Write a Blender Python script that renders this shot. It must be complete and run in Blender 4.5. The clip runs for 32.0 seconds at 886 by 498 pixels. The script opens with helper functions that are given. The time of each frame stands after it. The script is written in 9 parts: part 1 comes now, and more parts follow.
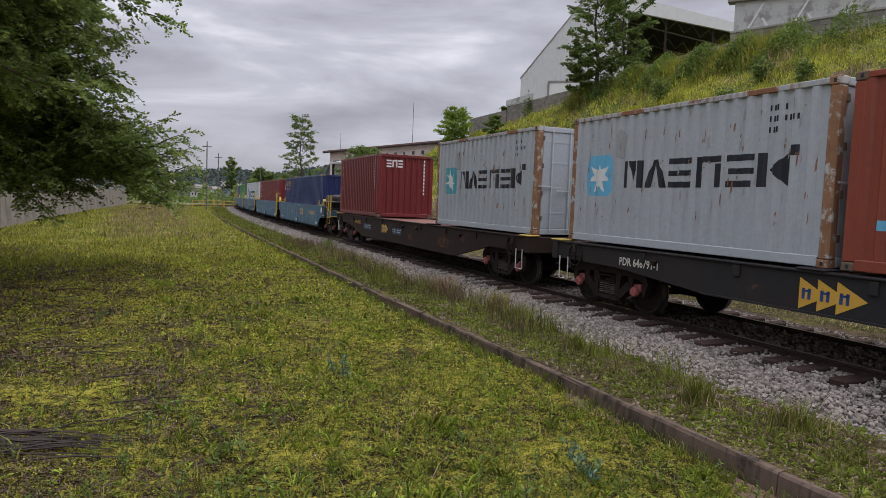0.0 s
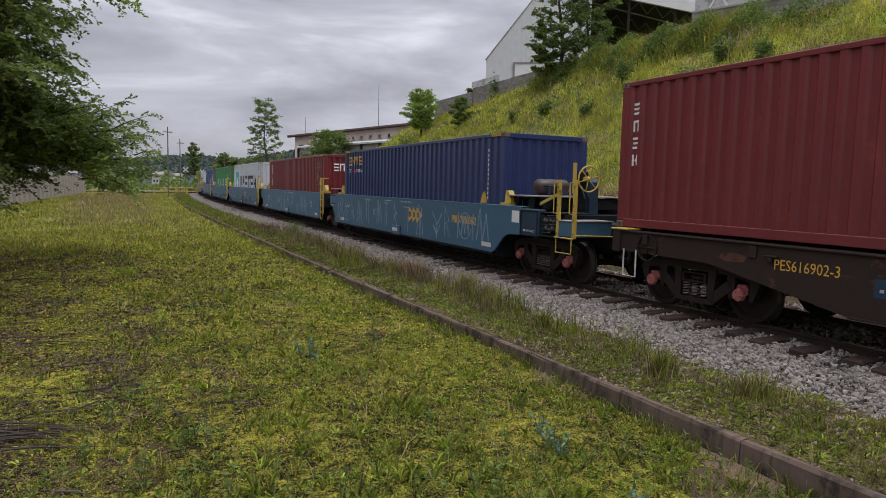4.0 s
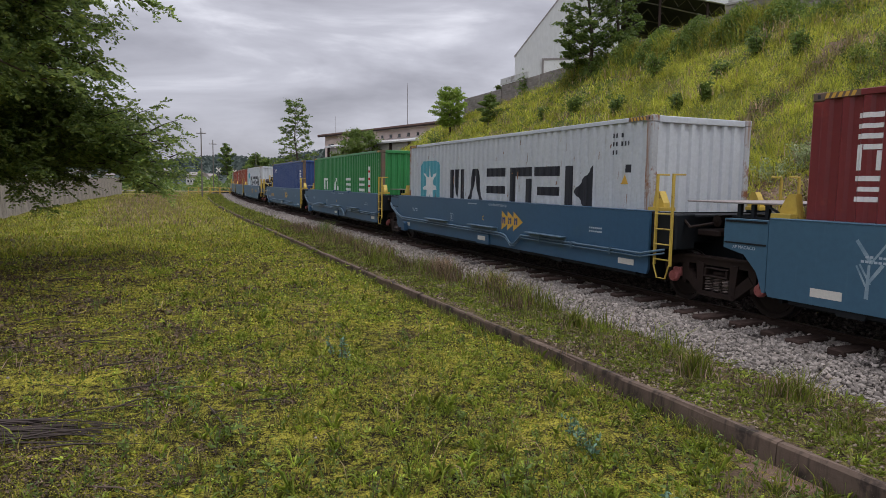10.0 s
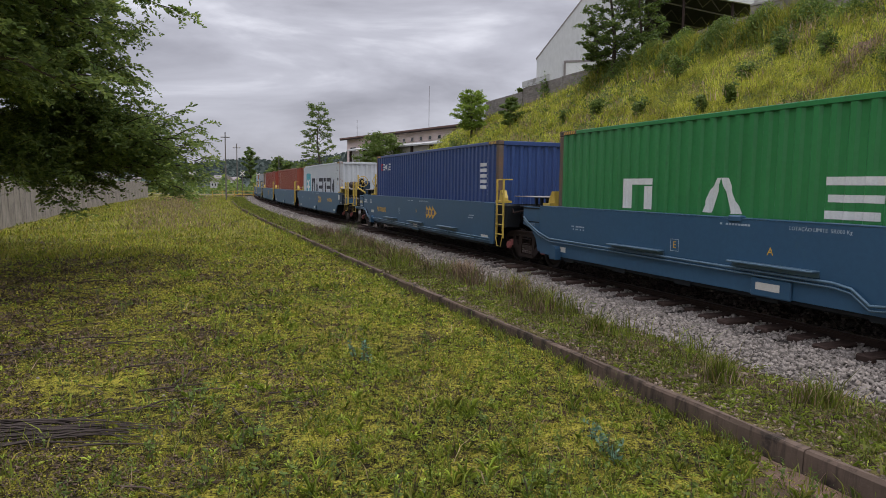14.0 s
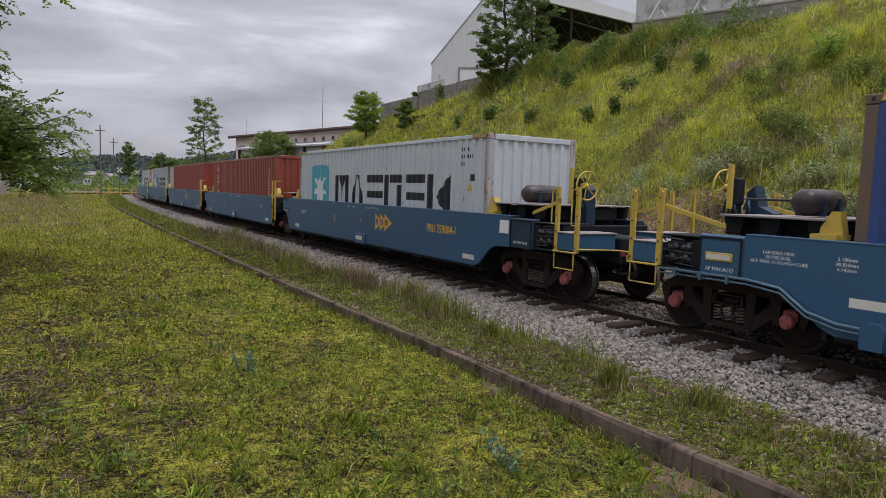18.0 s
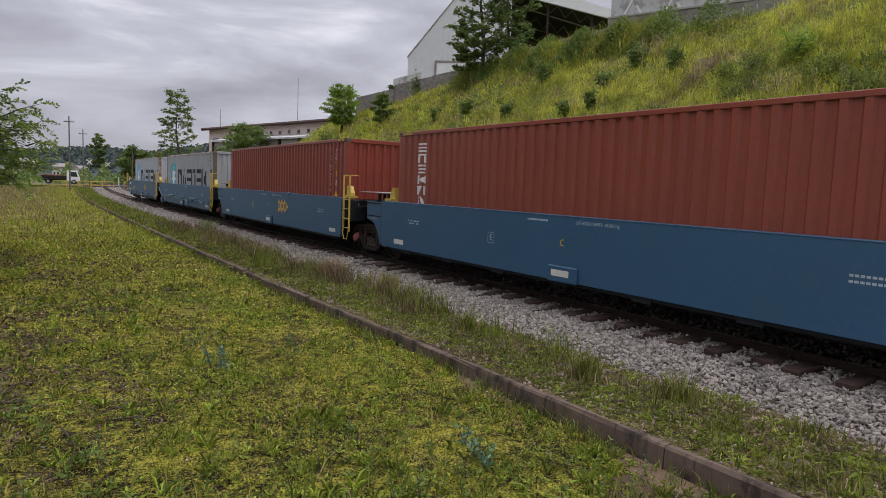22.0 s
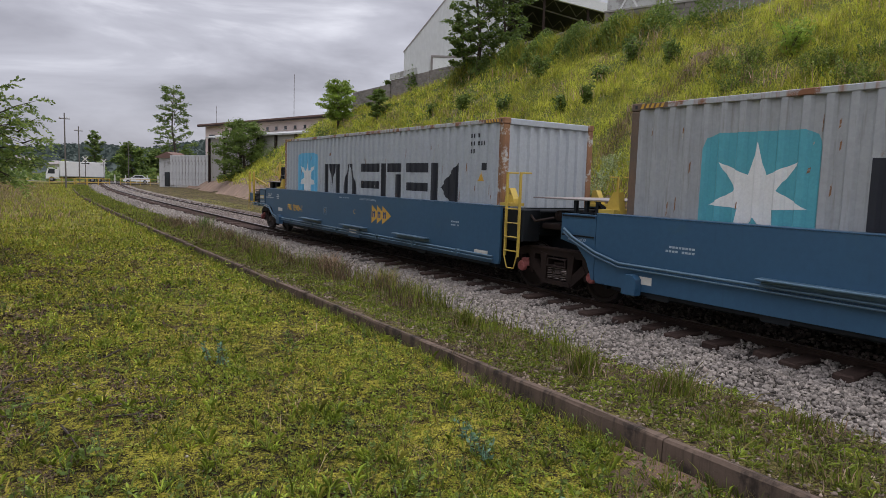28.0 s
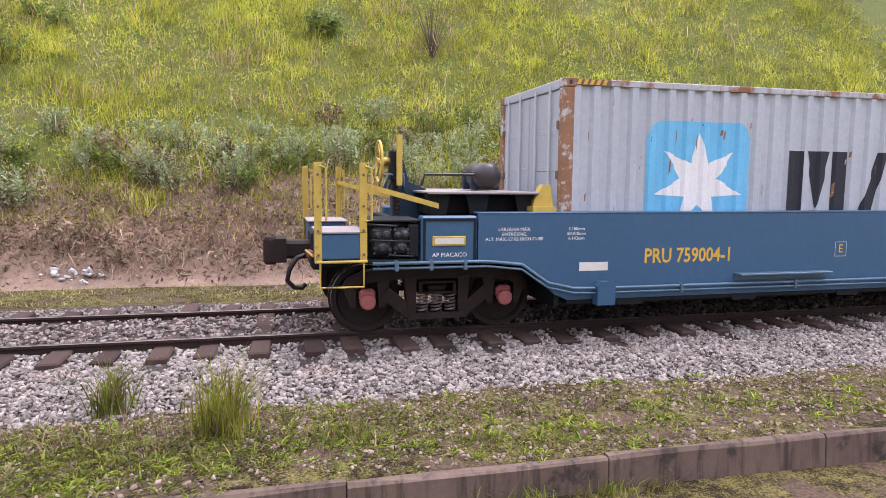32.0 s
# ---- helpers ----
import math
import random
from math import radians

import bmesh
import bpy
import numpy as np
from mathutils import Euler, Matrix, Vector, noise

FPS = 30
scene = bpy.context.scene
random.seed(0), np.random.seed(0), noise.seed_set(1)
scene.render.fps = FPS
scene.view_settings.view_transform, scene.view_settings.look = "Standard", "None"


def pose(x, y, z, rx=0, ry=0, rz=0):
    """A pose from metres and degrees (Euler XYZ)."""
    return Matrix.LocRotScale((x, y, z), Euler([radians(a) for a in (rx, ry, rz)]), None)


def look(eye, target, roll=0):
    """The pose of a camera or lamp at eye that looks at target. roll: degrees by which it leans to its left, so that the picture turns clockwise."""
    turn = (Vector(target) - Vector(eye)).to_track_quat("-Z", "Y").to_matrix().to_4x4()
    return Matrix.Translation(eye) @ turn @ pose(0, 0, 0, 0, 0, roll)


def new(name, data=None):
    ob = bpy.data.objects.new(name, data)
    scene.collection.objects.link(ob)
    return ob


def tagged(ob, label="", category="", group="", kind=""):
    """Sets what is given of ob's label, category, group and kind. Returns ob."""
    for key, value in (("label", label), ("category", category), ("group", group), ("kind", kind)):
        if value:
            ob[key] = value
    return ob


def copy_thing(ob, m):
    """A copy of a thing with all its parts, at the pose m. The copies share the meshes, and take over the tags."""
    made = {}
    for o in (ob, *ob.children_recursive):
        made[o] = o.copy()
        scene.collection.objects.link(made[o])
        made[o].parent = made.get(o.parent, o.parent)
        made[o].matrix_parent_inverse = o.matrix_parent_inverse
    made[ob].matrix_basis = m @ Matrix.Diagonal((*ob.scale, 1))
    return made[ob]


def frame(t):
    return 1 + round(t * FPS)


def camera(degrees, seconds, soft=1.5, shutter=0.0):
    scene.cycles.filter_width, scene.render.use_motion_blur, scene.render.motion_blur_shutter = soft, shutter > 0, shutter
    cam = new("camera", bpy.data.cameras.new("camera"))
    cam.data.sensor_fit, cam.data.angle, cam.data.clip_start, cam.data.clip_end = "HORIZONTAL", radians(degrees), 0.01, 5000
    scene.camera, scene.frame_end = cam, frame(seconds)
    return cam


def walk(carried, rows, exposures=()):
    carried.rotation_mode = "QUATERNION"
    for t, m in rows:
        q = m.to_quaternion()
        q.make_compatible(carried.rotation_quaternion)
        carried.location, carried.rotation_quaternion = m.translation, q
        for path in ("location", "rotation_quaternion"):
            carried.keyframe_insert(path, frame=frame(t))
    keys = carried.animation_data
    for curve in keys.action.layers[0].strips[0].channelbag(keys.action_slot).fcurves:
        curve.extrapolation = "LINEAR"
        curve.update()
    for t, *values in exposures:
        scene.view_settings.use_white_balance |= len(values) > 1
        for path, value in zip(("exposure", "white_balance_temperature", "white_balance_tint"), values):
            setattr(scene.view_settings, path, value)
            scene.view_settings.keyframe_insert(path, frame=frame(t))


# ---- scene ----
cam = camera(67.63, 32.0, soft=0.45)


def eye_pose(x, y, z, yaw, pitch, roll):
    return pose(x, y, z, 90 + pitch, 0, yaw) @ pose(0, 0, 0, 0, 0, roll)


PATH = [
    (0, eye_pose(-0.056, -0.199, 1.990, 0.00, -4.08, 2.15)),
    (0.5, eye_pose(-0.041, -0.161, 1.965, 0.85, -3.34, 2.48)),
    (1, eye_pose(-0.050, -0.173, 1.950, 1.10, -4.06, 2.67)),
    (1.5, eye_pose(-0.052, -0.170, 1.943, 0.67, -4.32, 3.02)),
    (2, eye_pose(-0.053, -0.174, 1.951, 0.56, -4.56, 2.36)),
    (2.5, eye_pose(-0.059, -0.179, 1.954, 0.78, -4.46, 2.23)),
    (3, eye_pose(-0.047, -0.167, 1.945, -0.50, -5.34, 2.25)),
    (3.5, eye_pose(-0.032, -0.159, 1.937, -2.26, -5.30, 1.89)),
    (5.5, eye_pose(-0.020, -0.125, 1.962, -2.92, -6.00, 0.72)),
    (6, eye_pose(-0.029, -0.131, 1.970, -2.73, -5.79, 0.80)),
    (6.5, eye_pose(-0.038, -0.139, 1.965, -2.56, -6.05, 0.96)),
    (7, eye_pose(-0.032, -0.139, 1.965, -1.89, -6.32, 0.82)),
    (7.5, eye_pose(-0.028, -0.142, 1.962, -2.22, -6.10, 0.51)),
    (8, eye_pose(-0.022, -0.152, 1.971, -1.63, -5.84, -0.03)),
    (8.5, eye_pose(-0.016, -0.153, 1.970, -2.05, -5.88, -0.15)),
    (9, eye_pose(-0.010, -0.146, 1.967, -1.58, -5.78, 0.06)),
    (9.5, eye_pose(-0.021, -0.159, 1.976, -0.13, -5.44, 0.89)),
    (10, eye_pose(-0.030, -0.170, 1.966, -0.20, -5.66, 0.76)),
    (10.5, eye_pose(-0.050, -0.168, 1.973, 0.47, -6.04, 0.92)),
    (11, eye_pose(-0.050, -0.167, 1.970, -0.73, -6.12, 0.86)),
    (11.5, eye_pose(-0.014, -0.166, 1.968, -2.78, -6.37, 0.74)),
    (12, eye_pose(-0.022, -0.165, 1.968, -3.65, -6.12, 0.64)),
    (12.5, eye_pose(-0.025, -0.153, 1.969, -1.44, -6.01, 0.52)),
    (13, eye_pose(-0.026, -0.137, 1.960, 0.30, -5.70, 0.17)),
    (13.5, eye_pose(-0.026, -0.169, 1.974, 1.99, -5.51, -0.68)),
    (14, eye_pose(-0.034, -0.177, 1.975, 1.65, -5.44, 0.66)),
    (14.5, eye_pose(-0.065, -0.159, 1.980, 1.08, -5.17, 0.94)),
    (15, eye_pose(-0.118, -0.132, 1.984, -2.92, -3.73, 0.81)),
    (15.5, eye_pose(-0.115, -0.113, 1.975, -7.77, -3.91, 1.59)),
    (17.5, eye_pose(-0.019, 0.129, 1.959, -10.76, -4.70, 1.51)),
    (17.8, eye_pose(-0.029, 0.126, 1.963, -8.18, -4.85, 1.73)),
    (18, eye_pose(-0.032, 0.123, 1.966, -7.56, -4.96, 1.88)),
    (18.5, eye_pose(-0.024, 0.124, 1.963, -7.21, -4.76, 1.89)),
    (19, eye_pose(0.002, 0.143, 1.961, -11.24, -5.05, 1.82)),
    (19.5, eye_pose(0.007, 0.181, 1.947, -14.38, -5.60, 1.74)),
    (20, eye_pose(0.018, 0.202, 1.947, -15.56, -5.43, 1.85)),
    (20.5, eye_pose(0.017, 0.208, 1.954, -15.08, -5.28, 2.08)),
    (21, eye_pose(-0.000, 0.191, 1.959, -14.00, -4.52, 2.24)),
    (21.5, eye_pose(-0.016, 0.159, 1.955, -9.99, -4.84, 1.66)),
    (22, eye_pose(-0.011, 0.147, 1.964, -9.62, -5.42, 2.10)),
    (22.5, eye_pose(-0.017, 0.142, 1.962, -9.89, -5.24, 2.61)),
    (23, eye_pose(-0.029, 0.147, 1.961, -10.79, -5.25, 3.13)),
    (23.5, eye_pose(-0.010, 0.147, 1.964, -10.61, -5.24, 2.17)),
    (24, eye_pose(-0.003, 0.146, 1.965, -10.10, -5.55, 2.21)),
    (24.5, eye_pose(-0.009, 0.144, 1.966, -10.06, -5.71, 1.94)),
    (25, eye_pose(-0.002, 0.154, 1.967, -9.58, -5.56, 1.14)),
    (25.5, eye_pose(-0.007, 0.154, 1.961, -9.62, -5.30, 0.78)),
    (27.5, eye_pose(-0.010, 0.159, 1.959, -9.26, -5.69, 1.32)),
    (28, eye_pose(-0.020, 0.142, 1.964, -9.86, -5.82, 1.79)),
    (28.5, eye_pose(-0.000, 0.158, 1.962, -9.59, -5.92, 1.48)),
    (29, eye_pose(0.014, 0.183, 1.952, -11.97, -6.03, 1.41)),
    (29.5, eye_pose(0.043, 0.216, 1.943, -14.30, -6.21, 1.11)),
    (30, eye_pose(0.088, 0.240, 1.937, -19.28, -6.65, 1.59)),
    (30.5, eye_pose(0.140, 0.221, 1.939, -27.98, -6.47, 1.35)),
    (31, eye_pose(0.267, 0.156, 1.939, -41.41, -6.73, 1.25)),
    (31.2, eye_pose(0.275, 0.150, 1.954, -49.62, -6.18, 0.78)),
    (31.5, eye_pose(0.274, 0.117, 1.948, -61.20, -5.47, 0.33)),
    (32, eye_pose(0.305, 0.089, 1.947, -79.02, -6.08, 0.50)),
]
EXPOSURES = [(0, 0.0, 6400, 12.5), (29.5, 0.0, 6400, 12.5), (30.5, 0.25, 6350, 15), (31.2, 0.65, 6300, 20), (32, 1.1, 6250, 24)]
walk(cam, PATH, EXPOSURES)

# ---- the line of the track ----
# s runs along the track in the train's direction, n to its right (towards the camera), z = 0 on the rail head
KNOTS = [-260.0, -200.0, -160.0, -130.0, -105.0, -85.0, -70.0, -55.0, -40.0, -28.0, -16.0, -6.0, 6.0, 20.0, 40.0]
BEND = [1.38, 1.379, 1.376, 1.373, 1.366, 1.35, 1.299, 1.076, 0.484, 0.22, 1.043, 1.414, 1.242, 1.147, 1.108]
S_LINE = np.arange(-300.0, 90.5, 0.5)
_k = np.interp(S_LINE, KNOTS, BEND) / 1000
_h = np.concatenate([[0], np.cumsum((_k[1:] + _k[:-1]) / 4)])
_h = _h - _h[600] + radians(-155.2781)
_dx, _dy = -np.sin(_h), np.cos(_h)
X_LINE = np.concatenate([[0], np.cumsum((_dx[1:] + _dx[:-1]) / 4)])
Y_LINE = np.concatenate([[0], np.cumsum((_dy[1:] + _dy[:-1]) / 4)])
X_LINE += 8.5953 - X_LINE[600]
Y_LINE += 4.0373 - Y_LINE[600]


def at_line(s, n=0.0):
    """World x, y of the place n metres to the right of the track at s."""
    x, y, h = np.interp(s, S_LINE, X_LINE), np.interp(s, S_LINE, Y_LINE), np.interp(s, S_LINE, _h)
    past = s - np.clip(s, S_LINE[0], S_LINE[-1])
    return x + n * np.cos(h) - past * np.sin(h), y + n * np.sin(h) + past * np.cos(h)


def along(s, n=0.0, z=0.0, turn=0.0):
    """A pose on the track: x ahead in the train's direction, y to its left."""
    x, y = at_line(s, n)
    return pose(x, y, z, 0, 0, math.degrees(np.interp(s, S_LINE, _h)) + 90 + turn)


def chord(s, half):
    """The pose of a body that rides on pivots half a metre-count before and behind s."""
    (xa, ya), (xb, yb) = at_line(s - half), at_line(s + half)
    return pose((xa + xb) / 2, (ya + yb) / 2, 0, 0, 0, math.degrees(math.atan2(yb - ya, xb - xa)))


def gone(t):
    """How far the train has come at t seconds: the s of the last container's middle."""
    k = (t - 16) / 16
    return -90.920 + 96.542 * k + 3.982 * k ** 2 + 0.119 * k ** 3

# ---- sky and sun ----
world = bpy.data.worlds.new("world")
scene.world = world
world.use_nodes = True
wn, wl = world.node_tree.nodes, world.node_tree.links
wn.clear()
w_out = wn.new("ShaderNodeOutputWorld")
w_bg = wn.new("ShaderNodeBackground")
w_sky = wn.new("ShaderNodeTexSky")
w_sky.sky_type, w_sky.sun_disc = "NISHITA", False
w_sky.sun_elevation, w_sky.sun_rotation = radians(69), radians(129)
w_co = wn.new("ShaderNodeTexCoord")
w_map = wn.new("ShaderNodeMapping")
w_map.inputs["Scale"].default_value = (1.15, 1.15, 5.2)
w_map.inputs["Rotation"].default_value = (0.05, 0.0, 0.4)
w_n1 = wn.new("ShaderNodeTexNoise")
w_n1.inputs["Scale"].default_value, w_n1.inputs["Detail"].default_value = 2.1, 7
w_n1.inputs["Roughness"].default_value, w_n1.inputs["Distortion"].default_value = 0.52, 0.35
w_ramp = wn.new("ShaderNodeValToRGB")
for spot, (place, tone) in zip((0, 1, 2, 3), ((0.30, (0.31, 0.31, 0.35, 1)), (0.43, (0.43, 0.43, 0.48, 1)), (0.55, (0.58, 0.585, 0.645, 1)), (0.67, (0.90, 0.91, 0.97, 1)))):
    stop = w_ramp.color_ramp.elements[spot] if spot < 2 else w_ramp.color_ramp.elements.new(place)
    stop.position, stop.color = place, tone
w_dim = wn.new("ShaderNodeMixRGB")
w_dim.blend_type, w_dim.inputs[0].default_value = "MULTIPLY", 1.0
w_dim.inputs[2].default_value = (0.1, 0.1, 0.1, 1)
w_mix = wn.new("ShaderNodeMixRGB")
w_mix.inputs[0].default_value = 0.93
wl.new(w_co.outputs["Generated"], w_map.inputs[0])
wl.new(w_map.outputs[0], w_n1.inputs[0])
wl.new(w_n1.outputs[0], w_ramp.inputs[0])
wl.new(w_sky.outputs[0], w_dim.inputs[1])
wl.new(w_dim.outputs[0], w_mix.inputs[1])
wl.new(w_ramp.outputs[0], w_mix.inputs[2])
w_sep = wn.new("ShaderNodeSeparateXYZ")
w_up = wn.new("ShaderNodeMapRange")
w_up.inputs[1].default_value, w_up.inputs[2].default_value, w_up.inputs[3].default_value, w_up.inputs[4].default_value = 0.25, 0.95, 1.0, 3.6
w_gain = wn.new("ShaderNodeMixRGB")
w_gain.blend_type, w_gain.inputs[0].default_value = "MULTIPLY", 1.0
wl.new(w_co.outputs["Generated"], w_sep.inputs[0])
wl.new(w_sep.outputs[2], w_up.inputs[0])
wl.new(w_mix.outputs[0], w_gain.inputs[1])
wl.new(w_up.outputs[0], w_gain.inputs[2])
wl.new(w_gain.outputs[0], w_bg.inputs[0])
wl.new(w_bg.outputs[0], w_out.inputs[0])
w_bg.inputs[1].default_value = 1.0

sun = new("sun", bpy.data.lights.new("sun", "SUN"))
sun.data.energy, sun.data.angle, sun.data.color = 1.3, radians(18), (1.0, 0.97, 0.92)
sun.matrix_world = look((21, -17, 72), (0, 0, 0))

# ---- materials ----
def surface(name, base, second=None, rough=0.6, metal=0.0, grain=30.0, blot=2.0, mix=0.6, bump=0.15, depth=0.004, third=None, third_at=0.62,
            third_scale=3.0, stretch=(1, 1, 1), by_piece=0.0, by_island=0.0, spec=0.4, streak=None, streak_at=0.6, see=0.0):
    """A procedural surface: two tones at two scales, an optional third tone in patches (rust, dirt), streaks that run down, and fine relief."""
    m = bpy.data.materials.new(name)
    m.use_nodes = True
    nt = m.node_tree
    n, l = nt.nodes, nt.links
    b = n["Principled BSDF"]
    co = n.new("ShaderNodeTexCoord")
    mp = n.new("ShaderNodeMapping")
    mp.inputs["Scale"].default_value = stretch
    l.new(co.outputs["Object"], mp.inputs[0])

    def noise_of(scale, detail=4.0, rgh=0.6, source=None):
        t = n.new("ShaderNodeTexNoise")
        t.inputs["Scale"].default_value, t.inputs["Detail"].default_value, t.inputs["Roughness"].default_value = scale, detail, rgh
        l.new(source or mp.outputs[0], t.inputs[0])
        return t.outputs[0]

    def ramp(fac, lo, hi, a=0.0, z=1.0):
        r = n.new("ShaderNodeMapRange")
        r.inputs[1].default_value, r.inputs[2].default_value, r.inputs[3].default_value, r.inputs[4].default_value = lo, hi, a, z
        l.new(fac, r.inputs[0])
        return r.outputs[0]

    def blend(fac, a, z, kind="MIX"):
        x = n.new("ShaderNodeMixRGB")
        x.blend_type = kind
        for slot, v in ((0, fac), (1, a), (2, z)):
            if isinstance(v, (int, float)):
                x.inputs[slot].default_value = v
            elif isinstance(v, tuple):
                x.inputs[slot].default_value = (*v, 1)
            else:
                l.new(v, x.inputs[slot])
        return x.outputs[0]

    second = second or tuple(c * 0.7 for c in base)
    big, small = noise_of(blot, 5), noise_of(grain, 5, 0.65)
    col = blend(ramp(big, 0.35, 0.65, 0, mix), base, second)
    col = blend(ramp(small, 0.3, 0.7, 0, 0.35), col, tuple(c * 0.55 for c in base))
    if third:
        patch = noise_of(third_scale, 6, 0.7)
        col = blend(ramp(patch, third_at, third_at + 0.08), col, third)
    if streak:
        ms = n.new("ShaderNodeMapping")
        ms.inputs["Scale"].default_value = (5, 5, 0.35)
        l.new(co.outputs["Object"], ms.inputs[0])
        col = blend(ramp(noise_of(2.2, 5, 0.65, ms.outputs[0]), streak_at, streak_at + 0.16, 0, 0.75), col, streak)
    if by_piece:
        oi = n.new("ShaderNodeObjectInfo")
        col = blend(1.0, col, ramp_grey(n, l, oi.outputs["Random"], by_piece), "MULTIPLY")
    if by_island:
        ge = n.new("ShaderNodeNewGeometry")
        col = blend(1.0, col, ramp_grey(n, l, ge.outputs["Random Per Island"], by_island), "MULTIPLY")
    l.new(col, b.inputs["Base Color"])
    b.inputs["Roughness"].default_value, b.inputs["Metallic"].default_value = rough, metal
    b.inputs["Specular IOR Level"].default_value = spec
    if bump:
        bp = n.new("ShaderNodeBump")
        bp.inputs["Strength"].default_value, bp.inputs["Distance"].default_value = bump, depth
        l.new(small, bp.inputs["Height"])
        l.new(bp.outputs[0], b.inputs["Normal"])
    if see:
        b.inputs["Transmission Weight"].default_value = see
    return m


def ramp_grey(n, l, fac, spread):
    r = n.new("ShaderNodeMapRange")
    r.inputs[3].default_value, r.inputs[4].default_value = 1 - spread, 1 + spread * 0.6
    l.new(fac, r.inputs[0])
    c = n.new("ShaderNodeCombineColor")
    for i in range(3):
        l.new(r.outputs[0], c.inputs[i])
    return c.outputs[0]


def leafy(name, tones, rough=0.55, sheen=0.3, patch=0.0, patch_tone=(0.2, 0.15, 0.07), mottle=0.0, patch_scale=0.8):
    """Leaves and blades: a tone for each, drawn from the list, with light passing through a little."""
    m = bpy.data.materials.new(name)
    m.use_nodes = True
    n, l = m.node_tree.nodes, m.node_tree.links
    b = n["Principled BSDF"]
    ge = n.new("ShaderNodeNewGeometry")
    cr = n.new("ShaderNodeValToRGB")
    cr.color_ramp.interpolation = "LINEAR"
    for i, tone in enumerate(tones):
        place = i / (len(tones) - 1)
        e = cr.color_ramp.elements[0] if i == 0 else cr.color_ramp.elements[-1] if i == len(tones) - 1 else cr.color_ramp.elements.new(place)
        e.position, e.color = place, (*tone, 1)
    l.new(ge.outputs["Random Per Island"], cr.inputs[0])
    co = n.new("ShaderNodeTexCoord")
    big = n.new("ShaderNodeTexNoise")
    big.inputs["Scale"].default_value, big.inputs["Detail"].default_value = 0.35, 5
    l.new(co.outputs["Object"], big.inputs[0])
    mul = n.new("ShaderNodeMixRGB")
    mul.blend_type, mul.inputs[0].default_value = "MULTIPLY", 1.0
    r = n.new("ShaderNodeMapRange")
    r.inputs[1].default_value, r.inputs[2].default_value, r.inputs[3].default_value, r.inputs[4].default_value = 0.3, 0.7, 0.72, 1.2
    l.new(big.outputs[0], r.inputs[0])
    c = n.new("ShaderNodeCombineColor")
    for i in range(3):
        l.new(r.outputs[0], c.inputs[i])
    l.new(cr.outputs[0], mul.inputs[1])
    l.new(c.outputs[0], mul.inputs[2])
    col = mul.outputs[0]
    if patch:
        px = n.new("ShaderNodeTexNoise")
        px.inputs["Scale"].default_value, px.inputs["Detail"].default_value = patch_scale, 5
        l.new(co.outputs["Object"], px.inputs[0])
        pr = n.new("ShaderNodeMapRange")
        pr.inputs[1].default_value, pr.inputs[2].default_value = patch, patch + 0.12
        l.new(px.outputs[0], pr.inputs[0])
        mx = n.new("ShaderNodeMixRGB")
        mx.inputs[2].default_value = (*patch_tone, 1)
        l.new(pr.outputs[0], mx.inputs[0])
        l.new(col, mx.inputs[1])
        col = mx.outputs[0]
    if mottle:
        fine = n.new("ShaderNodeTexNoise")
        fine.inputs["Scale"].default_value, fine.inputs["Detail"].default_value = mottle, 3
        l.new(co.outputs["Object"], fine.inputs[0])
        fr = n.new("ShaderNodeMapRange")
        fr.inputs[1].default_value, fr.inputs[2].default_value, fr.inputs[3].default_value, fr.inputs[4].default_value = 0.35, 0.65, 0.62, 1.4
        l.new(fine.outputs[0], fr.inputs[0])
        fc = n.new("ShaderNodeCombineColor")
        for i in range(3):
            l.new(fr.outputs[0], fc.inputs[i])
        fm = n.new("ShaderNodeMixRGB")
        fm.blend_type, fm.inputs[0].default_value = "MULTIPLY", 1.0
        l.new(col, fm.inputs[1])
        l.new(fc.outputs[0], fm.inputs[2])
        col = fm.outputs[0]
    l.new(col, b.inputs["Base Color"])
    b.inputs["Roughness"].default_value = rough
    b.inputs["Specular IOR Level"].default_value = 0.2
    tr = n.new("ShaderNodeBsdfTranslucent")
    l.new(col, tr.inputs[0])
    ms = n.new("ShaderNodeMixShader")
    ms.inputs[0].default_value = sheen
    l.new(b.outputs[0], ms.inputs[1])
    l.new(tr.outputs[0], ms.inputs[2])
    l.new(ms.outputs[0], n["Material Output"].inputs[0])
    return m


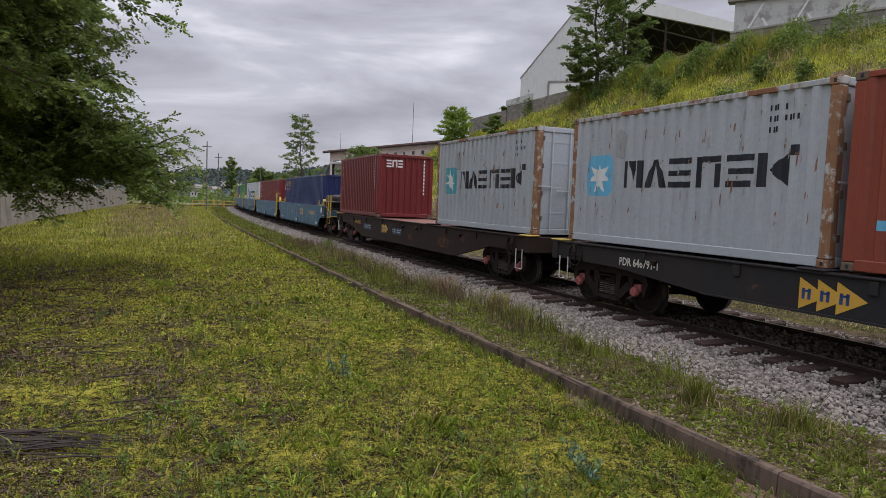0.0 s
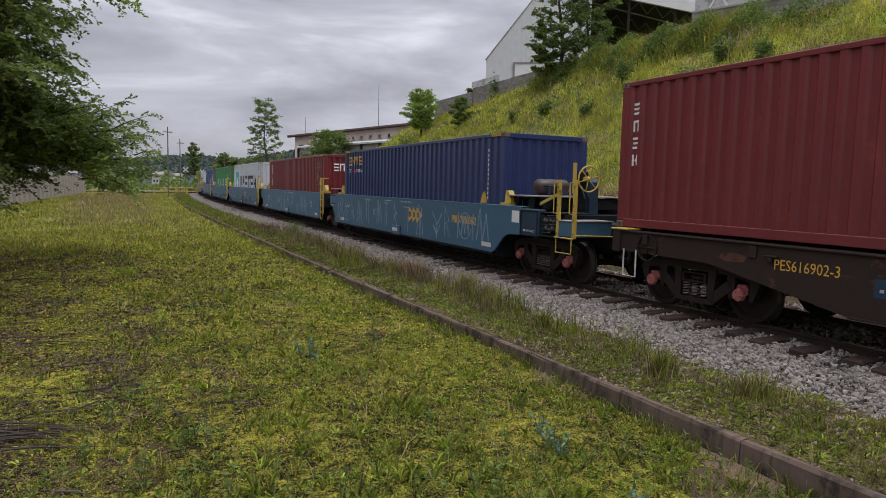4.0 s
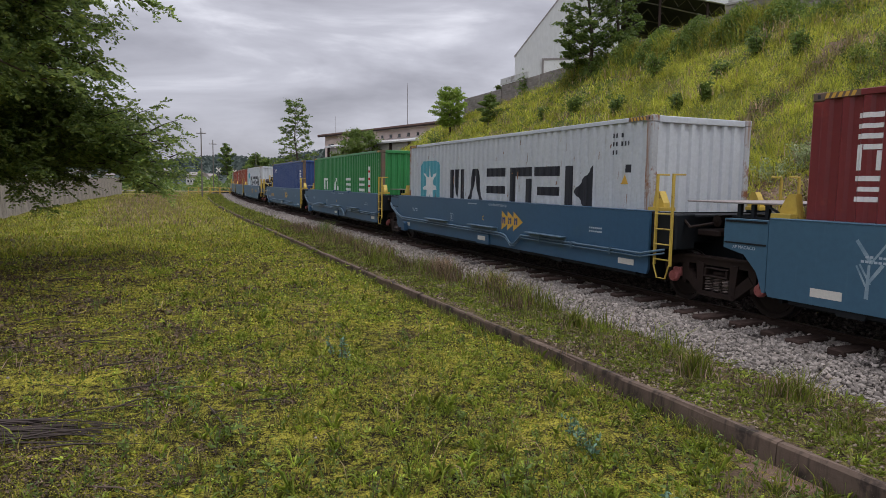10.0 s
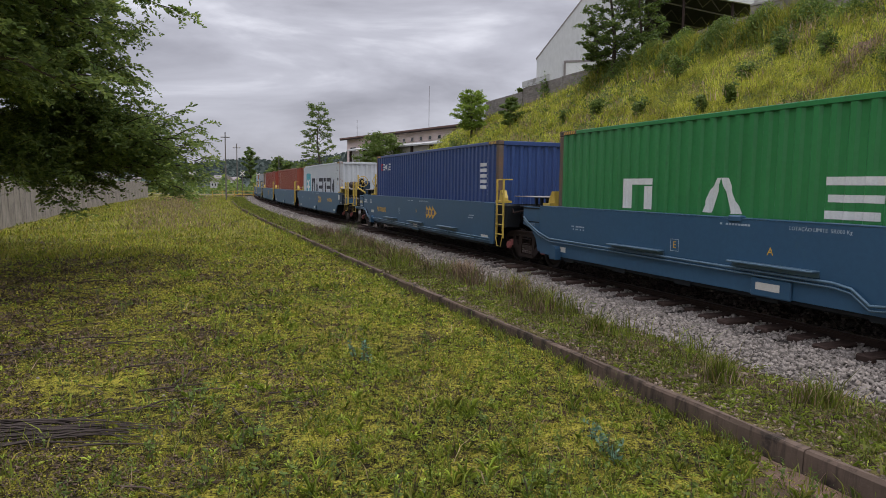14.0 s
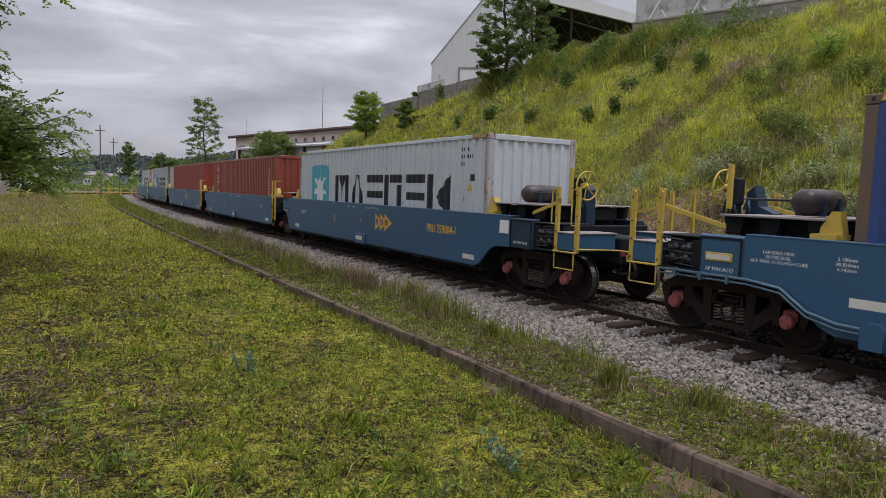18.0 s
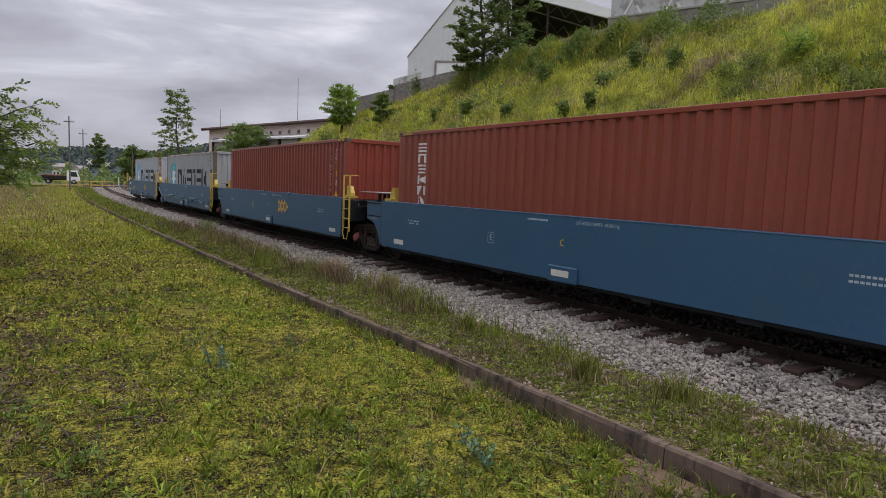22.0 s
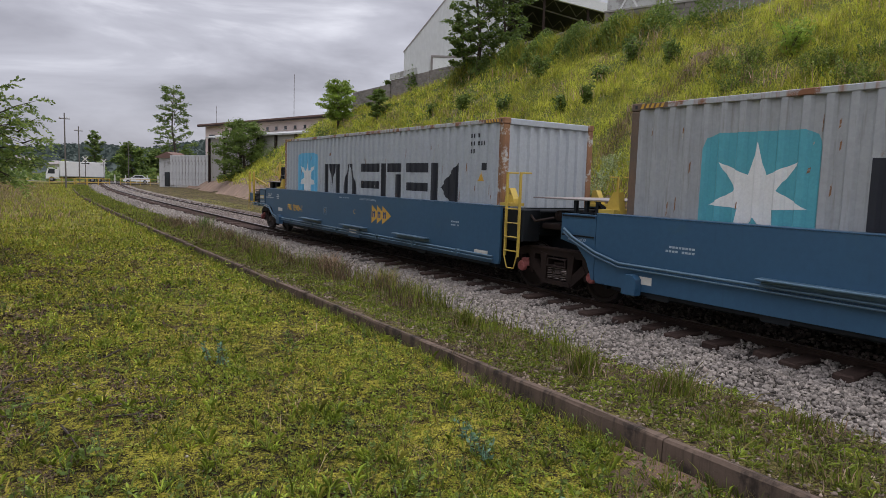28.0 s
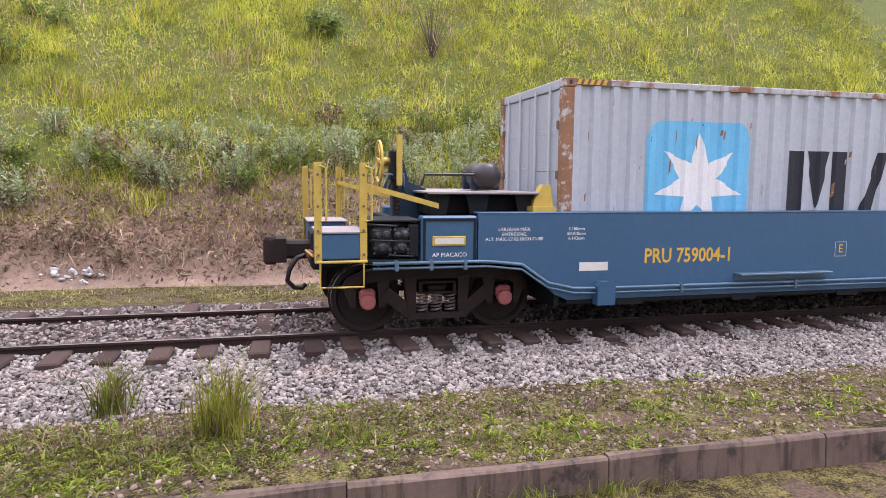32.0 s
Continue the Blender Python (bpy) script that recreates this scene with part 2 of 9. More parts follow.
def mossy(name, dark, mid, light, bare, bare_at=0.57, fine=42.0, relief=0.03):
    """Moss over earth: tufts at two small scales, dark earth with painted gap shade rising to painted light on the
    tips, with bare earth in larger patches.
    """
    m = bpy.data.materials.new(name)
    m.use_nodes = True
    n, l = m.node_tree.nodes, m.node_tree.links
    b = n["Principled BSDF"]
    co = n.new("ShaderNodeTexCoord")

    def noise_of(scale, detail, rgh=0.6):
        t = n.new("ShaderNodeTexNoise")
        t.inputs["Scale"].default_value, t.inputs["Detail"].default_value, t.inputs["Roughness"].default_value = scale, detail, rgh
        l.new(co.outputs["Object"], t.inputs[0])
        return t.outputs[0]

    def sums(x, y, k):
        q = n.new("ShaderNodeMath")
        q.operation = "MULTIPLY_ADD"
        l.new(y, q.inputs[0])
        q.inputs[1].default_value = k
        l.new(x, q.inputs[2])
        return q.outputs[0]

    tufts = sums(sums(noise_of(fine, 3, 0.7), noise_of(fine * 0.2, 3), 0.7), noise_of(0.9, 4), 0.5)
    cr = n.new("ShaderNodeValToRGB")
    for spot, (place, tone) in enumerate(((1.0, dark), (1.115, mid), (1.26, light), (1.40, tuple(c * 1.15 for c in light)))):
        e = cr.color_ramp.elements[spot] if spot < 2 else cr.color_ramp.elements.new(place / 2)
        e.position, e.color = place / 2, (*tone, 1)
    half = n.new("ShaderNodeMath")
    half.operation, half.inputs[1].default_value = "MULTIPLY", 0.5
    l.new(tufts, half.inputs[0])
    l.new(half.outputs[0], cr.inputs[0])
    mr = n.new("ShaderNodeMapRange")
    mr.inputs[1].default_value, mr.inputs[2].default_value = bare_at, bare_at + 0.07
    l.new(noise_of(1.7, 6, 0.7), mr.inputs[0])
    mx = n.new("ShaderNodeMixRGB")
    l.new(mr.outputs[0], mx.inputs[0])
    l.new(cr.outputs[0], mx.inputs[1])
    dirt = n.new("ShaderNodeValToRGB")
    dirt.color_ramp.elements[0].position, dirt.color_ramp.elements[0].color = 0.35, (*tuple(c * 0.45 for c in bare), 1)
    dirt.color_ramp.elements[1].position, dirt.color_ramp.elements[1].color = 0.68, (*bare, 1)
    l.new(noise_of(fine * 0.8, 4), dirt.inputs[0])
    l.new(dirt.outputs[0], mx.inputs[2])
    l.new(mx.outputs[0], b.inputs["Base Color"])
    b.inputs["Roughness"].default_value, b.inputs["Specular IOR Level"].default_value = 0.95, 0.1
    bp = n.new("ShaderNodeBump")
    bp.inputs["Strength"].default_value, bp.inputs["Distance"].default_value = 1.0, relief
    l.new(tufts, bp.inputs["Height"])
    l.new(bp.outputs[0], b.inputs["Normal"])
    return m


RUST = (0.16, 0.065, 0.03)
M = {
    "grey_box": surface("grey_box_paint", (0.405, 0.435, 0.46), (0.35, 0.38, 0.41), 0.38, grain=14, blot=0.9, third=(0.30, 0.17, 0.09), third_at=0.70, third_scale=4.0, bump=0.08, streak=(0.33, 0.32, 0.29), streak_at=0.60),
    "drab_box": surface("weathered_grey_box_paint", (0.35, 0.365, 0.37), (0.28, 0.29, 0.295), 0.6, grain=14, blot=1.2, third=(0.27, 0.22, 0.17), third_at=0.66, third_scale=3.0, bump=0.08, streak=(0.19, 0.185, 0.175), streak_at=0.54),
    "pale_box": surface("pale_box_paint", (0.52, 0.55, 0.57), (0.44, 0.47, 0.5), 0.38, grain=14, blot=0.9, bump=0.08, streak=(0.36, 0.36, 0.34), streak_at=0.62),
    "maroon_box": surface("maroon_box_paint", (0.17, 0.025, 0.027), (0.13, 0.021, 0.023), 0.38, grain=14, blot=0.8, third=(0.19, 0.032, 0.028), third_at=0.6, third_scale=1.2, bump=0.08, streak=(0.15, 0.035, 0.033)),
    "red_box": surface("red_box_paint", (0.25, 0.050, 0.032), (0.20, 0.042, 0.028), 0.38, grain=14, blot=0.8, third=(0.15, 0.045, 0.03), third_at=0.66, bump=0.08, streak=(0.19, 0.05, 0.035)),
    "orange_box": surface("orange_box_paint", (0.25, 0.058, 0.034), (0.205, 0.048, 0.029), 0.38, grain=14, blot=0.8, third=(0.18, 0.06, 0.03), third_at=0.66, bump=0.08, streak=(0.24, 0.065, 0.04)),
    "navy_box": surface("navy_box_paint", (0.022, 0.035, 0.115), (0.017, 0.028, 0.09), 0.36, grain=14, blot=0.8, third=(0.03, 0.035, 0.07), third_at=0.64, bump=0.06, streak=(0.03, 0.04, 0.10)),
    "blue_box": surface("blue_box_paint", (0.035, 0.070, 0.20), (0.03, 0.055, 0.16), 0.38, grain=14, blot=0.8, third=(0.05, 0.06, 0.12), third_at=0.64, bump=0.06, streak=(0.03, 0.05, 0.14)),
    "green_box": surface("green_box_paint", (0.035, 0.22, 0.065), (0.03, 0.18, 0.055), 0.36, grain=14, blot=0.8, third=(0.03, 0.13, 0.05), third_at=0.66, bump=0.06, streak=(0.03, 0.15, 0.05)),
    "dark_post": surface("weathered_corner_post", (0.12, 0.09, 0.068), (0.19, 0.10, 0.055), 0.75, grain=20, blot=3, bump=0.3),
    "rust_post": surface("rusted_post", (0.27, 0.14, 0.07), (0.17, 0.08, 0.045), 0.8, grain=25, blot=3.0, third=(0.42, 0.41, 0.38), third_at=0.53, third_scale=5, bump=0.4, streak=(0.12, 0.055, 0.035), streak_at=0.56),
    "steel_roof": surface("dusty_roof", (0.42, 0.41, 0.39), (0.30, 0.26, 0.22), 0.7, third=RUST, third_at=0.62, bump=0.2),
    "ink": surface("black_lettering", (0.012, 0.014, 0.022), (0.02, 0.022, 0.03), 0.5, bump=0.05),
    "white_ink": surface("white_lettering", (0.74, 0.74, 0.72), (0.62, 0.62, 0.6), 0.55, bump=0.05),
    "faint_ink": surface("faded_white_lettering", (0.42, 0.48, 0.53), (0.26, 0.34, 0.42), 0.6, bump=0.05),
    "yellow_ink": surface("yellow_lettering", (0.62, 0.36, 0.045), (0.5, 0.3, 0.05), 0.5, bump=0.05),
    "red_ink": surface("red_lettering", (0.55, 0.03, 0.03), None, 0.5, bump=0.05),
    "logo_blue": surface("logo_light_blue", (0.14, 0.46, 0.68), (0.11, 0.38, 0.57), 0.5, third=(0.30, 0.40, 0.45), third_at=0.7, third_scale=5, bump=0.05),
    "logo_teal": surface("logo_teal", (0.09, 0.36, 0.42), (0.075, 0.30, 0.36), 0.5, third=(0.2, 0.34, 0.38), third_at=0.7, third_scale=5, bump=0.05),
    "mark_blue": surface("mark_dark_blue", (0.02, 0.06, 0.22), None, 0.5, bump=0.05),
    "well_blue": surface("wagon_blue_paint", (0.034, 0.094, 0.168), (0.028, 0.078, 0.142), 0.42, grain=10, blot=0.7, third=(0.034, 0.085, 0.135), third_at=0.6, third_scale=1.6, bump=0.06, streak=(0.026, 0.066, 0.11), streak_at=0.62),
    "well_pale": surface("faded_wagon_blue", (0.047, 0.115, 0.175), (0.038, 0.096, 0.15), 0.55, grain=10, blot=0.7, third=(0.045, 0.105, 0.155), third_at=0.6, third_scale=1.6, bump=0.06, streak=(0.062, 0.135, 0.19), streak_at=0.62),
    "well_dark": surface("dark_wagon_paint", (0.013, 0.016, 0.019), (0.018, 0.017, 0.016), 0.6, grain=18, blot=2, bump=0.2, third=(0.04, 0.027, 0.02), third_at=0.66, spec=0.12),
    "safety_yellow": surface("yellow_rail_paint", (0.52, 0.37, 0.06), (0.38, 0.27, 0.06), 0.55, grain=25, blot=5, third=(0.16, 0.10, 0.04), third_at=0.60, bump=0.1),
    "walkway": surface("worn_walkway_plate", (0.27, 0.24, 0.23), (0.16, 0.125, 0.11), 0.7, grain=40, blot=3, bump=0.3),
    "iron": surface("greasy_cast_iron", (0.022, 0.015, 0.013), (0.034, 0.022, 0.018), 0.62, grain=22, blot=4, bump=0.35, third=(0.055, 0.03, 0.022), third_at=0.66, spec=0.12),
    "hub_red": surface("red_axle_cap", (0.34, 0.10, 0.09), (0.22, 0.07, 0.06), 0.65, grain=20, bump=0.3),
    "wheel": surface("rolled_steel_wheel", (0.028, 0.021, 0.018), (0.02, 0.015, 0.013), 0.6, 0.3, grain=20, bump=0.2, spec=0.12),
    "wheel_rim": surface("polished_wheel_rim", (0.32, 0.30, 0.29), (0.2, 0.18, 0.17), 0.35, 0.9, grain=30, bump=0.05),
    "spring": surface("coil_spring_steel", (0.14, 0.11, 0.10), (0.08, 0.06, 0.05), 0.5, 0.4, bump=0.1),
    "pipe": surface("grey_brake_pipe", (0.10, 0.17, 0.225), (0.065, 0.115, 0.16), 0.4, 0.3, bump=0.05),
    "valve_grey": surface("grimy_cast_valve_metal", (0.055, 0.058, 0.062), (0.025, 0.025, 0.027), 0.45, 0.5, grain=18, blot=6, bump=0.2, spec=0.3),
    "hose": surface("black_rubber_hose", (0.012, 0.012, 0.013), None, 0.5, bump=0.1),
    "flat_black": surface("flat_wagon_paint", (0.026, 0.026, 0.028), (0.045, 0.035, 0.03), 0.6, grain=14, blot=1.2, third=(0.10, 0.055, 0.045), third_at=0.64, bump=0.15, spec=0.12),
    "flat_brown": surface("flat_wagon_brown_paint", (0.030, 0.021, 0.018), (0.042, 0.025, 0.02), 0.65, grain=14, blot=1.2, third=(0.11, 0.05, 0.032), third_at=0.63, third_scale=1.4, bump=0.15, spec=0.12),
    "flat_deck": surface("rusty_wagon_deck", (0.22, 0.10, 0.075), (0.15, 0.07, 0.055), 0.8, grain=20, blot=1.5, bump=0.2),
    "plate": surface("pale_paper_plate", (0.62, 0.60, 0.54), (0.5, 0.48, 0.42), 0.6, bump=0.05),
    "graffiti": surface("chalky_graffiti_paint", (0.28, 0.37, 0.42), (0.12, 0.21, 0.28), 0.7, grain=30, blot=5, mix=0.9, bump=0.05, third=(0.07, 0.145, 0.205), third_at=0.60, third_scale=9),
    # rust tone lowered to carry the shade under the train
    "rail": surface("darkened_rusty_rail_steel", (0.042, 0.026, 0.02), (0.026, 0.018, 0.015), 0.7, grain=30, blot=4, bump=0.2, spec=0.12),
    "rail_head": surface("worn_rail_head", (0.22, 0.19, 0.18), (0.15, 0.13, 0.12), 0.32, 0.9, grain=40, stretch=(1, 1, 1), bump=0.05),
    "sleeper": surface("weathered_sleeper_wood", (0.070, 0.046, 0.037), (0.034, 0.023, 0.019), 0.85, grain=30, blot=3, stretch=(1, 0.15, 1), bump=0.6, depth=0.01, by_piece=0.3, spec=0.12),
    # bed toned dark: the shade between the loose stones is in its colour
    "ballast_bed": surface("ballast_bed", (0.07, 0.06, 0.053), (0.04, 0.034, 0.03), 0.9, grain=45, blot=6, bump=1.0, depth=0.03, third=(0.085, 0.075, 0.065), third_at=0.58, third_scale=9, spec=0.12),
    "stone": surface("grey_ballast_stone", (0.32, 0.282, 0.246), (0.19, 0.168, 0.150), 0.88, grain=35, blot=5.0, mix=0.9, bump=0.4, by_island=0.55, third=(0.25, 0.205, 0.172), third_at=0.58, third_scale=1.2, spec=0.2),
    "pebble": surface("earthy_pebble", (0.27, 0.21, 0.165), (0.17, 0.125, 0.10), 0.9, grain=35, blot=2.0, bump=0.4, by_island=0.55, spec=0.15),
    # darker and redder than the near-side stones
    "inner_stone": surface("duller_ballast_stone", (0.25, 0.21, 0.185), (0.16, 0.13, 0.115), 0.85, grain=35, blot=2.0, bump=0.4, by_island=0.6, spec=0.12),
    "edge_post": surface("worn_grey_post", (0.40, 0.42, 0.43), (0.33, 0.34, 0.34), 0.65, grain=20, blot=2.5, third=(0.20, 0.085, 0.04), third_at=0.50, third_scale=2.2, bump=0.3, streak=(0.24, 0.11, 0.05), streak_at=0.5),
    "worn_patch": surface("scuffed_grey_paint", (0.34, 0.355, 0.36), (0.26, 0.27, 0.27), 0.7, grain=20, blot=4, bump=0.1),
    "old_concrete": surface("mossy_old_concrete", (0.24, 0.205, 0.175), (0.14, 0.115, 0.095), 0.9, grain=12, blot=1.2, bump=0.4, streak=(0.07, 0.065, 0.055), streak_at=0.54),
    "rust_thin": surface("rust_bleeding_through_paint", (0.12, 0.05, 0.028), (0.05, 0.03, 0.024), 0.75, grain=12, blot=3.5, mix=0.9, third=(0.035, 0.025, 0.022), third_at=0.5, third_scale=5, bump=0.1, spec=0.15),
    "gear_blue": surface("grimy_blue_paint", (0.022, 0.045, 0.075), (0.016, 0.028, 0.045), 0.5, grain=16, blot=3, bump=0.1, spec=0.25),
    "tank_brown": surface("grimy_tank_paint", (0.03, 0.026, 0.026), (0.075, 0.05, 0.042), 0.38, grain=14, blot=3, bump=0.15, spec=0.3),
    # near-black browns for soil specks and painted shadow between tufts
    "shade_bits": leafy("dark_soil_and_shade_bits", [(0.03, 0.02, 0.014), (0.05, 0.034, 0.022), (0.085, 0.055, 0.036), (0.022, 0.018, 0.012)], sheen=0.05),
    "dead_branch": surface("dark_dead_branch", (0.055, 0.040, 0.033), (0.03, 0.022, 0.019), 0.85, grain=30, bump=0.4),
    "litter": leafy("dead_leaf_litter", [(0.045, 0.03, 0.022), (0.09, 0.06, 0.042), (0.16, 0.105, 0.07), (0.06, 0.042, 0.032), (0.22, 0.15, 0.10)], sheen=0.05),
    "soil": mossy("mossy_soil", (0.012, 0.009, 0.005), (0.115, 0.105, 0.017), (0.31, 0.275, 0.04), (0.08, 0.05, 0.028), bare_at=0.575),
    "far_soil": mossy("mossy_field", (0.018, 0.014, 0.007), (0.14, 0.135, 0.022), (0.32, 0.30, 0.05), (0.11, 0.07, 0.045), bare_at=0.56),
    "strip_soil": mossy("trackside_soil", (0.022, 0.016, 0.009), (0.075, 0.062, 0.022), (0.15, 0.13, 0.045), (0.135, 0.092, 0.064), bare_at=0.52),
    "bank_soil": surface("grassy_bank_soil", (0.085, 0.105, 0.016), (0.11, 0.12, 0.022), 0.95, grain=8, blot=0.5, mix=0.8, bump=1.0, depth=0.06, third=(0.06, 0.05, 0.022), third_at=0.6, third_scale=0.8),
    "kerb": surface("weathered_concrete_kerb", (0.15, 0.108, 0.082), (0.055, 0.041, 0.033), 0.9, streak=(0.034, 0.027, 0.022), streak_at=0.50, grain=18, blot=2.2, bump=0.6, depth=0.012, third=(0.045, 0.036, 0.03), third_at=0.55, third_scale=2.2, spec=0.12),
    "bank_dry": surface("withered_bank_soil", (0.26, 0.175, 0.125), (0.14, 0.10, 0.07), 0.95, grain=9, blot=0.8, mix=0.8, bump=1.0, depth=0.06, third=(0.17, 0.165, 0.06), third_at=0.6, third_scale=0.6),
    "dirt": surface("bare_reddish_dirt", (0.15, 0.092, 0.062), (0.085, 0.055, 0.038), 0.95, grain=30, blot=2, bump=0.8, depth=0.02),
    "concrete": surface("stained_concrete", (0.34, 0.325, 0.30), (0.25, 0.235, 0.215), 0.9, grain=12, blot=0.8, bump=0.4, streak=(0.16, 0.15, 0.135), streak_at=0.56),
    "stained_concrete": surface("stained_beige_concrete", (0.40, 0.355, 0.30), (0.26, 0.225, 0.185), 0.93, grain=10, blot=0.5, mix=0.9, bump=0.3, streak=(0.045, 0.04, 0.034), streak_at=0.47, third=(0.06, 0.065, 0.035), third_at=0.6, third_scale=0.6),
    "block": surface("grey_concrete_block", (0.25, 0.225, 0.205), (0.18, 0.16, 0.145), 0.92, grain=18, blot=1.5, bump=0.5, by_piece=0.25, by_island=0.25, third=(0.10, 0.095, 0.085), third_at=0.62, third_scale=1.2),
    "whitewash": surface("flaking_whitewash", (0.50, 0.50, 0.49), (0.38, 0.38, 0.37), 0.9, grain=8, blot=0.7, bump=0.3, third=(0.25, 0.24, 0.225), third_at=0.54, third_scale=0.7),
    "hall_white": surface("warehouse_sheet", (0.55, 0.555, 0.56), (0.50, 0.505, 0.51), 0.6, grain=4, blot=0.25, bump=0.1, stretch=(1, 1, 0.3)),
    # near-black inner faces: the shed's shade put into the colour
    "hall_shade": surface("shed_interior_shade", (0.06, 0.055, 0.055), (0.045, 0.04, 0.04), 0.85, bump=0.1),
    "roof_sheet": surface("fibre_cement_roof", (0.26, 0.235, 0.225), (0.20, 0.17, 0.16), 0.85, grain=10, blot=0.8, bump=0.3),
    "roof_brown": surface("brown_sheet_roof", (0.16, 0.095, 0.075), (0.12, 0.075, 0.06), 0.85, grain=10, blot=0.8, bump=0.3),
    "render_wall": surface("pinkish_render", (0.66, 0.54, 0.50), (0.56, 0.45, 0.41), 0.9, grain=8, blot=0.6, bump=0.2, streak=(0.42, 0.34, 0.31)),
    "glass": surface("dark_window_glass", (0.03, 0.035, 0.04), None, 0.12, bump=0.0, spec=0.6),
    "wood_pole": surface("weathered_pole", (0.14, 0.125, 0.11), (0.10, 0.09, 0.08), 0.85, grain=20, stretch=(1, 1, 0.1), bump=0.4),
    "barrier_yellow": surface("yellow_fence_paint", (0.46, 0.30, 0.05), (0.36, 0.24, 0.05), 0.6, bump=0.1),
    "road": surface("worn_asphalt", (0.10, 0.095, 0.09), (0.16, 0.145, 0.13), 0.9, grain=25, blot=0.5, bump=0.4),
    "rubble": surface("dry_stone", (0.20, 0.15, 0.125), (0.11, 0.085, 0.072), 0.92, grain=14, blot=2.5, bump=0.7, depth=0.02, by_piece=0.35, by_island=0.35),
    "bark": surface("rough_bark", (0.085, 0.065, 0.05), (0.055, 0.042, 0.034), 0.9, grain=18, blot=3, stretch=(1, 1, 0.25), bump=0.8, depth=0.02),
    "car_white": surface("white_car_paint", (0.68, 0.68, 0.67), (0.6, 0.6, 0.6), 0.3, bump=0.0),
    "car_grey": surface("grey_car_paint", (0.25, 0.25, 0.26), None, 0.3, bump=0.0),
    "tyre": surface("black_tyre", (0.015, 0.015, 0.016), None, 0.8, bump=0.1),
    "twig": surface("dead_twigs", (0.12, 0.085, 0.065), (0.075, 0.055, 0.045), 0.9, bump=0.2, by_island=0.4),
    "moss": leafy("yellow_moss", [(0.20, 0.205, 0.026), (0.32, 0.32, 0.04), (0.47, 0.44, 0.062), (0.26, 0.27, 0.033), (0.40, 0.38, 0.05), (0.28, 0.195, 0.06)], patch=0.66, patch_tone=(0.16, 0.105, 0.055), mottle=9.0, patch_scale=1.4),
    "moss_green": leafy("low_green_herbs", [(0.12, 0.16, 0.018), (0.19, 0.24, 0.028), (0.28, 0.33, 0.038), (0.15, 0.195, 0.022), (0.34, 0.36, 0.05)], sheen=0.35, mottle=9.0),
    "moss_brown": leafy("dead_moss_and_leaves", [(0.03, 0.021, 0.011), (0.09, 0.062, 0.028), (0.17, 0.12, 0.05), (0.05, 0.04, 0.017), (0.15, 0.145, 0.03), (0.24, 0.165, 0.08)], sheen=0.1, mottle=9.0),
    "rosette": leafy("small_bright_leaves", [(0.13, 0.18, 0.022), (0.23, 0.30, 0.034), (0.33, 0.40, 0.05), (0.17, 0.225, 0.028), (0.09, 0.12, 0.018), (0.36, 0.34, 0.07)], sheen=0.3, mottle=4.0),
    "dark_weed": leafy("dark_withered_weeds", [(0.09, 0.058, 0.036), (0.15, 0.10, 0.062), (0.23, 0.16, 0.10), (0.065, 0.045, 0.03), (0.13, 0.145, 0.04)], mottle=2.5),
    "verge_pale": leafy("pale_low_grass", [(0.20, 0.21, 0.06), (0.30, 0.29, 0.09), (0.38, 0.33, 0.15), (0.16, 0.18, 0.045)], mottle=1.5),
    "brown_weed": leafy("withered_brown_weeds", [(0.16, 0.11, 0.07), (0.27, 0.185, 0.12), (0.42, 0.30, 0.205), (0.10, 0.07, 0.048), (0.18, 0.17, 0.065)], mottle=2.5),
    "grass": leafy("fresh_grass", [(0.13, 0.17, 0.018), (0.22, 0.26, 0.026), (0.32, 0.32, 0.035), (0.17, 0.21, 0.022), (0.37, 0.29, 0.07), (0.08, 0.105, 0.013)], sheen=0.35, mottle=3.0),
    "lush_grass": leafy("lush_verge_grass", [(0.09, 0.125, 0.016), (0.155, 0.195, 0.024), (0.23, 0.27, 0.034), (0.12, 0.15, 0.02), (0.065, 0.08, 0.013), (0.28, 0.24, 0.06)], sheen=0.35, mottle=3.0),
    "lush_weed": leafy("lush_low_weeds", [(0.075, 0.095, 0.015), (0.14, 0.165, 0.024), (0.20, 0.215, 0.032), (0.055, 0.058, 0.014), (0.13, 0.085, 0.042), (0.09, 0.06, 0.035)], mottle=6.0),
    "tall_grass": leafy("bank_grass", [(0.23, 0.265, 0.028), (0.41, 0.445, 0.042), (0.55, 0.53, 0.068), (0.29, 0.345, 0.034), (0.60, 0.52, 0.125), (0.12, 0.16, 0.02)], sheen=0.4, mottle=1.6),
    "bank_weed": leafy("leafy_bank_weeds", [(0.10, 0.155, 0.03), (0.17, 0.24, 0.04), (0.24, 0.31, 0.06), (0.08, 0.115, 0.026), (0.30, 0.33, 0.09)], sheen=0.35, mottle=1.2),
    "dry_grass": leafy("dry_grass", [(0.30, 0.185, 0.115), (0.42, 0.28, 0.19), (0.50, 0.38, 0.27), (0.22, 0.135, 0.09), (0.22, 0.19, 0.08)], mottle=2.5),
    "sage": leafy("silvery_shrub_leaves", [(0.26, 0.32, 0.15), (0.38, 0.43, 0.24), (0.24, 0.31, 0.11), (0.47, 0.50, 0.32)]),
    "leaf": leafy("broad_dark_leaves", [(0.07, 0.115, 0.035), (0.12, 0.185, 0.045), (0.18, 0.25, 0.06), (0.085, 0.13, 0.04), (0.27, 0.33, 0.07)], rough=0.36, sheen=0.42),
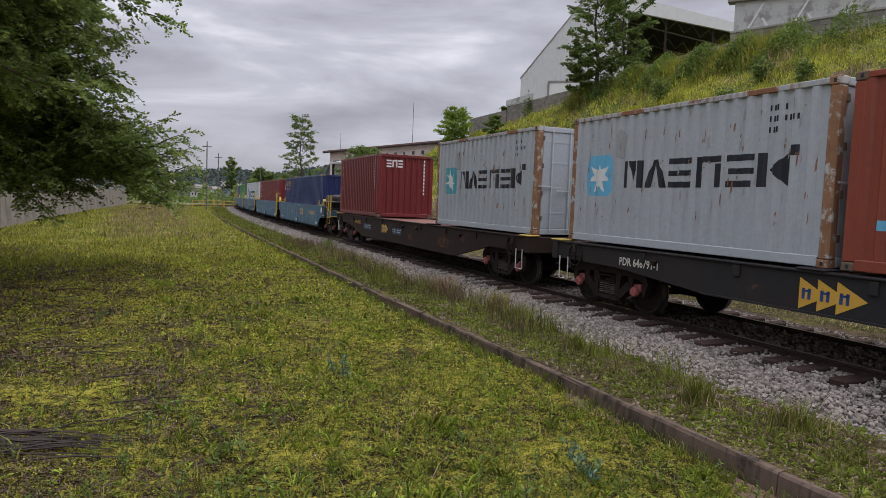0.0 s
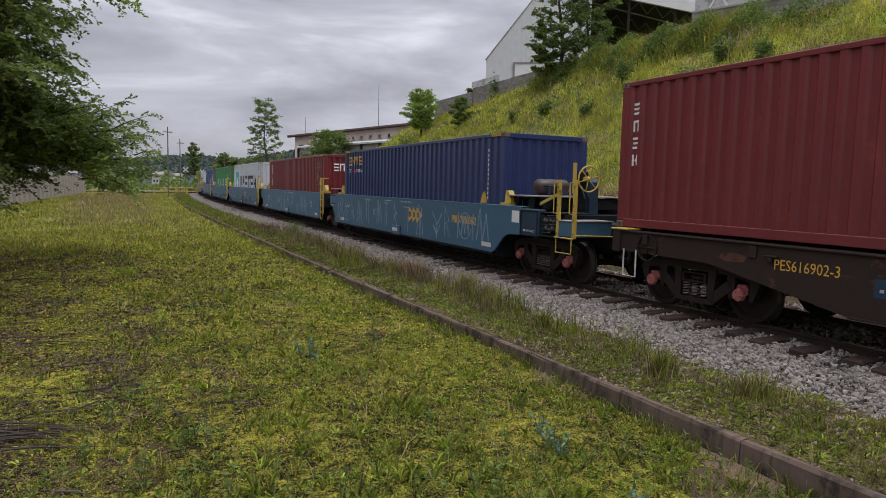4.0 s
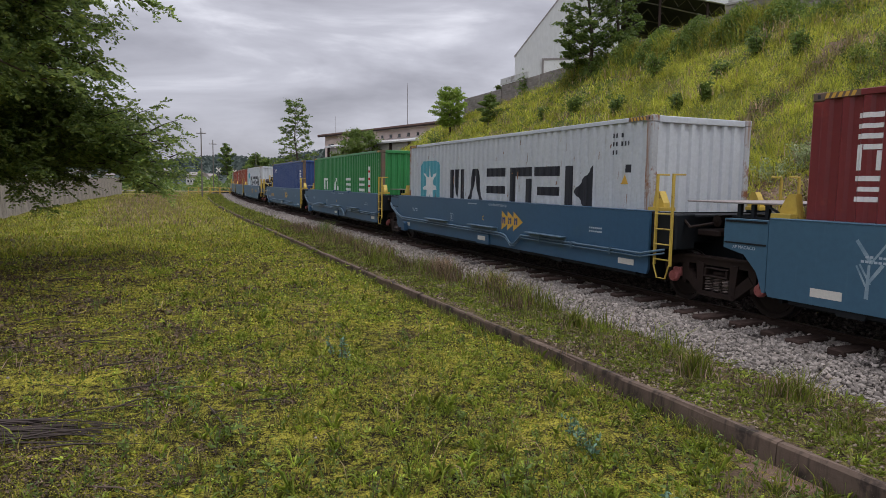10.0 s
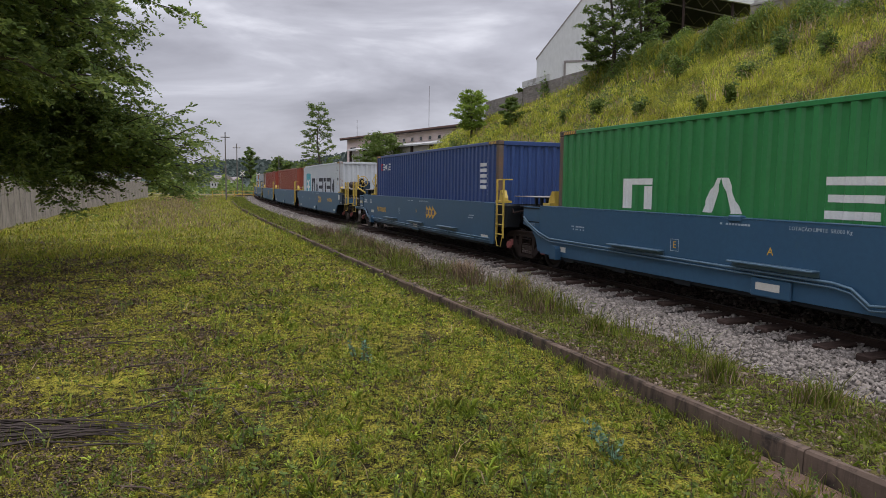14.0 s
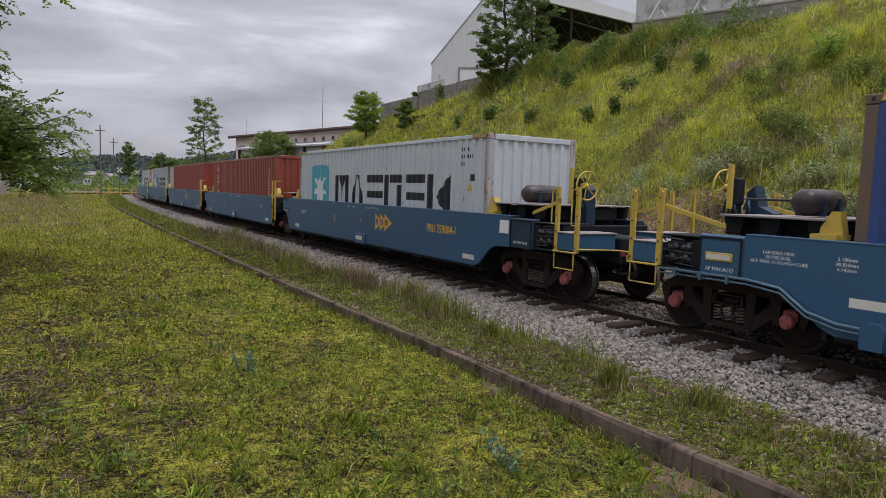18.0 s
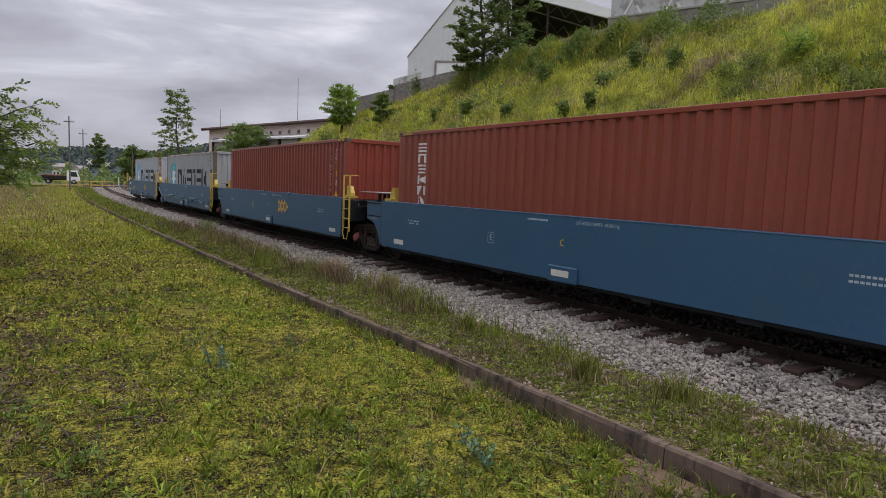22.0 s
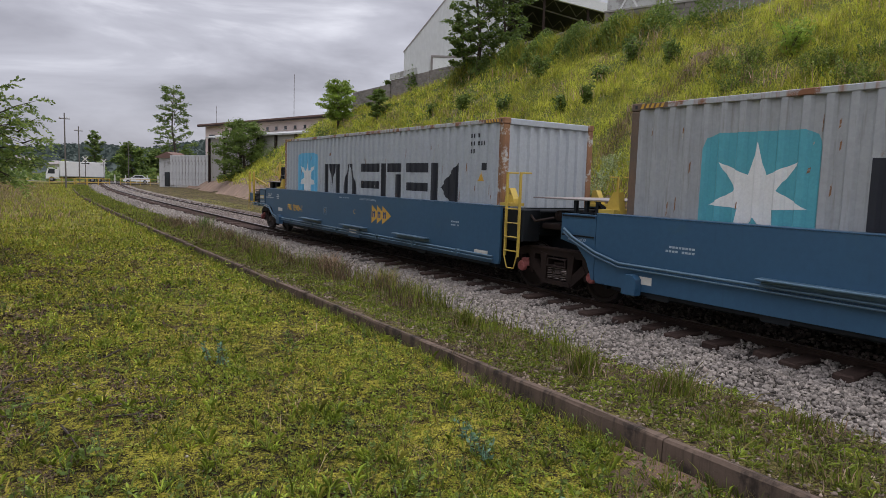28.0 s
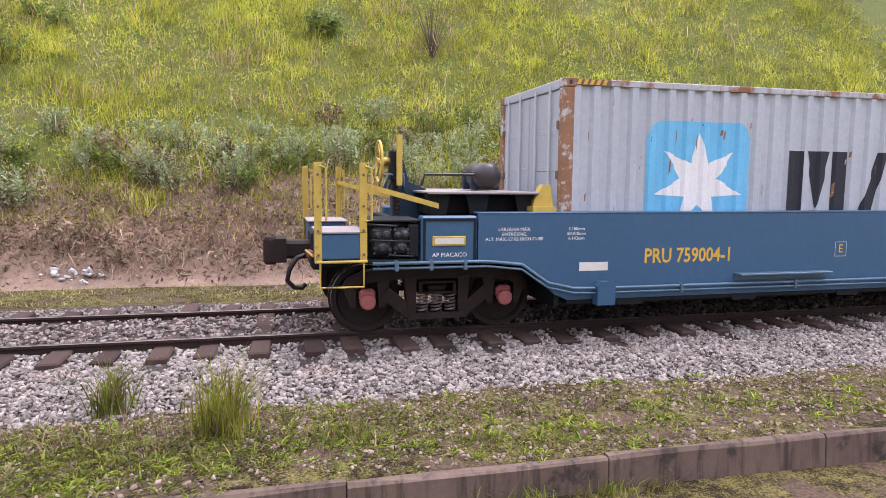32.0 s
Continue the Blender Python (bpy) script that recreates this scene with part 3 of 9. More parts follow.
    # leaf tones raised to lift the shaded inside of the near crowns
    "leaf_feather": leafy("feathery_brightened_leaves", [(0.105, 0.16, 0.055), (0.18, 0.255, 0.07), (0.26, 0.34, 0.088), (0.13, 0.19, 0.06), (0.38, 0.44, 0.10)], rough=0.42, sheen=0.55),
    "leaf_mid": leafy("mid_green_leaves", [(0.085, 0.13, 0.03), (0.13, 0.19, 0.042), (0.18, 0.24, 0.055), (0.10, 0.155, 0.038)], rough=0.5, sheen=0.35),
    "leaf_light": leafy("light_green_leaves", [(0.16, 0.25, 0.035), (0.24, 0.35, 0.05), (0.32, 0.42, 0.07), (0.18, 0.28, 0.04)], rough=0.5, sheen=0.45),
    # haze of distance mixed into the woodland's grey-blue tones
    "far_wood": leafy("hazed_far_woodland", [(0.06, 0.080, 0.072), (0.075, 0.098, 0.085), (0.095, 0.118, 0.10)], rough=0.8),
    "teal_weed": leafy("bluish_weed", [(0.13, 0.23, 0.15), (0.17, 0.28, 0.19), (0.10, 0.18, 0.11)]),
}

# ---- mesh helpers ----
class Geo:
    """A mesh in the making: vertices and faces."""

    def __init__(self):
        self.v, self.f = [], []

    def add(self, verts, faces):
        k = len(self.v)
        self.v += [tuple(p) for p in verts]
        self.f += [tuple(i + k for i in face) for face in faces]
        return self

    def box(self, x0, x1, y0, y1, z0, z1, c=0.0):
        x0, x1, y0, y1, z0, z1 = min(x0, x1), max(x0, x1), min(y0, y1), max(y0, y1), min(z0, z1), max(z0, z1)
        if not c:
            return self.add([(x, y, z) for x in (x0, x1) for y in (y0, y1) for z in (z0, z1)],
                            [(0, 1, 3, 2), (4, 6, 7, 5), (0, 4, 5, 1), (2, 3, 7, 6), (0, 2, 6, 4), (1, 5, 7, 3)])
        c = min(c, (x1 - x0) / 2.2, (y1 - y0) / 2.2, (z1 - z0) / 2.2)
        oct_ = [(x0 + c, y0), (x1 - c, y0), (x1, y0 + c), (x1, y1 - c), (x1 - c, y1), (x0 + c, y1), (x0, y1 - c), (x0, y0 + c)]
        inn = [(x0 + c, y0 + c), (x1 - c, y0 + c), (x1 - c, y0 + c), (x1 - c, y1 - c), (x1 - c, y1 - c), (x0 + c, y1 - c), (x0 + c, y1 - c), (x0 + c, y0 + c)]
        v = [(x, y, z0) for x, y in inn] + [(x, y, z0 + c) for x, y in oct_] + [(x, y, z1 - c) for x, y in oct_] + [(x, y, z1) for x, y in inn]
        f = [(7, 6, 5, 4, 3, 2, 1, 0), tuple(range(24, 32))]
        for r in range(3):
            f += [(r * 8 + i, r * 8 + (i + 1) % 8, r * 8 + 8 + (i + 1) % 8, r * 8 + 8 + i) for i in range(8)]
        return self.add(v, f)

    def prism(self, outline, a, b, axis="y"):
        """An outline in x and z (axis y), in y and z (axis x) or in x and y (axis z), drawn out from a to b."""
        put = {"y": lambda p, t: (p[0], t, p[1]), "x": lambda p, t: (t, p[0], p[1]), "z": lambda p, t: (p[0], p[1], t)}[axis]
        k = len(outline)
        return self.add([put(p, a) for p in outline] + [put(p, b) for p in outline],
                        [tuple(range(k)), tuple(range(2 * k - 1, k - 1, -1))] + [(i, i + k, (i + 1) % k + k, (i + 1) % k) for i in range(k)])

    def tube(self, points, radius, seg=8, closed=True):
        """A round bar along points; radius: one number, or one for each point."""
        pts = [Vector(p) for p in points]
        rad = radius if isinstance(radius, (list, tuple)) else [radius] * len(pts)
        v, f = [], []
        side = None
        for i, p in enumerate(pts):
            d = (pts[min(i + 1, len(pts) - 1)] - pts[max(i - 1, 0)]).normalized()
            if side is None:
                side = d.cross(Vector((0, 0, 1)) if abs(d.z) < 0.9 else Vector((1, 0, 0))).normalized()
            side = (side - d * side.dot(d)).normalized()
            up = d.cross(side)
            v += [p + (side * math.cos(2 * math.pi * j / seg) + up * math.sin(2 * math.pi * j / seg)) * rad[i] for j in range(seg)]
        for i in range(len(pts) - 1):
            f += [(i * seg + j, i * seg + (j + 1) % seg, (i + 1) * seg + (j + 1) % seg, (i + 1) * seg + j) for j in range(seg)]
        if closed:
            f += [tuple(range(seg - 1, -1, -1)), tuple((len(pts) - 1) * seg + j for j in range(seg))]
        return self.add(v, f)

    def lathe(self, profile, seg=20, axis="z", at=(0, 0, 0)):
        """Pairs of radius and height turned round an axis."""
        v, f = [], []
        for r, h in profile:
            for j in range(seg):
                a = 2 * math.pi * j / seg
                p = (r * math.cos(a), r * math.sin(a), h)
                p = p if axis == "z" else (h, p[0], p[1]) if axis == "x" else (p[0], h, p[1])
                v.append((p[0] + at[0], p[1] + at[1], p[2] + at[2]))
        k = len(profile)
        for i in range(k - 1):
            f += [(i * seg + j, i * seg + (j + 1) % seg, (i + 1) * seg + (j + 1) % seg, (i + 1) * seg + j) for j in range(seg)]
        f += [tuple(range(seg - 1, -1, -1)), tuple((k - 1) * seg + j for j in range(seg))]
        return self.add(v, f)

    def mesh(self, name, smooth=False):
        me = bpy.data.meshes.new(name)
        me.from_pydata(self.v, [], self.f)
        if smooth:
            me.polygons.foreach_set("use_smooth", [True] * len(me.polygons))
        bm = bmesh.new()
        bm.from_mesh(me)
        bmesh.ops.recalc_face_normals(bm, faces=bm.faces)
        bm.to_mesh(me)
        bm.free()
        return me


def part(name, geo, material, parent=None, label="", smooth=False):
    """One mesh object, under a thing or a part where one is given."""
    me = geo if isinstance(geo, bpy.types.Mesh) else geo.mesh(name, smooth)
    if material is not None and not me.materials:
        me.materials.append(M[material] if isinstance(material, str) else material)
    ob = new(name, me)
    if parent is not None:
        ob.parent = parent
    if label:
        ob["label"] = label
    return ob


def fast_mesh(name, verts, faces, material, smooth=False):
    """A large mesh from arrays; faces all with the same number of corners."""
    me = bpy.data.meshes.new(name)
    k = faces.shape[1]
    me.vertices.add(len(verts))
    me.vertices.foreach_set("co", np.asarray(verts, np.float32).ravel())
    me.loops.add(faces.size)
    me.loops.foreach_set("vertex_index", faces.astype(np.int32).ravel())
    me.polygons.add(len(faces))
    me.polygons.foreach_set("loop_start", np.arange(0, faces.size, k, dtype=np.int32))
    if smooth:
        me.polygons.foreach_set("use_smooth", np.ones(len(faces), bool))
    me.update(calc_edges=True)
    me.materials.append(M[material])
    return me


def blades(name, base, tall, wide, material, rng, bend=0.5, tilt=0.35):
    """Grass: at each base a bent, pointed blade of that height and width."""
    k = len(base)
    a = rng.uniform(0, 2 * np.pi, k)
    side = np.stack([np.cos(a), np.sin(a), 0 * a], 1) * (wide / 2)[:, None]
    b = rng.uniform(0, 2 * np.pi, k)
    lean = np.stack([np.cos(b), np.sin(b), 0 * b], 1) * (tall * rng.uniform(0.0, tilt, k))[:, None]
    up = np.stack([0 * a, 0 * a, tall], 1)
    mid = base + up * 0.55 + lean * 0.5
    tip = base + up * (1 - 0.25 * bend * rng.uniform(0, 1, k))[:, None] + lean * (1 + bend)
    v = np.stack([base - side, base + side, mid + side * 0.8, mid - side * 0.8, tip], 1).reshape(-1, 3)
    i = np.arange(k)[:, None] * 5
    tri = np.concatenate([i + [0, 1, 2], i + [0, 2, 3], i + [3, 2, 4]], 1).reshape(-1, 3)
    return fast_mesh(name, v, tri, material)


def leaf_cards(name, centre, size, material, rng, long=1.6, flat=0.5, lay=0.0):
    """Leaves: at each centre a pointed, folded leaf turned at random."""
    k = len(centre)
    d = rng.normal(size=(k, 3))
    d[:, 2] *= flat
    d /= np.linalg.norm(d, axis=1, keepdims=True)
    e = np.cross(d, rng.normal(size=(k, 3)))
    e /= np.linalg.norm(e, axis=1, keepdims=True) + 1e-9
    if lay:
        up = rng.normal(size=(k, 3)) + np.array([0, 0, lay])
        d = np.cross(up, rng.normal(size=(k, 3)))
        d /= np.linalg.norm(d, axis=1, keepdims=True) + 1e-9
        e = np.cross(up, d)
        e /= np.linalg.norm(e, axis=1, keepdims=True) + 1e-9
    g = np.cross(d, e)
    s = size[:, None]
    v = np.stack([centre - d * s * long / 2, centre + e * s * 0.42 + g * s * 0.12, centre + d * s * long / 2, centre - e * s * 0.42 + g * s * 0.12], 1).reshape(-1, 3)
    i = np.arange(k)[:, None] * 4
    tri = np.concatenate([i + [0, 1, 2], i + [0, 2, 3]], 1).reshape(-1, 3)
    return fast_mesh(name, v, tri, material)


def sprays(name, base, heading, length, material, rng, pairs=8, leaf=0.10):
    """Feathery twigs: from each base, along its heading and drooping, pairs of narrow leaflets in one flat plane."""
    k = len(base)
    side = np.cross(heading, np.array([0, 0, 1.0]) + rng.normal(size=(k, 3)) * 0.25)
    side /= np.linalg.norm(side, axis=1, keepdims=True) + 1e-9
    v = []
    for j in range(pairs):
        f = 0.08 + 0.92 * (j + rng.uniform(0, 0.6, (k, 1))) / pairs
        p = base + heading * length[:, None] * f - np.array([0, 0, 0.6]) * length[:, None] * f ** 2
        for hand in (-1, 1):
            d = side * hand * 0.85 + heading * 0.5 + rng.normal(size=(k, 3)) * 0.22 + np.array([0, 0, -0.18])
            d /= np.linalg.norm(d, axis=1, keepdims=True)
            w = np.cross(d, np.array([0, 0, 1.0]) + rng.normal(size=(k, 3)) * 0.8)
            w /= np.linalg.norm(w, axis=1, keepdims=True) + 1e-9
            ln = leaf * (1.1 - 0.5 * abs(f - 0.45)) * rng.uniform(0.7, 1.25, (k, 1))
            v.append(np.stack([p, p + d * ln * 0.5 + w * ln * 0.25, p + d * ln, p + d * ln * 0.5 - w * ln * 0.25], 1))
    v = np.concatenate(v).reshape(-1, 3)
    i = np.arange(len(v) // 4)[:, None] * 4
    return fast_mesh(name, v, np.concatenate([i + [0, 1, 2], i + [0, 2, 3]], 1).reshape(-1, 3), material)


def rosettes(name, base, size, material, rng, petals=7, rise=0.5, thin=0.3):
    """Low plants: at each base a ring of pointed leaves that arch up and out."""
    k = len(base)
    v = []
    a0 = rng.uniform(0, 6.28, k)
    for j in range(petals):
        a = a0 + 6.28 * j / petals + rng.normal(0, 0.3, k)
        d = np.stack([np.cos(a), np.sin(a), 0 * a], 1)
        w = np.stack([-np.sin(a), np.cos(a), 0 * a], 1)
        ln = (size * rng.uniform(0.55, 1.15, k))[:, None]
        up = rng.uniform(0.25, 1.0, (k, 1)) * rise
        mid = base + d * ln * 0.5 + np.array([0, 0, 1.0]) * ln * up * 0.62
        tip = base + d * ln + np.array([0, 0, 1.0]) * ln * up * 0.7
        v.append(np.stack([base, mid + w * ln * thin * 0.5, tip, mid - w * ln * thin * 0.5], 1))
    v = np.concatenate(v).reshape(-1, 3)
    i = np.arange(len(v) // 4)[:, None] * 4
    return fast_mesh(name, v, np.concatenate([i + [0, 1, 2], i + [0, 2, 3]], 1).reshape(-1, 3), material)


def writing(text, size, material, m, parent=None, name="writing", depth=0.002, squeeze=1.0, bold=0.0):
    """Raised letters in the built-in font, as a mesh; m lays x along the line and y up the letters."""
    cu = bpy.data.curves.new(name, "FONT")
    cu.body, cu.size, cu.extrude, cu.align_x, cu.align_y, cu.resolution_u, cu.offset = text, size, depth, "CENTER", "CENTER", 2, size * bold
    tmp = bpy.data.objects.new(name, cu)
    scene.collection.objects.link(tmp)
    me = bpy.data.meshes.new_from_object(tmp.evaluated_get(bpy.context.evaluated_depsgraph_get()))
    bpy.data.objects.remove(tmp)
    me.transform(m @ Matrix.Diagonal((squeeze, 1, 1, 1)))
    return part(name, me, material, parent)


def side_face(x, z, y):
    """Writing on the side of a wagon that looks to its right: x ahead is to the reader's right."""
    return Matrix.Translation((x, y, z)) @ pose(0, 0, 0, 90, 0, 0)

# ---- ground, bank and track ----
rng = np.random.default_rng(7)


def crest(s):
    return np.interp(s, [-170, -140, -112, -96, -84, -72, -60, -45, -35, -20, -8, 4, 18, 34, 60, 120, 300], [-0.2, 0.8, 1.6, 3.2, 5.3, 7.7, 8.6, 9.5, 10.1, 10.1, 10.4, 11.4, 13.2, 15.5, 18, 18, 3])


def foot(s):
    return np.interp(s, [-140, -70, -56, -40, -24, -8, 90], [-12, -9.5, -8.2, -7.0, -5.2, -4.9, -4.9])


def waves(x, y, scale, seed=0.0):
    return (np.sin(x / scale + seed) * np.cos(y / scale * 1.3 + seed * 2) + 0.5 * np.sin(x / scale * 2.3 + 1.7 * y / scale + seed * 3)) / 1.5


def ground_z(s, n):
    """The height of the ground at s along the track and n to its right."""
    s, n = np.asarray(s, float), np.asarray(n, float)
    x, y = at_line(s, n)
    z = np.interp(n, [-4.0, -2.8, -1.2, 1.2, 2.8, 3.4, 4.72, 4.78, 8, 40], [-0.22, -0.24, -0.25, -0.25, -0.24, -0.19, -0.165, -0.40, -0.375, -0.3])
    z = z + np.where(n > 4.75, np.interp(s, [-6, 1], [0.07, 0.0]) * np.clip((9 - n) / 3, 0, 1), 0)
    z = z + 0.025 * waves(x, y, 0.9) * (np.abs(n) > 2.8) + 0.05 * waves(x, y, 3.1, 1.0) * (n > 7)
    c, f = crest(s), foot(s)
    low = np.minimum(0.9, np.maximum(c, 0) * 0.3)
    bank = np.interp((f - n) / (19 + f), [0, 0.05, 0.12, 1.0, 1.08], [0, 0.5, 1.0, 1.0, 1.0])
    rise = -0.2 + (low + 0.2) * bank + np.clip((f - n) / (19 + f) - 0.12, 0, 0.88) / 0.88 * (c - low)
    rise = rise + 0.16 * waves(x, y, 1.7, 2.0) * np.clip((f - n) / 3, 0, 1) * np.clip((n + 19) / 2, 0, 1)
    return np.where(n < f, np.maximum(rise, -0.25), z)


def spread(a, b, step):
    return np.arange(a, b, step)


s_rows = np.concatenate([[-2600, -1800, -1200, -800, -500, -380], spread(-300, -120, 6), spread(-120, -50, 2.5), spread(-50, -24, 1.0), spread(-24, 14, 0.5), spread(14, 90, 4), [120, 200, 400, 800, 1500, 2600]])
n_rows = np.concatenate([[-2500, -1500, -800, -400, -200, -120, -80, -50, -35, -26, -21.5, -20], spread(-19.4, -4, 0.55), spread(-4, 2.6, 0.7), spread(2.6, 4.6, 0.25), [4.6, 4.71, 4.79, 4.9], spread(5.1, 14, 0.3), spread(14, 30, 1.5), [32, 36, 42, 50, 65, 90, 140, 220, 400, 800, 1500, 2500]])
sg, ng = np.meshgrid(s_rows, n_rows, indexing="ij")
gx, gy = at_line(sg, ng)
gz = ground_z(sg, ng)
quad = np.arange(len(s_rows) * len(n_rows)).reshape(len(s_rows), len(n_rows))
quads = np.stack([quad[:-1, :-1], quad[1:, :-1], quad[1:, 1:], quad[:-1, 1:]], -1).reshape(-1, 4)
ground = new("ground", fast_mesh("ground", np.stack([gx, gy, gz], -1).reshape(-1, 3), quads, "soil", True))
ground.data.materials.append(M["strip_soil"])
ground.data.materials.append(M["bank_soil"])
mid_n = (n_rows[:-1] + n_rows[1:]) / 2
mid_s = (s_rows[:-1] + s_rows[1:]) / 2
kind_of = np.where(mid_n[None] > 4.75, 0, np.where(mid_n[None] > -2.9, 1, np.where(mid_n[None] > -4.0, 1, np.where(mid_n[None] > foot(mid_s)[:, None] - 3.2, 3, 2))))
kind_of = np.where((mid_n[None] < -4.0) & (mid_n[None] > foot(mid_s)[:, None] + 0.1), 1, kind_of).ravel()
ground.data.materials.append(M["bank_dry"])
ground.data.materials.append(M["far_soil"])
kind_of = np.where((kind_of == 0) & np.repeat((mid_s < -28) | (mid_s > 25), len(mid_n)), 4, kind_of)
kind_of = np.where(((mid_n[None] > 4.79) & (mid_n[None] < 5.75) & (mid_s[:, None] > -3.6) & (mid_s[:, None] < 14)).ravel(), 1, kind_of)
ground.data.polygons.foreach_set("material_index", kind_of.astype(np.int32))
tagged(ground, "mossy yellow-green ground with bare soil patches", "ground", kind="structure")

# ballast bed: one long raised sheet
b_s = spread(-290, 86, 2.0)
b_n = np.array([-3.1, -2.6, -2.0, -1.5, -0.7, 0.0, 0.7, 1.5, 2.0, 2.6, 3.1])
b_z = np.array([-0.27, -0.23, -0.19, -0.17, -0.11, -0.105, -0.11, -0.17, -0.19, -0.23, -0.27])
sg, ng = np.meshgrid(b_s, b_n, indexing="ij")
bx, by = at_line(sg, ng)
bz = b_z[None] + rng.normal(0, 0.008, sg.shape)
quad = np.arange(sg.size).reshape(sg.shape)
quads = np.stack([quad[:-1, :-1], quad[1:, :-1], quad[1:, 1:], quad[:-1, 1:]], -1).reshape(-1, 4)
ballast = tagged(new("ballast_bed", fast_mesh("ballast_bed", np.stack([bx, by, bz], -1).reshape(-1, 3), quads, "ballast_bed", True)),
                 "crushed stone bed under the track with gap shade in its tone", "ballast", kind="structure")

# loose stones on the bed, the near stretch densest
ico = bmesh.new()
bmesh.ops.create_icosphere(ico, subdivisions=1, radius=1.0)
ico_v = np.array([v.co[:] for v in ico.verts])
ico_f = np.array([[v.index for v in f.verts] for f in ico.faces])
ico.free()
ico12 = bmesh.new()
bmesh.ops.create_cube(ico12, size=1.4)
cube_v = np.array([v.co[:] for v in ico12.verts])
cube_f = np.array([[v.index for v in f.verts] for f in ico12.faces])
cube_f = cube_f[cube_v[cube_f][:, :, 2].max(1) > 0]
cube_f = np.concatenate([cube_f[:, [0, 1, 2]], cube_f[:, [0, 2, 3]]])
ico12.free()


def stones(name, s, n, z, size, material, shape_v, shape_f, label, category):
    k = len(s)
    x, y = at_line(s, n)
    squash = rng.uniform(0.45, 1.1, (k, 1, 3)) * np.array([1.0, 1.0, 0.72])
    jitter = rng.uniform(0.45, 1.25, (k, len(shape_v), 1))
    a, b = rng.uniform(0, 6.28, k), rng.normal(0, 0.6, k)
    v = shape_v[None] * squash * jitter * size[:, None, None]
    c1, s1, c2, s2 = np.cos(a)[:, None], np.sin(a)[:, None], np.cos(b)[:, None], np.sin(b)[:, None]
    vx, vy, vz = v[..., 0], v[..., 1] * c2 - v[..., 2] * s2, v[..., 1] * s2 + v[..., 2] * c2
    v = np.stack([vx * c1 - vy * s1 + x[:, None], vx * s1 + vy * c1 + y[:, None], vz + z[:, None]], -1).reshape(-1, 3)
    f = (shape_f[None] + (np.arange(k) * len(shape_v))[:, None, None]).reshape(-1, shape_f.shape[1])
    return tagged(new(name, fast_mesh(name, v, f, material)), label, category, kind="stuff")


def bed_z(n):
    return np.interp(np.abs(n), [0, 0.72, 1.1, 1.5, 2.0, 2.6, 3.1], [-0.085, -0.09, -0.145, -0.165, -0.185, -0.23, -0.27])


def clear_of_sleepers(s, n):
    """Keeps loose stones off the shown ends of the sleepers, but for a few."""
    k = np.floor((s + 120 + 0.28) / 0.56)
    shown = 1.0 + 0.74 * np.clip(1.5 * ((k * 7.31) % 1.0), 0, 1)
    return (np.abs((s + 120 + 0.28) % 0.56 - 0.28) > 0.13) | (n < 0.95) | (n > shown) | (rng.uniform(0, 1, len(s)) < 0.03)


def scatter(k, s0, s1, n0, n1, lo, hi, label, tone="stone", crowd=1.0):
    s, n = rng.uniform(s0, s1, k), n0 + (n1 - n0) * rng.uniform(0, 1, k) ** crowd
    keep = clear_of_sleepers(s, n) & (np.abs(np.abs(n) - 0.835) > 0.09)
    s, n = s[keep], n[keep]
    stones("ballast_stones", s, n, bed_z(n) + rng.uniform(-0.005, 0.024, len(s)), rng.uniform(lo, hi, len(s)), tone, cube_v, cube_f, label, "stones")


scatter(10000, -26, 10, 0.90, 1.45, 0.024, 0.05, "stones beside the near rail")
scatter(46000, -14, 10, 1.30, 3.3, 0.015, 0.046, "loose grey and beige crushed stones along the near rail", "stone", 1.25)
scatter(17000, -44, -14, 1.30, 3.1, 0.028, 0.052, "loose grey crushed stones along the near rail farther off")
scatter(26000, -28, 12, -2.4, 0.80, 0.024, 0.05, "loose rusty grey crushed stones between the rails", "inner_stone")
scatter(16000, -116, -44, -2.9, 2.95, 0.05, 0.085, "loose grey crushed stones along the far track")
scatter(6000, -44, -28, -2.9, 0.8, 0.04, 0.065, "loose grey crushed stones beyond the near rail", "inner_stone")
k = 9000
st_s, st_n = rng.uniform(-16, 9, k), 3.0 + 1.68 * rng.uniform(0, 1, k) ** 1.2
stones("ballast_stones", st_s, st_n, ground_z(st_s, st_n) + 0.004, rng.uniform(0.008, 0.032, k), "pebble", cube_v, cube_f, "scattered stones on trackside soil", "stones")

# rails: foot, web and head, drawn out along the line
def rail(side):
    prof = [(-0.07, -0.165), (0.07, -0.165), (0.07, -0.150), (0.012, -0.135), (0.010, -0.045), (0.036, -0.035), (0.036, -0.004), (0.030, 0.0), (-0.030, 0.0), (-0.036, -0.004), (-0.036, -0.035), (-0.010, -0.045), (-0.012, -0.135), (-0.07, -0.150)]
    ss = spread(-296, 88, 1.5)
    v, f = [], []
    for s in ss:
        for dn, z in prof:
            x, y = at_line(s, side * 0.835 + dn)
            v.append((x, y, z - 0.002))
    k = len(prof)
    for i in range(len(ss) - 1):
        f += [(i * k + j, i * k + (j + 1) % k, (i + 1) * k + (j + 1) % k, (i + 1) * k + j) for j in range(k)]
    ob = part("rail", Geo().add(v, f), "rail")
    ob.data.materials.append(M["rail_head"])
    for p in ob.data.polygons:
        if p.center.z > -0.006:
            p.material_index = 1
    return tagged(ob, "rust-brown steel rail with a worn bright head", "rail", "rails of the track", kind="structure")


rail(1), rail(-1)

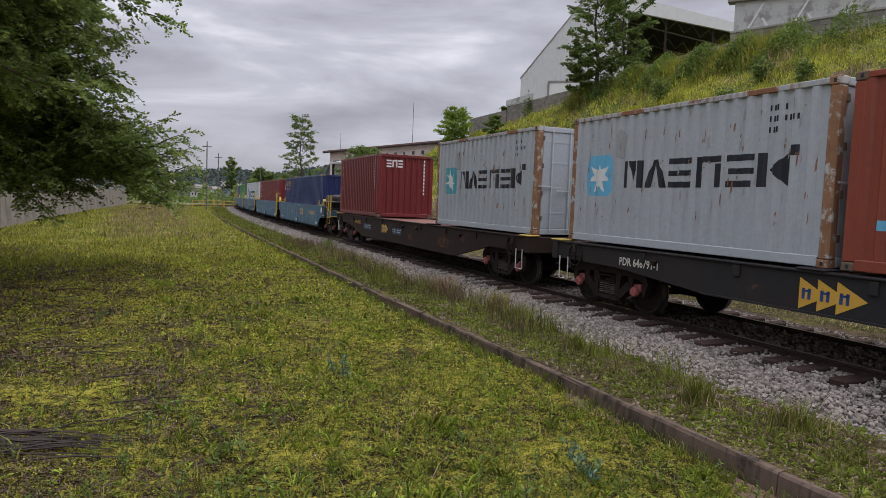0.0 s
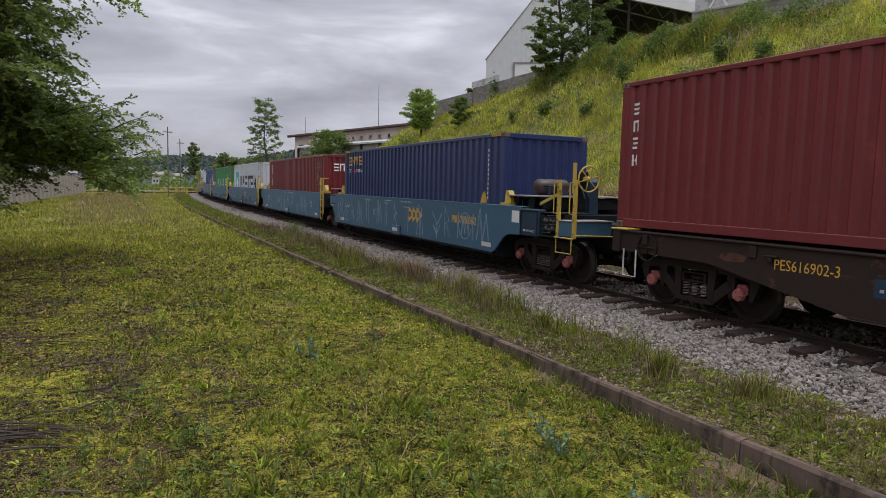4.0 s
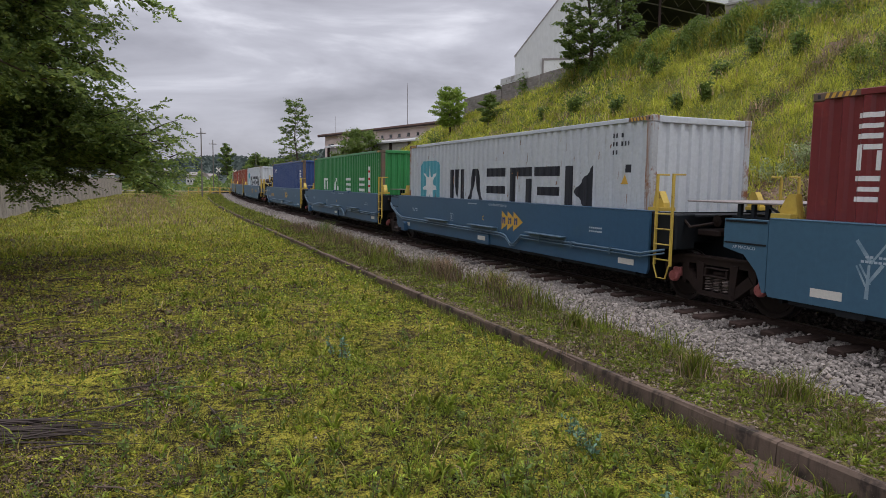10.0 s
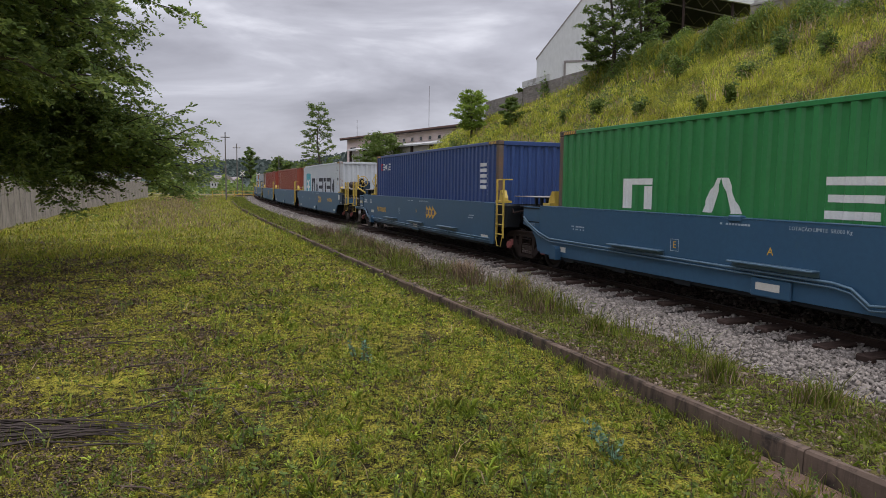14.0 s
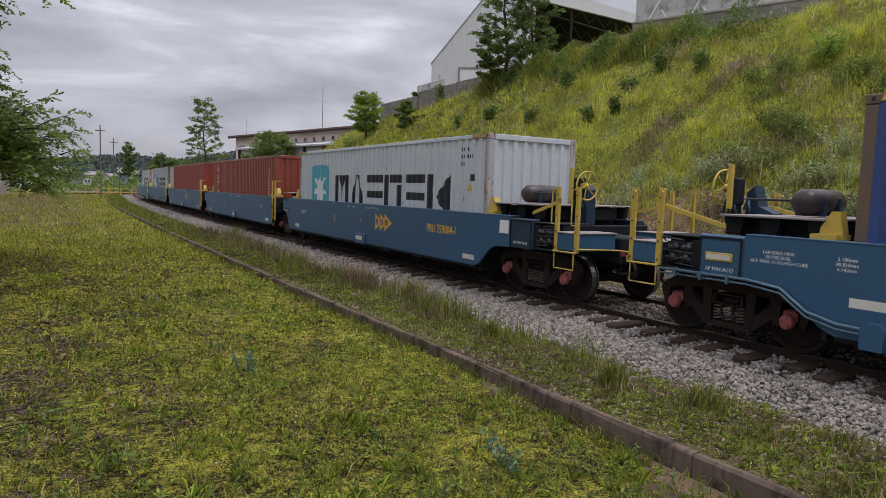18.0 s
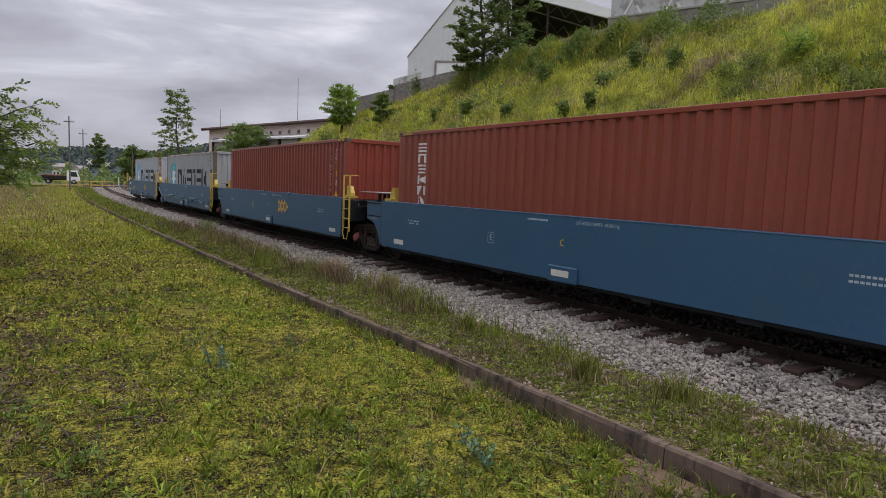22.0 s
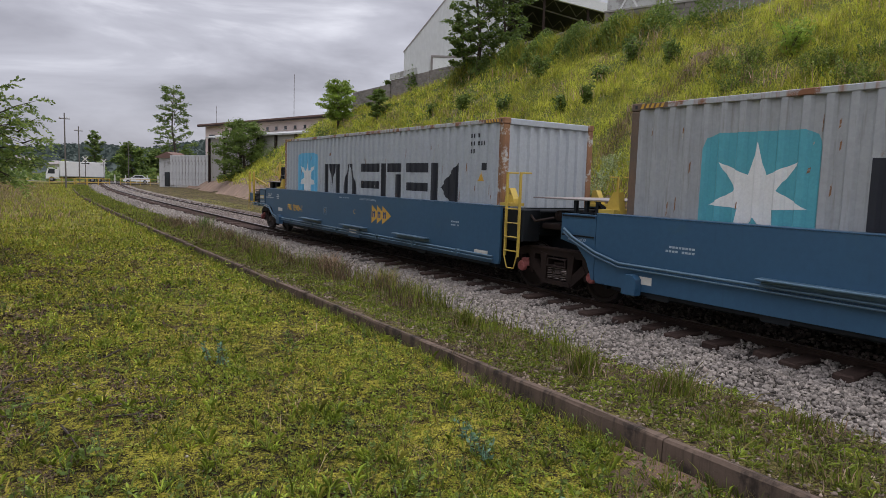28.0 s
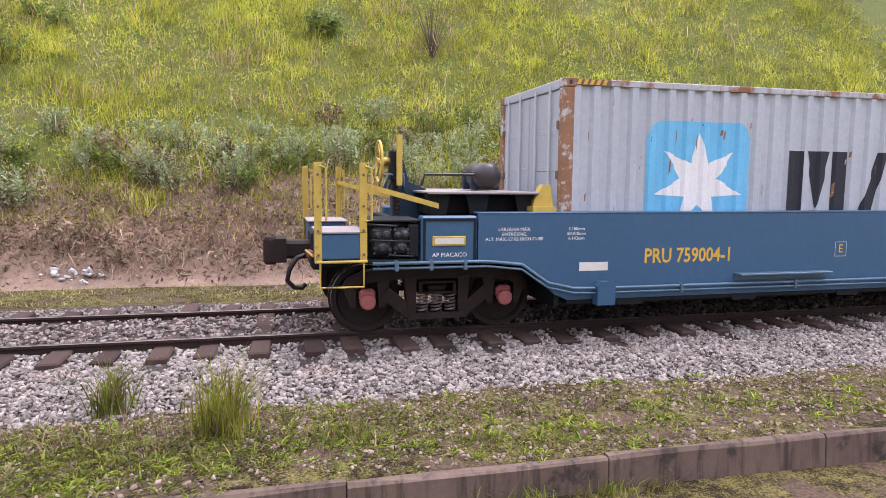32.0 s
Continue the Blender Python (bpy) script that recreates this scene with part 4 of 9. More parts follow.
# kerb: separate cast lengths with joints
def kerb_length(a, b, i):
    g = Geo()
    pts = np.linspace(a + 0.005, b - 0.005, 4)
    r = np.random.default_rng(100 + i)
    dz, dn = r.normal(0, 0.007), r.normal(0, 0.007)
    v, f = [], []
    for s in pts:
        for dnn, z in ((-0.05, -0.6), (-0.05, -0.17), (-0.032, -0.15), (0.03, -0.148), (0.048, -0.172), (0.07, -0.6)):
            x, y = at_line(s, 4.75 + dnn + dn + r.normal(0, 0.004))
            v.append((x, y, z + dz + (r.normal(0, 0.006) if z > -0.4 else 0)))
    k = 6
    for j in range(len(pts) - 1):
        f += [(j * k + m, j * k + (m + 1) % k, (j + 1) * k + (m + 1) % k, (j + 1) * k + m) for m in range(k)]
    f += [tuple(range(k)), tuple((len(pts) - 1) * k + m for m in range(k))]
    return g.add(v, f)


kerb = tagged(new("kerb"), "low weathered concrete kerb beside the track", "kerb", kind="structure")
edges = np.concatenate([np.arange(-95, -30, 4.0), np.arange(-31, 12, 1.97)])
for i, (a, b) in enumerate(zip(edges[:-1], edges[1:])):
    part("kerb_stone", kerb_length(a, b, i), "kerb", kerb)

# bare red earth washed out along the foot of the kerb
for a, b, w in ((-6.4, -5.2, 0.14), (-4.0, -2.4, 0.24), (-1.2, 1.6, 0.3)):
    ss, tt = np.linspace(a, b, 14), np.linspace(0, 1, 5)
    sg, tg = np.meshgrid(ss, tt, indexing="ij")
    edge = w * np.abs(np.sin(np.pi * (sg - a) / (b - a))) ** 0.5 * (1 + 0.25 * np.sin(sg * 5))
    ng = 4.84 + tg * edge
    x, y = at_line(sg, ng)
    z = ground_z(sg, ng) + 0.022 - 0.02 * tg
    quad = np.arange(sg.size).reshape(sg.shape)
    quads = np.stack([quad[:-1, :-1], quad[1:, :-1], quad[1:, 1:], quad[:-1, 1:]], -1).reshape(-1, 4)
    tagged(new("dirt_patch", fast_mesh("dirt_patch", np.stack([x, y, z], -1).reshape(-1, 3), quads, "dirt", True)), "bare reddish earth along the kerb", "dirt", kind="structure")

# ---- walls and buildings ----
def by_yaw(yaw, dist):
    a = radians(yaw)
    return -dist * math.sin(a), dist * math.cos(a)


def line_wall(name, a, b, z0, z1, thick, material, label, category="wall", kind="structure"):
    """A straight wall between two plan points."""
    d = Vector((b[0] - a[0], b[1] - a[1]))
    g = Geo().box(0, d.length, -thick / 2, thick / 2, 0, z1 - z0, 0.01)
    ob = part(name, g, material)
    ob.matrix_basis = pose(a[0], a[1], z0, 0, 0, math.degrees(math.atan2(d.y, d.x)))
    return tagged(ob, label, category, kind=kind)


# concrete boundary wall on the camera's side, in cast panels between posts
yard_wall = tagged(new("wall_yard"), "stained beige concrete panel wall behind the trees", "wall", kind="structure")
panel = Geo().box(0, 2.42, -0.05, 0.05, 0, 2.55, 0.012).mesh("wall_panel")
post_me = Geo().box(-0.09, 0.09, -0.055, 0.055, 0, 2.57, 0.006).mesh("wall_post")
for i in range(34):
    s = -112 + 2.6 * i
    m = along(s, 17.6, -0.42 + 0.0 * i)
    a = part("wall_panel", panel, "stained_concrete", yard_wall)
    a.matrix_basis = m @ pose(0.09, 0, 0)
    b = part("wall_post", post_me, "stained_concrete", yard_wall)
    b.matrix_basis = m

# grey block walls on top of the bank: courses of blocks near the crest
def block_wall(name, a, b, z0, courses, label, long=0.4, high=0.2, material="block"):
    root = tagged(new(name), label, "wall", kind="structure")
    d = Vector((b[0] - a[0], b[1] - a[1]))
    run = d.length
    root.matrix_basis = pose(a[0], a[1], z0, 0, 0, math.degrees(math.atan2(d.y, d.x)))
    part("wall_core", Geo().box(0.02, run - 0.02, -0.06, 0.06, 0, courses * high - 0.01), "concrete", root)
    me = Geo().box(0.006, long - 0.006, -0.10, 0.10, 0.006, high - 0.006, 0.010).mesh("block")
    half = Geo().box(0.006, long / 2 - 0.006, -0.10, 0.10, 0.006, high - 0.006, 0.010).mesh("block")
    wr = np.random.default_rng(int(run * 10))
    k = int(run / long)
    for c in range(courses):
        for i in range(k):
            o = part("block", me, material, root)
            o.location = (i * long + (long / 2 if c % 2 else 0), wr.normal(0, 0.006), c * high)
        o = part("block", half, material, root)
        o.location = ((0 if c % 2 else k * long), 0, c * high)
    return root


# white warehouse beyond the crest: closed gable sheet on one half, open shed on the other
hall = tagged(new("warehouse"), "large white sheet-clad warehouse with an open dark shed side", "warehouse")
hall.matrix_basis = pose(*by_yaw(-6.05, 71), 8.0, 0, 0, -12)
part("gable_wall", Geo().prism([(0, 0), (0, 7.4), (6.84, 16.0), (10.6, 14.9), (10.6, 0)], 0, 0.25), "hall_white", hall)
r = part("roof", Geo().prism([(-0.12, 7.3), (6.84, 16.2), (27.3, 10.65), (27.3, 10.3), (6.84, 16.02), (-0.05, 7.2)], -0.04, 40), "roof_sheet", hall, "grey sheet roof")
# dark sheet added below the roof so the open shed reads as shaded
part("shed_ceiling", Geo().prism([(10.7, 14.95), (27.2, 10.27), (27.2, 10.2), (10.7, 14.88)], -0.2, 39.5), "hall_shade", r)
part("fascia", Geo().prism([(10.4, 15.44), (27.6, 10.55), (27.6, 10.0), (10.4, 13.9)], -0.42, -0.05), "car_white", r, "white fascia board")
door = part("door", Geo().box(3.0, 8.0, -0.06, -0.002, 0, 6.8, 0.03), "car_white", hall, "white sliding door")
part("door_frame", Geo().box(2.8, 8.2, -0.10, -0.002, 6.8, 7.0).box(2.8, 3.0, -0.10, -0.002, 0, 6.8), "roof_sheet", door)
# inner walls carry the shed's shade in their dark tone
part("back_wall", Geo().box(10.6, 27.0, 26, 26.3, 0, 11.8), "hall_shade", hall)
part("side_wall", Geo().box(10.3, 10.6, 0.3, 26, 0, 13), "hall_shade", hall)
for x in (14.3, 18.8, 23.0, 27.0):
    part("column", Geo().box(x - 0.12, x + 0.12, -0.1, 0.2, 0, 16.0 - (x - 6.84) * 0.285, 0.02), "flat_brown", hall)
for y in (2, 9, 16):
    t = Geo()
    for i in range(10):
        x = 10.7 + i * 1.6
        z = 15.8 - (x - 6.84) * 0.281
        t.tube([(x, y, z), (x + 0.8, y, z - 1.2), (x + 1.6, y, z - 0.45)], 0.06, 4)
    t.tube([(10.7, y, 13.4), (26.8, y, 9.0)], 0.07, 4)
    part("truss", t, "roof_sheet", hall)
for i in range(5):
    x = 17.4 + i * 0.9
    part("hanging_lamp", Geo().box(x, x + 0.12, 4, 4.1, 8.6 + 0.2 * i, 9.6 - 0.1 * i), "car_white", hall)

block_wall("wall_crest_1", at_line(-62.3, -19.5), at_line(-54.0, -19.5), 8.56, 10, "grey concrete block wall on the crest of the bank")
block_wall("wall_crest_2", at_line(-54.0, -19.6), at_line(-47.2, -19.6), 8.9, 10, "higher grey block wall with a whitewashed top course")
block_wall("wall_crest_3", at_line(-47.2, -19.6), at_line(-36.2, -19.8), 8.95, 10, "grey concrete block wall running up to the tree")
block_wall("wall_crest_4", at_line(-36, -20.2), at_line(-28.2, -20.0), 9.5, 5, "low grey block wall overgrown at the crest", 0.8, 0.4)
block_wall("wall_crest_5", at_line(-28, -19.8), at_line(-9, -26.5), 9.5, 8, "long grey block wall along the crest", 0.7, 0.3)
ca, cb = at_line(-28, -19.8), at_line(-9, -26.5)
cop = line_wall("wall_coping", ca, cb, 11.9, 12.02, 0.28, "concrete", "stained concrete coping on the long block wall")
line_wall("wall_top_course", at_line(-54, -19.45), at_line(-49, -19.45), 10.92, 11.42, 0.12, "whitewash", "whitewashed top course of the block wall")
stain = part("ivy", leaf_cards("ivy", np.array([[*at_line(-49.6, -19.3), 10.1]]) + np.random.default_rng(4).normal(size=(260, 3)) * np.array([0.22, 0.22, 0.55]), np.full(260, 0.16), "leaf", np.random.default_rng(5)), None)
tagged(stain, "dark creeper hanging on the block wall", "creeper")
# chalked strokes on the long wall
cd = Vector((cb[0] - ca[0], cb[1] - ca[1])).normalized()
gr = np.random.default_rng(15)
for i in range(9):
    q = Vector(ca) + cd * (6.2 + i * 0.62)
    st = part("painted_stroke", Geo().box(-0.03, 0.03, -0.012, 0, 0, gr.uniform(0.5, 0.9)).prism([(0, 0), (0.3, 0.45), (0.36, 0.42), (0.06, 0)], -0.012, 0), "faint_ink", cop)
    st.matrix_world = pose(q.x, q.y, 10.9, 0, gr.uniform(-12, 12), math.degrees(math.atan2(cd.y, cd.x))) @ pose(0, -0.115, 0)
    st.matrix_basis = cop.matrix_basis.inverted() @ st.matrix_world
ww = line_wall("wall_whitewashed", by_yaw(-22.7, 44.5), by_yaw(-37, 44.5), 10.0, 14.7, 0.25, "whitewash", "flaking whitewashed wall standing above the block wall")
part("coping", Geo().box(-0.4, 11.3, -0.35, 0.35, 4.7, 4.84, 0.02), "roof_sheet", ww)
for i in range(4):
    part("brace_mark", Geo().prism([(0.5 + i * 2.4, 2.6), (1.5 + i * 2.4, 4.5), (1.62 + i * 2.4, 4.5), (0.62 + i * 2.4, 2.6)], -0.14, -0.126).prism([(2.1 + i * 2.4, 2.6), (1.5 + i * 2.4, 3.6), (1.6 + i * 2.4, 3.66), (2.22 + i * 2.4, 2.6)], -0.14, -0.126), "car_white", ww)

# long building with a brown roof, beyond the bank's end
fb = tagged(new("long_building"), "long pinkish building with a brown overhanging roof", "building")
fb.matrix_basis = pose(*by_yaw(9.75, 104), 3.0, 0, 0, -54)
part("wall", Geo().box(0.4, 40, -0.6, 9, -3.4, 6.0), "render_wall", fb)
part("roof", Geo().prism([(-1.3, 6.1), (4.5, 6.75), (10.2, 6.1), (10.2, 5.9), (4.5, 6.5), (-1.3, 5.85)], -0.8, 41, "x"), "roof_brown", fb, "brown sheet roof")
part("eave_band", Geo().box(-0.6, 40.8, -1.35, -1.2, 5.72, 5.9), "flat_brown", fb)
part("lower_roof", Geo().prism([(-3.4, 4.0), (-0.62, 4.55), (-0.62, 4.35), (-3.4, 3.8)], 6, 40, "x"), "whitewash", fb, "pale sheet lean-to roof")
part("lean_to_wall", Geo().box(6.3, 39.7, -3.0, -2.9, -3.2, 3.75), "concrete", fb)
for i in range(8):
    part("column", Geo().box(6.5 + i * 4.2, 6.8 + i * 4.2, -3.25, -3.0, -3.2, 3.8), "flat_brown", fb)
for i in range(15):
    w = part("window", Geo().box(6.6 + i * 2.1, 7.1 + i * 2.1, -0.65, -0.58, 4.75, 5.15), "glass", fb)
    part("window_sill", Geo().box(6.5 + i * 2.1, 7.2 + i * 2.1, -0.72, -0.6, 4.67, 4.75), "concrete", w)
for z in (1.2, 3.4):
    w = part("window", Geo().box(1.6, 3.4, -0.65, -0.58, z, z + 1.2), "glass", fb)
    part("window_sill", Geo().box(1.4, 3.6, -0.9, -0.6, z - 0.15, z), "whitewash", w)

# small white house and a palisade wall of upright slabs near the level crossing
hs = tagged(new("gate_house"), "small white hut with a red roof edge by the crossing", "hut")
hs.matrix_basis = pose(*by_yaw(13.4, 112), -0.2, 0, 0, -20)
part("wall", Geo().box(0, 3.0, 0, 3, 0, 4.6), "whitewash", hs)
part("roof", Geo().prism([(-0.4, 4.6), (1.5, 5.4), (3.4, 4.6), (3.4, 4.45), (-0.4, 4.45)], -0.4, 3.4), "roof_brown", hs)
part("door", Geo().box(0.9, 1.8, -0.03, 0.0, 0.1, 2.3), "glass", hs)
pal = tagged(new("slab_wall"), "palisade of upright stained concrete slabs", "wall", kind="structure")
slab = Geo().box(0.05, 0.75, -0.07, 0.07, 0, 4.4, 0.02).mesh("slab")
pa, pb = by_yaw(12.6, 108), by_yaw(8.0, 96)
dv = Vector((pb[0] - pa[0], pb[1] - pa[1]))
for i in range(int(dv.length / 0.8)):
    o = part("slab", slab, "whitewash", pal)
    o.matrix_basis = pose(pa[0] + dv.x * i * 0.8 / dv.length, pa[1] + dv.y * i * 0.8 / dv.length, 0.2 + 0.004 * i, 0, 0, math.degrees(math.atan2(dv.y, dv.x)))

# dry stone wall at the bank's foot, with a concrete drain flight
dry = tagged(new("stone_wall"), "low dry-laid rubble stone wall at the foot of the bank", "wall", kind="structure")
lump = Geo().add(ico_v * np.array([1, 0.8, 0.7]), [tuple(f) for f in ico_f])
lumps = []
for j in range(6):
    rr = np.random.default_rng(60 + j)
    lumps.append(Geo().add(ico_v * rr.uniform(0.75, 1.15, (len(ico_v), 1)) * np.array([0.20, 0.15, 0.062]), [tuple(f) for f in ico_f]).mesh("rubble"))
rr = np.random.default_rng(77)
loose = Geo()
for s in np.concatenate([np.arange(-57, -18.6, 0.33), np.arange(-16.5, -13.7, 0.33)]):
    for c in range(9 if s < -18 else 8):
        ss = s + (0.16 if c % 2 else 0) + rr.normal(0, 0.03)
        nn = foot(ss) + 0.12 - 0.03 * c
        m = along(ss, nn, -0.16 + 0.10 * c + rr.normal(0, 0.012)) @ pose(0, 0, 0, rr.uniform(-10, 10), rr.uniform(-8, 8), rr.uniform(-20, 20))
        if s > -26:
            o = part("rubble", lumps[rr.integers(6)], "rubble", dry)
            o.matrix_basis = m
        else:
            src = lumps[rr.integers(6)]
            loose.add([m @ v.co for v in src.vertices], [tuple(p.vertices) for p in src.polygons])
rest = part("rubble_rest", loose, "rubble", dry)
rest["kind"] = "stuff"
back = []
for s in np.arange(-57.3, -18.0, 1.0):
    back.append(s)
g = Geo()
for a, b in zip(back[:-1], back[1:]):
    pa0, pb0 = at_line(a, foot(a) - 0.05), at_line(b, foot(b) - 0.05)
    pa1, pb1 = at_line(a, foot(a) - 0.5), at_line(b, foot(b) - 0.5)
    g.add([(*pa0, -0.3), (*pb0, -0.3), (*pb0, 0.62), (*pa0, 0.62), (*pa1, -0.3), (*pb1, -0.3), (*pb1, 0.7), (*pa1, 0.7)], [(0, 1, 2, 3), (3, 2, 6, 7), (4, 7, 6, 5)])
part("wall_core", g, "rubble", dry)
drain = tagged(new("drain_flight"), "weathered concrete drain flight down the bank's foot", "drain")
drain.matrix_basis = along(-17.6, foot(-17.6) + 0.1, -0.25)
for x in (-0.55, 0.55):
    part("cheek_wall", Geo().prism([(-0.75, 0.0), (0.95, 0.85), (0.95, 1.0), (0.75, 1.0), (-0.95, 0.16), (-0.95, 0.0)], x - 0.045, x + 0.045, "x"), "old_concrete", drain)
part("apron", Geo().prism([(-0.9, 0.0), (0.9, 0.7), (0.9, 0.8), (-0.9, 0.1)], -0.47, 0.47, "x"), "old_concrete", drain)
part("gutter", Geo().box(-2.6, -0.62, -1.05, -0.80, 0, 0.3, 0.02), "old_concrete", drain)
part("gutter", Geo().box(0.62, 1.2, -1.05, -0.8, 0, 0.25, 0.02), "old_concrete", drain)
blk = part("concrete_block", Geo().box(-0.35, 0.35, -0.18, 0.18, 0, 0.26, 0.03), "concrete")
blk.matrix_basis = along(-12.0, -5.0, -0.24, 8)
tagged(blk, "loose pale concrete block on the verge", "block")
heap_rng = np.random.default_rng(12)
hx, hn = heap_rng.normal(-3.9, 0.3, 22), heap_rng.normal(-5.0, 0.12, 22)
stones("rubble_heap", hx, hn, ground_z(hx, hn) + heap_rng.uniform(0.02, 0.14, 22), heap_rng.uniform(0.05, 0.12, 22), "whitewash", ico_v, ico_f, "small heap of white rubble at the foot of the bank", "rubble")

# ---- level crossing, poles and road ----
road = Geo()
ra, rb = at_line(-128, 120), at_line(-128, -60)
rd = np.array([rb[0] - ra[0], rb[1] - ra[1]])
rd = rd / np.linalg.norm(rd)
rp = np.array([-rd[1], rd[0]])
v, f = [], []
for i, t in enumerate(np.linspace(0, 180, 40)):
    c = np.array(ra) + rd * t
    for w in (-3.6, 3.6):
        v.append((*(c + rp * w), -0.02))
    if i:
        f.append((2 * i - 2, 2 * i, 2 * i + 1, 2 * i - 1))
road_ob = tagged(part("road", Geo().add(v, f), "road"), "dusty asphalt road over the level crossing", "road", kind="structure")


def timber_pole(yaw, dist, top, arm=True, thick=0.10):
    root = tagged(new("utility_pole"), "weathered utility pole with a cross-arm" if arm else "tall plain weathered pole", "pole", "poles near the crossing")
    root.matrix_basis = pose(*by_yaw(yaw, dist), -0.3, 0, 0, yaw)
    part("shaft", Geo().tube([(0, 0, 0), (0, 0, top)], [thick, thick * 0.65], 8), "wood_pole", root)
    if arm:
        part("cross_arm", Geo().box(-0.6, 0.6, -0.05, 0.05, top - 0.75, top - 0.65, 0.01), "wood_pole", root)
        for x in (-0.5, -0.25, 0.25, 0.5):
            part("insulator", Geo().lathe([(0.03, top - 0.62), (0.05, top - 0.52), (0.02, top - 0.46)], 8, "z", (x, 0, 0)), "plate", root)
    return root


timber_pole(19.85, 95, 9.2)
timber_pole(18.95, 118, 9.0)
timber_pole(15.6, 138, 8.0, False)
timber_pole(3.0, 100, 17.0, False, 0.05)
timber_pole(9.1, 112, 13.0, False, 0.04)


def crossing_post(yaw, dist, lamp):
    root = tagged(new("crossing_signal"), "railway crossing post with a pale crossbuck", "signal")
    root.matrix_basis = pose(*by_yaw(yaw, dist), -0.25, 0, 0, yaw)
    part("post", Geo().tube([(0, 0, 0), (0, 0, 4.2)], 0.06, 8), "wood_pole", root)
    for a in (45, -45):
        c, s = math.cos(radians(a)), math.sin(radians(a))
        part("crossbuck", Geo().prism([(-0.5 * c + 0.07 * s, 3.8 - 0.5 * s - 0.07 * c), (0.5 * c + 0.07 * s, 3.8 + 0.5 * s - 0.07 * c), (0.5 * c - 0.07 * s, 3.8 + 0.5 * s + 0.07 * c), (-0.5 * c - 0.07 * s, 3.8 - 0.5 * s + 0.07 * c)], -0.10 - 0.02 * (a > 0), -0.085 - 0.02 * (a > 0)), "plate", root)
    part("lamp_head", Geo().lathe([(0.12, -0.2), (0.13, 0.0)], 12, "y", (0.4, 0, 3.2)).box(-0.5, 0.5, -0.03, 0.03, 3.15, 3.25), "well_dark", root)
    return root


crossing_post(18.55, 108, True)
crossing_post(17.3, 125, False)


def barrier(yaw, dist, turn, bays):
    root = tagged(new("guard_fence"), "yellow painted pipe fence beside the crossing", "fence", "fences by the crossing")
    root.matrix_basis = pose(*by_yaw(yaw, dist), -0.3, 0, 0, turn)
    for i in range(bays + 1):
        part("fence_post", Geo().tube([(i * 1.5, 0, 0), (i * 1.5, 0, 1.15)], 0.05, 6), "barrier_yellow", root)
    for z in (0.55, 1.1):
        part("fence_rail", Geo().tube([(0, 0, z), (bays * 1.5, 0, z)], 0.04, 6), "barrier_yellow", root)
    return root


barrier(20.9, 108, 15, 5)
barrier(19.2, 112, 10, 3)
barrier(16.2, 118, 0, 4)

far_fence = tagged(new("post_fence"), "row of pale posts beyond the crossing", "fence")
far_fence.matrix_basis = pose(*by_yaw(16.6, 135), -0.2, 0, 0, -5)
for i in range(9):
    part("fence_post", Geo().box(i * 1.9, i * 1.9 + 0.16, -0.08, 0.08, 0, 1.6, 0.02), "plate", far_fence)

# ---- far hills ----
hv, hf = [], []
cols = np.linspace(-35, 75, 140)
for i, yaw in enumerate(cols):
    for j, (dist, k) in enumerate(((420, -0.01), (520, 0.35), (640, 0.75), (760, 1.0), (900, 0.9))):
        h = 27 + 6 * math.sin(yaw * 0.23) + 3 * math.sin(yaw * 0.71 + 1) + 1.5 * math.sin(yaw * 2.3 + j)
        hv.append((*by_yaw(yaw, dist), h * k))
    if i:
        hf += [(5 * i - 5 + j, 5 * i + j, 5 * i + j + 1, 5 * i - 4 + j) for j in range(4)]
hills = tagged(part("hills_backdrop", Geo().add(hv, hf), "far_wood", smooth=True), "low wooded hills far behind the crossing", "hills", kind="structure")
hr = np.random.default_rng(3)
k = 9000
yaw, dist = hr.uniform(-5, 40, k), hr.uniform(440, 760, k)
hh = np.interp(dist, [420, 520, 640, 760], [-0.01, 0.35, 0.75, 1.0]) * (27 + 6 * np.sin(yaw * 0.23) + 3 * np.sin(yaw * 0.71 + 1))
pts = np.stack([-dist * np.sin(np.radians(yaw)), dist * np.cos(np.radians(yaw)), hh + hr.uniform(0, 5, k)], 1)
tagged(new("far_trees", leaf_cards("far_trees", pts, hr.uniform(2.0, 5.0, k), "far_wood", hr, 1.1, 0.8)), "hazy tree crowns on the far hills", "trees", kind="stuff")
k = 9000
yaw, dist = hr.uniform(12.5, 42, k), hr.uniform(150, 240, k)
top = 2.2 + 2.0 * np.sin(yaw * 1.7) * np.sin(yaw * 0.63 + 1) + 1.2 * np.sin(yaw * 5.1)
pts = np.stack([-dist * np.sin(np.radians(yaw)), dist * np.cos(np.radians(yaw)), -0.3 + hr.uniform(0, 1, k) * np.maximum(top, 0.6)], 1)
tagged(new("far_scrub", leaf_cards("far_scrub", pts, hr.uniform(0.5, 1.1, k), "leaf", hr, 1.2, 0.8)), "scrub and hedges beyond the crossing", "scrub", kind="stuff")
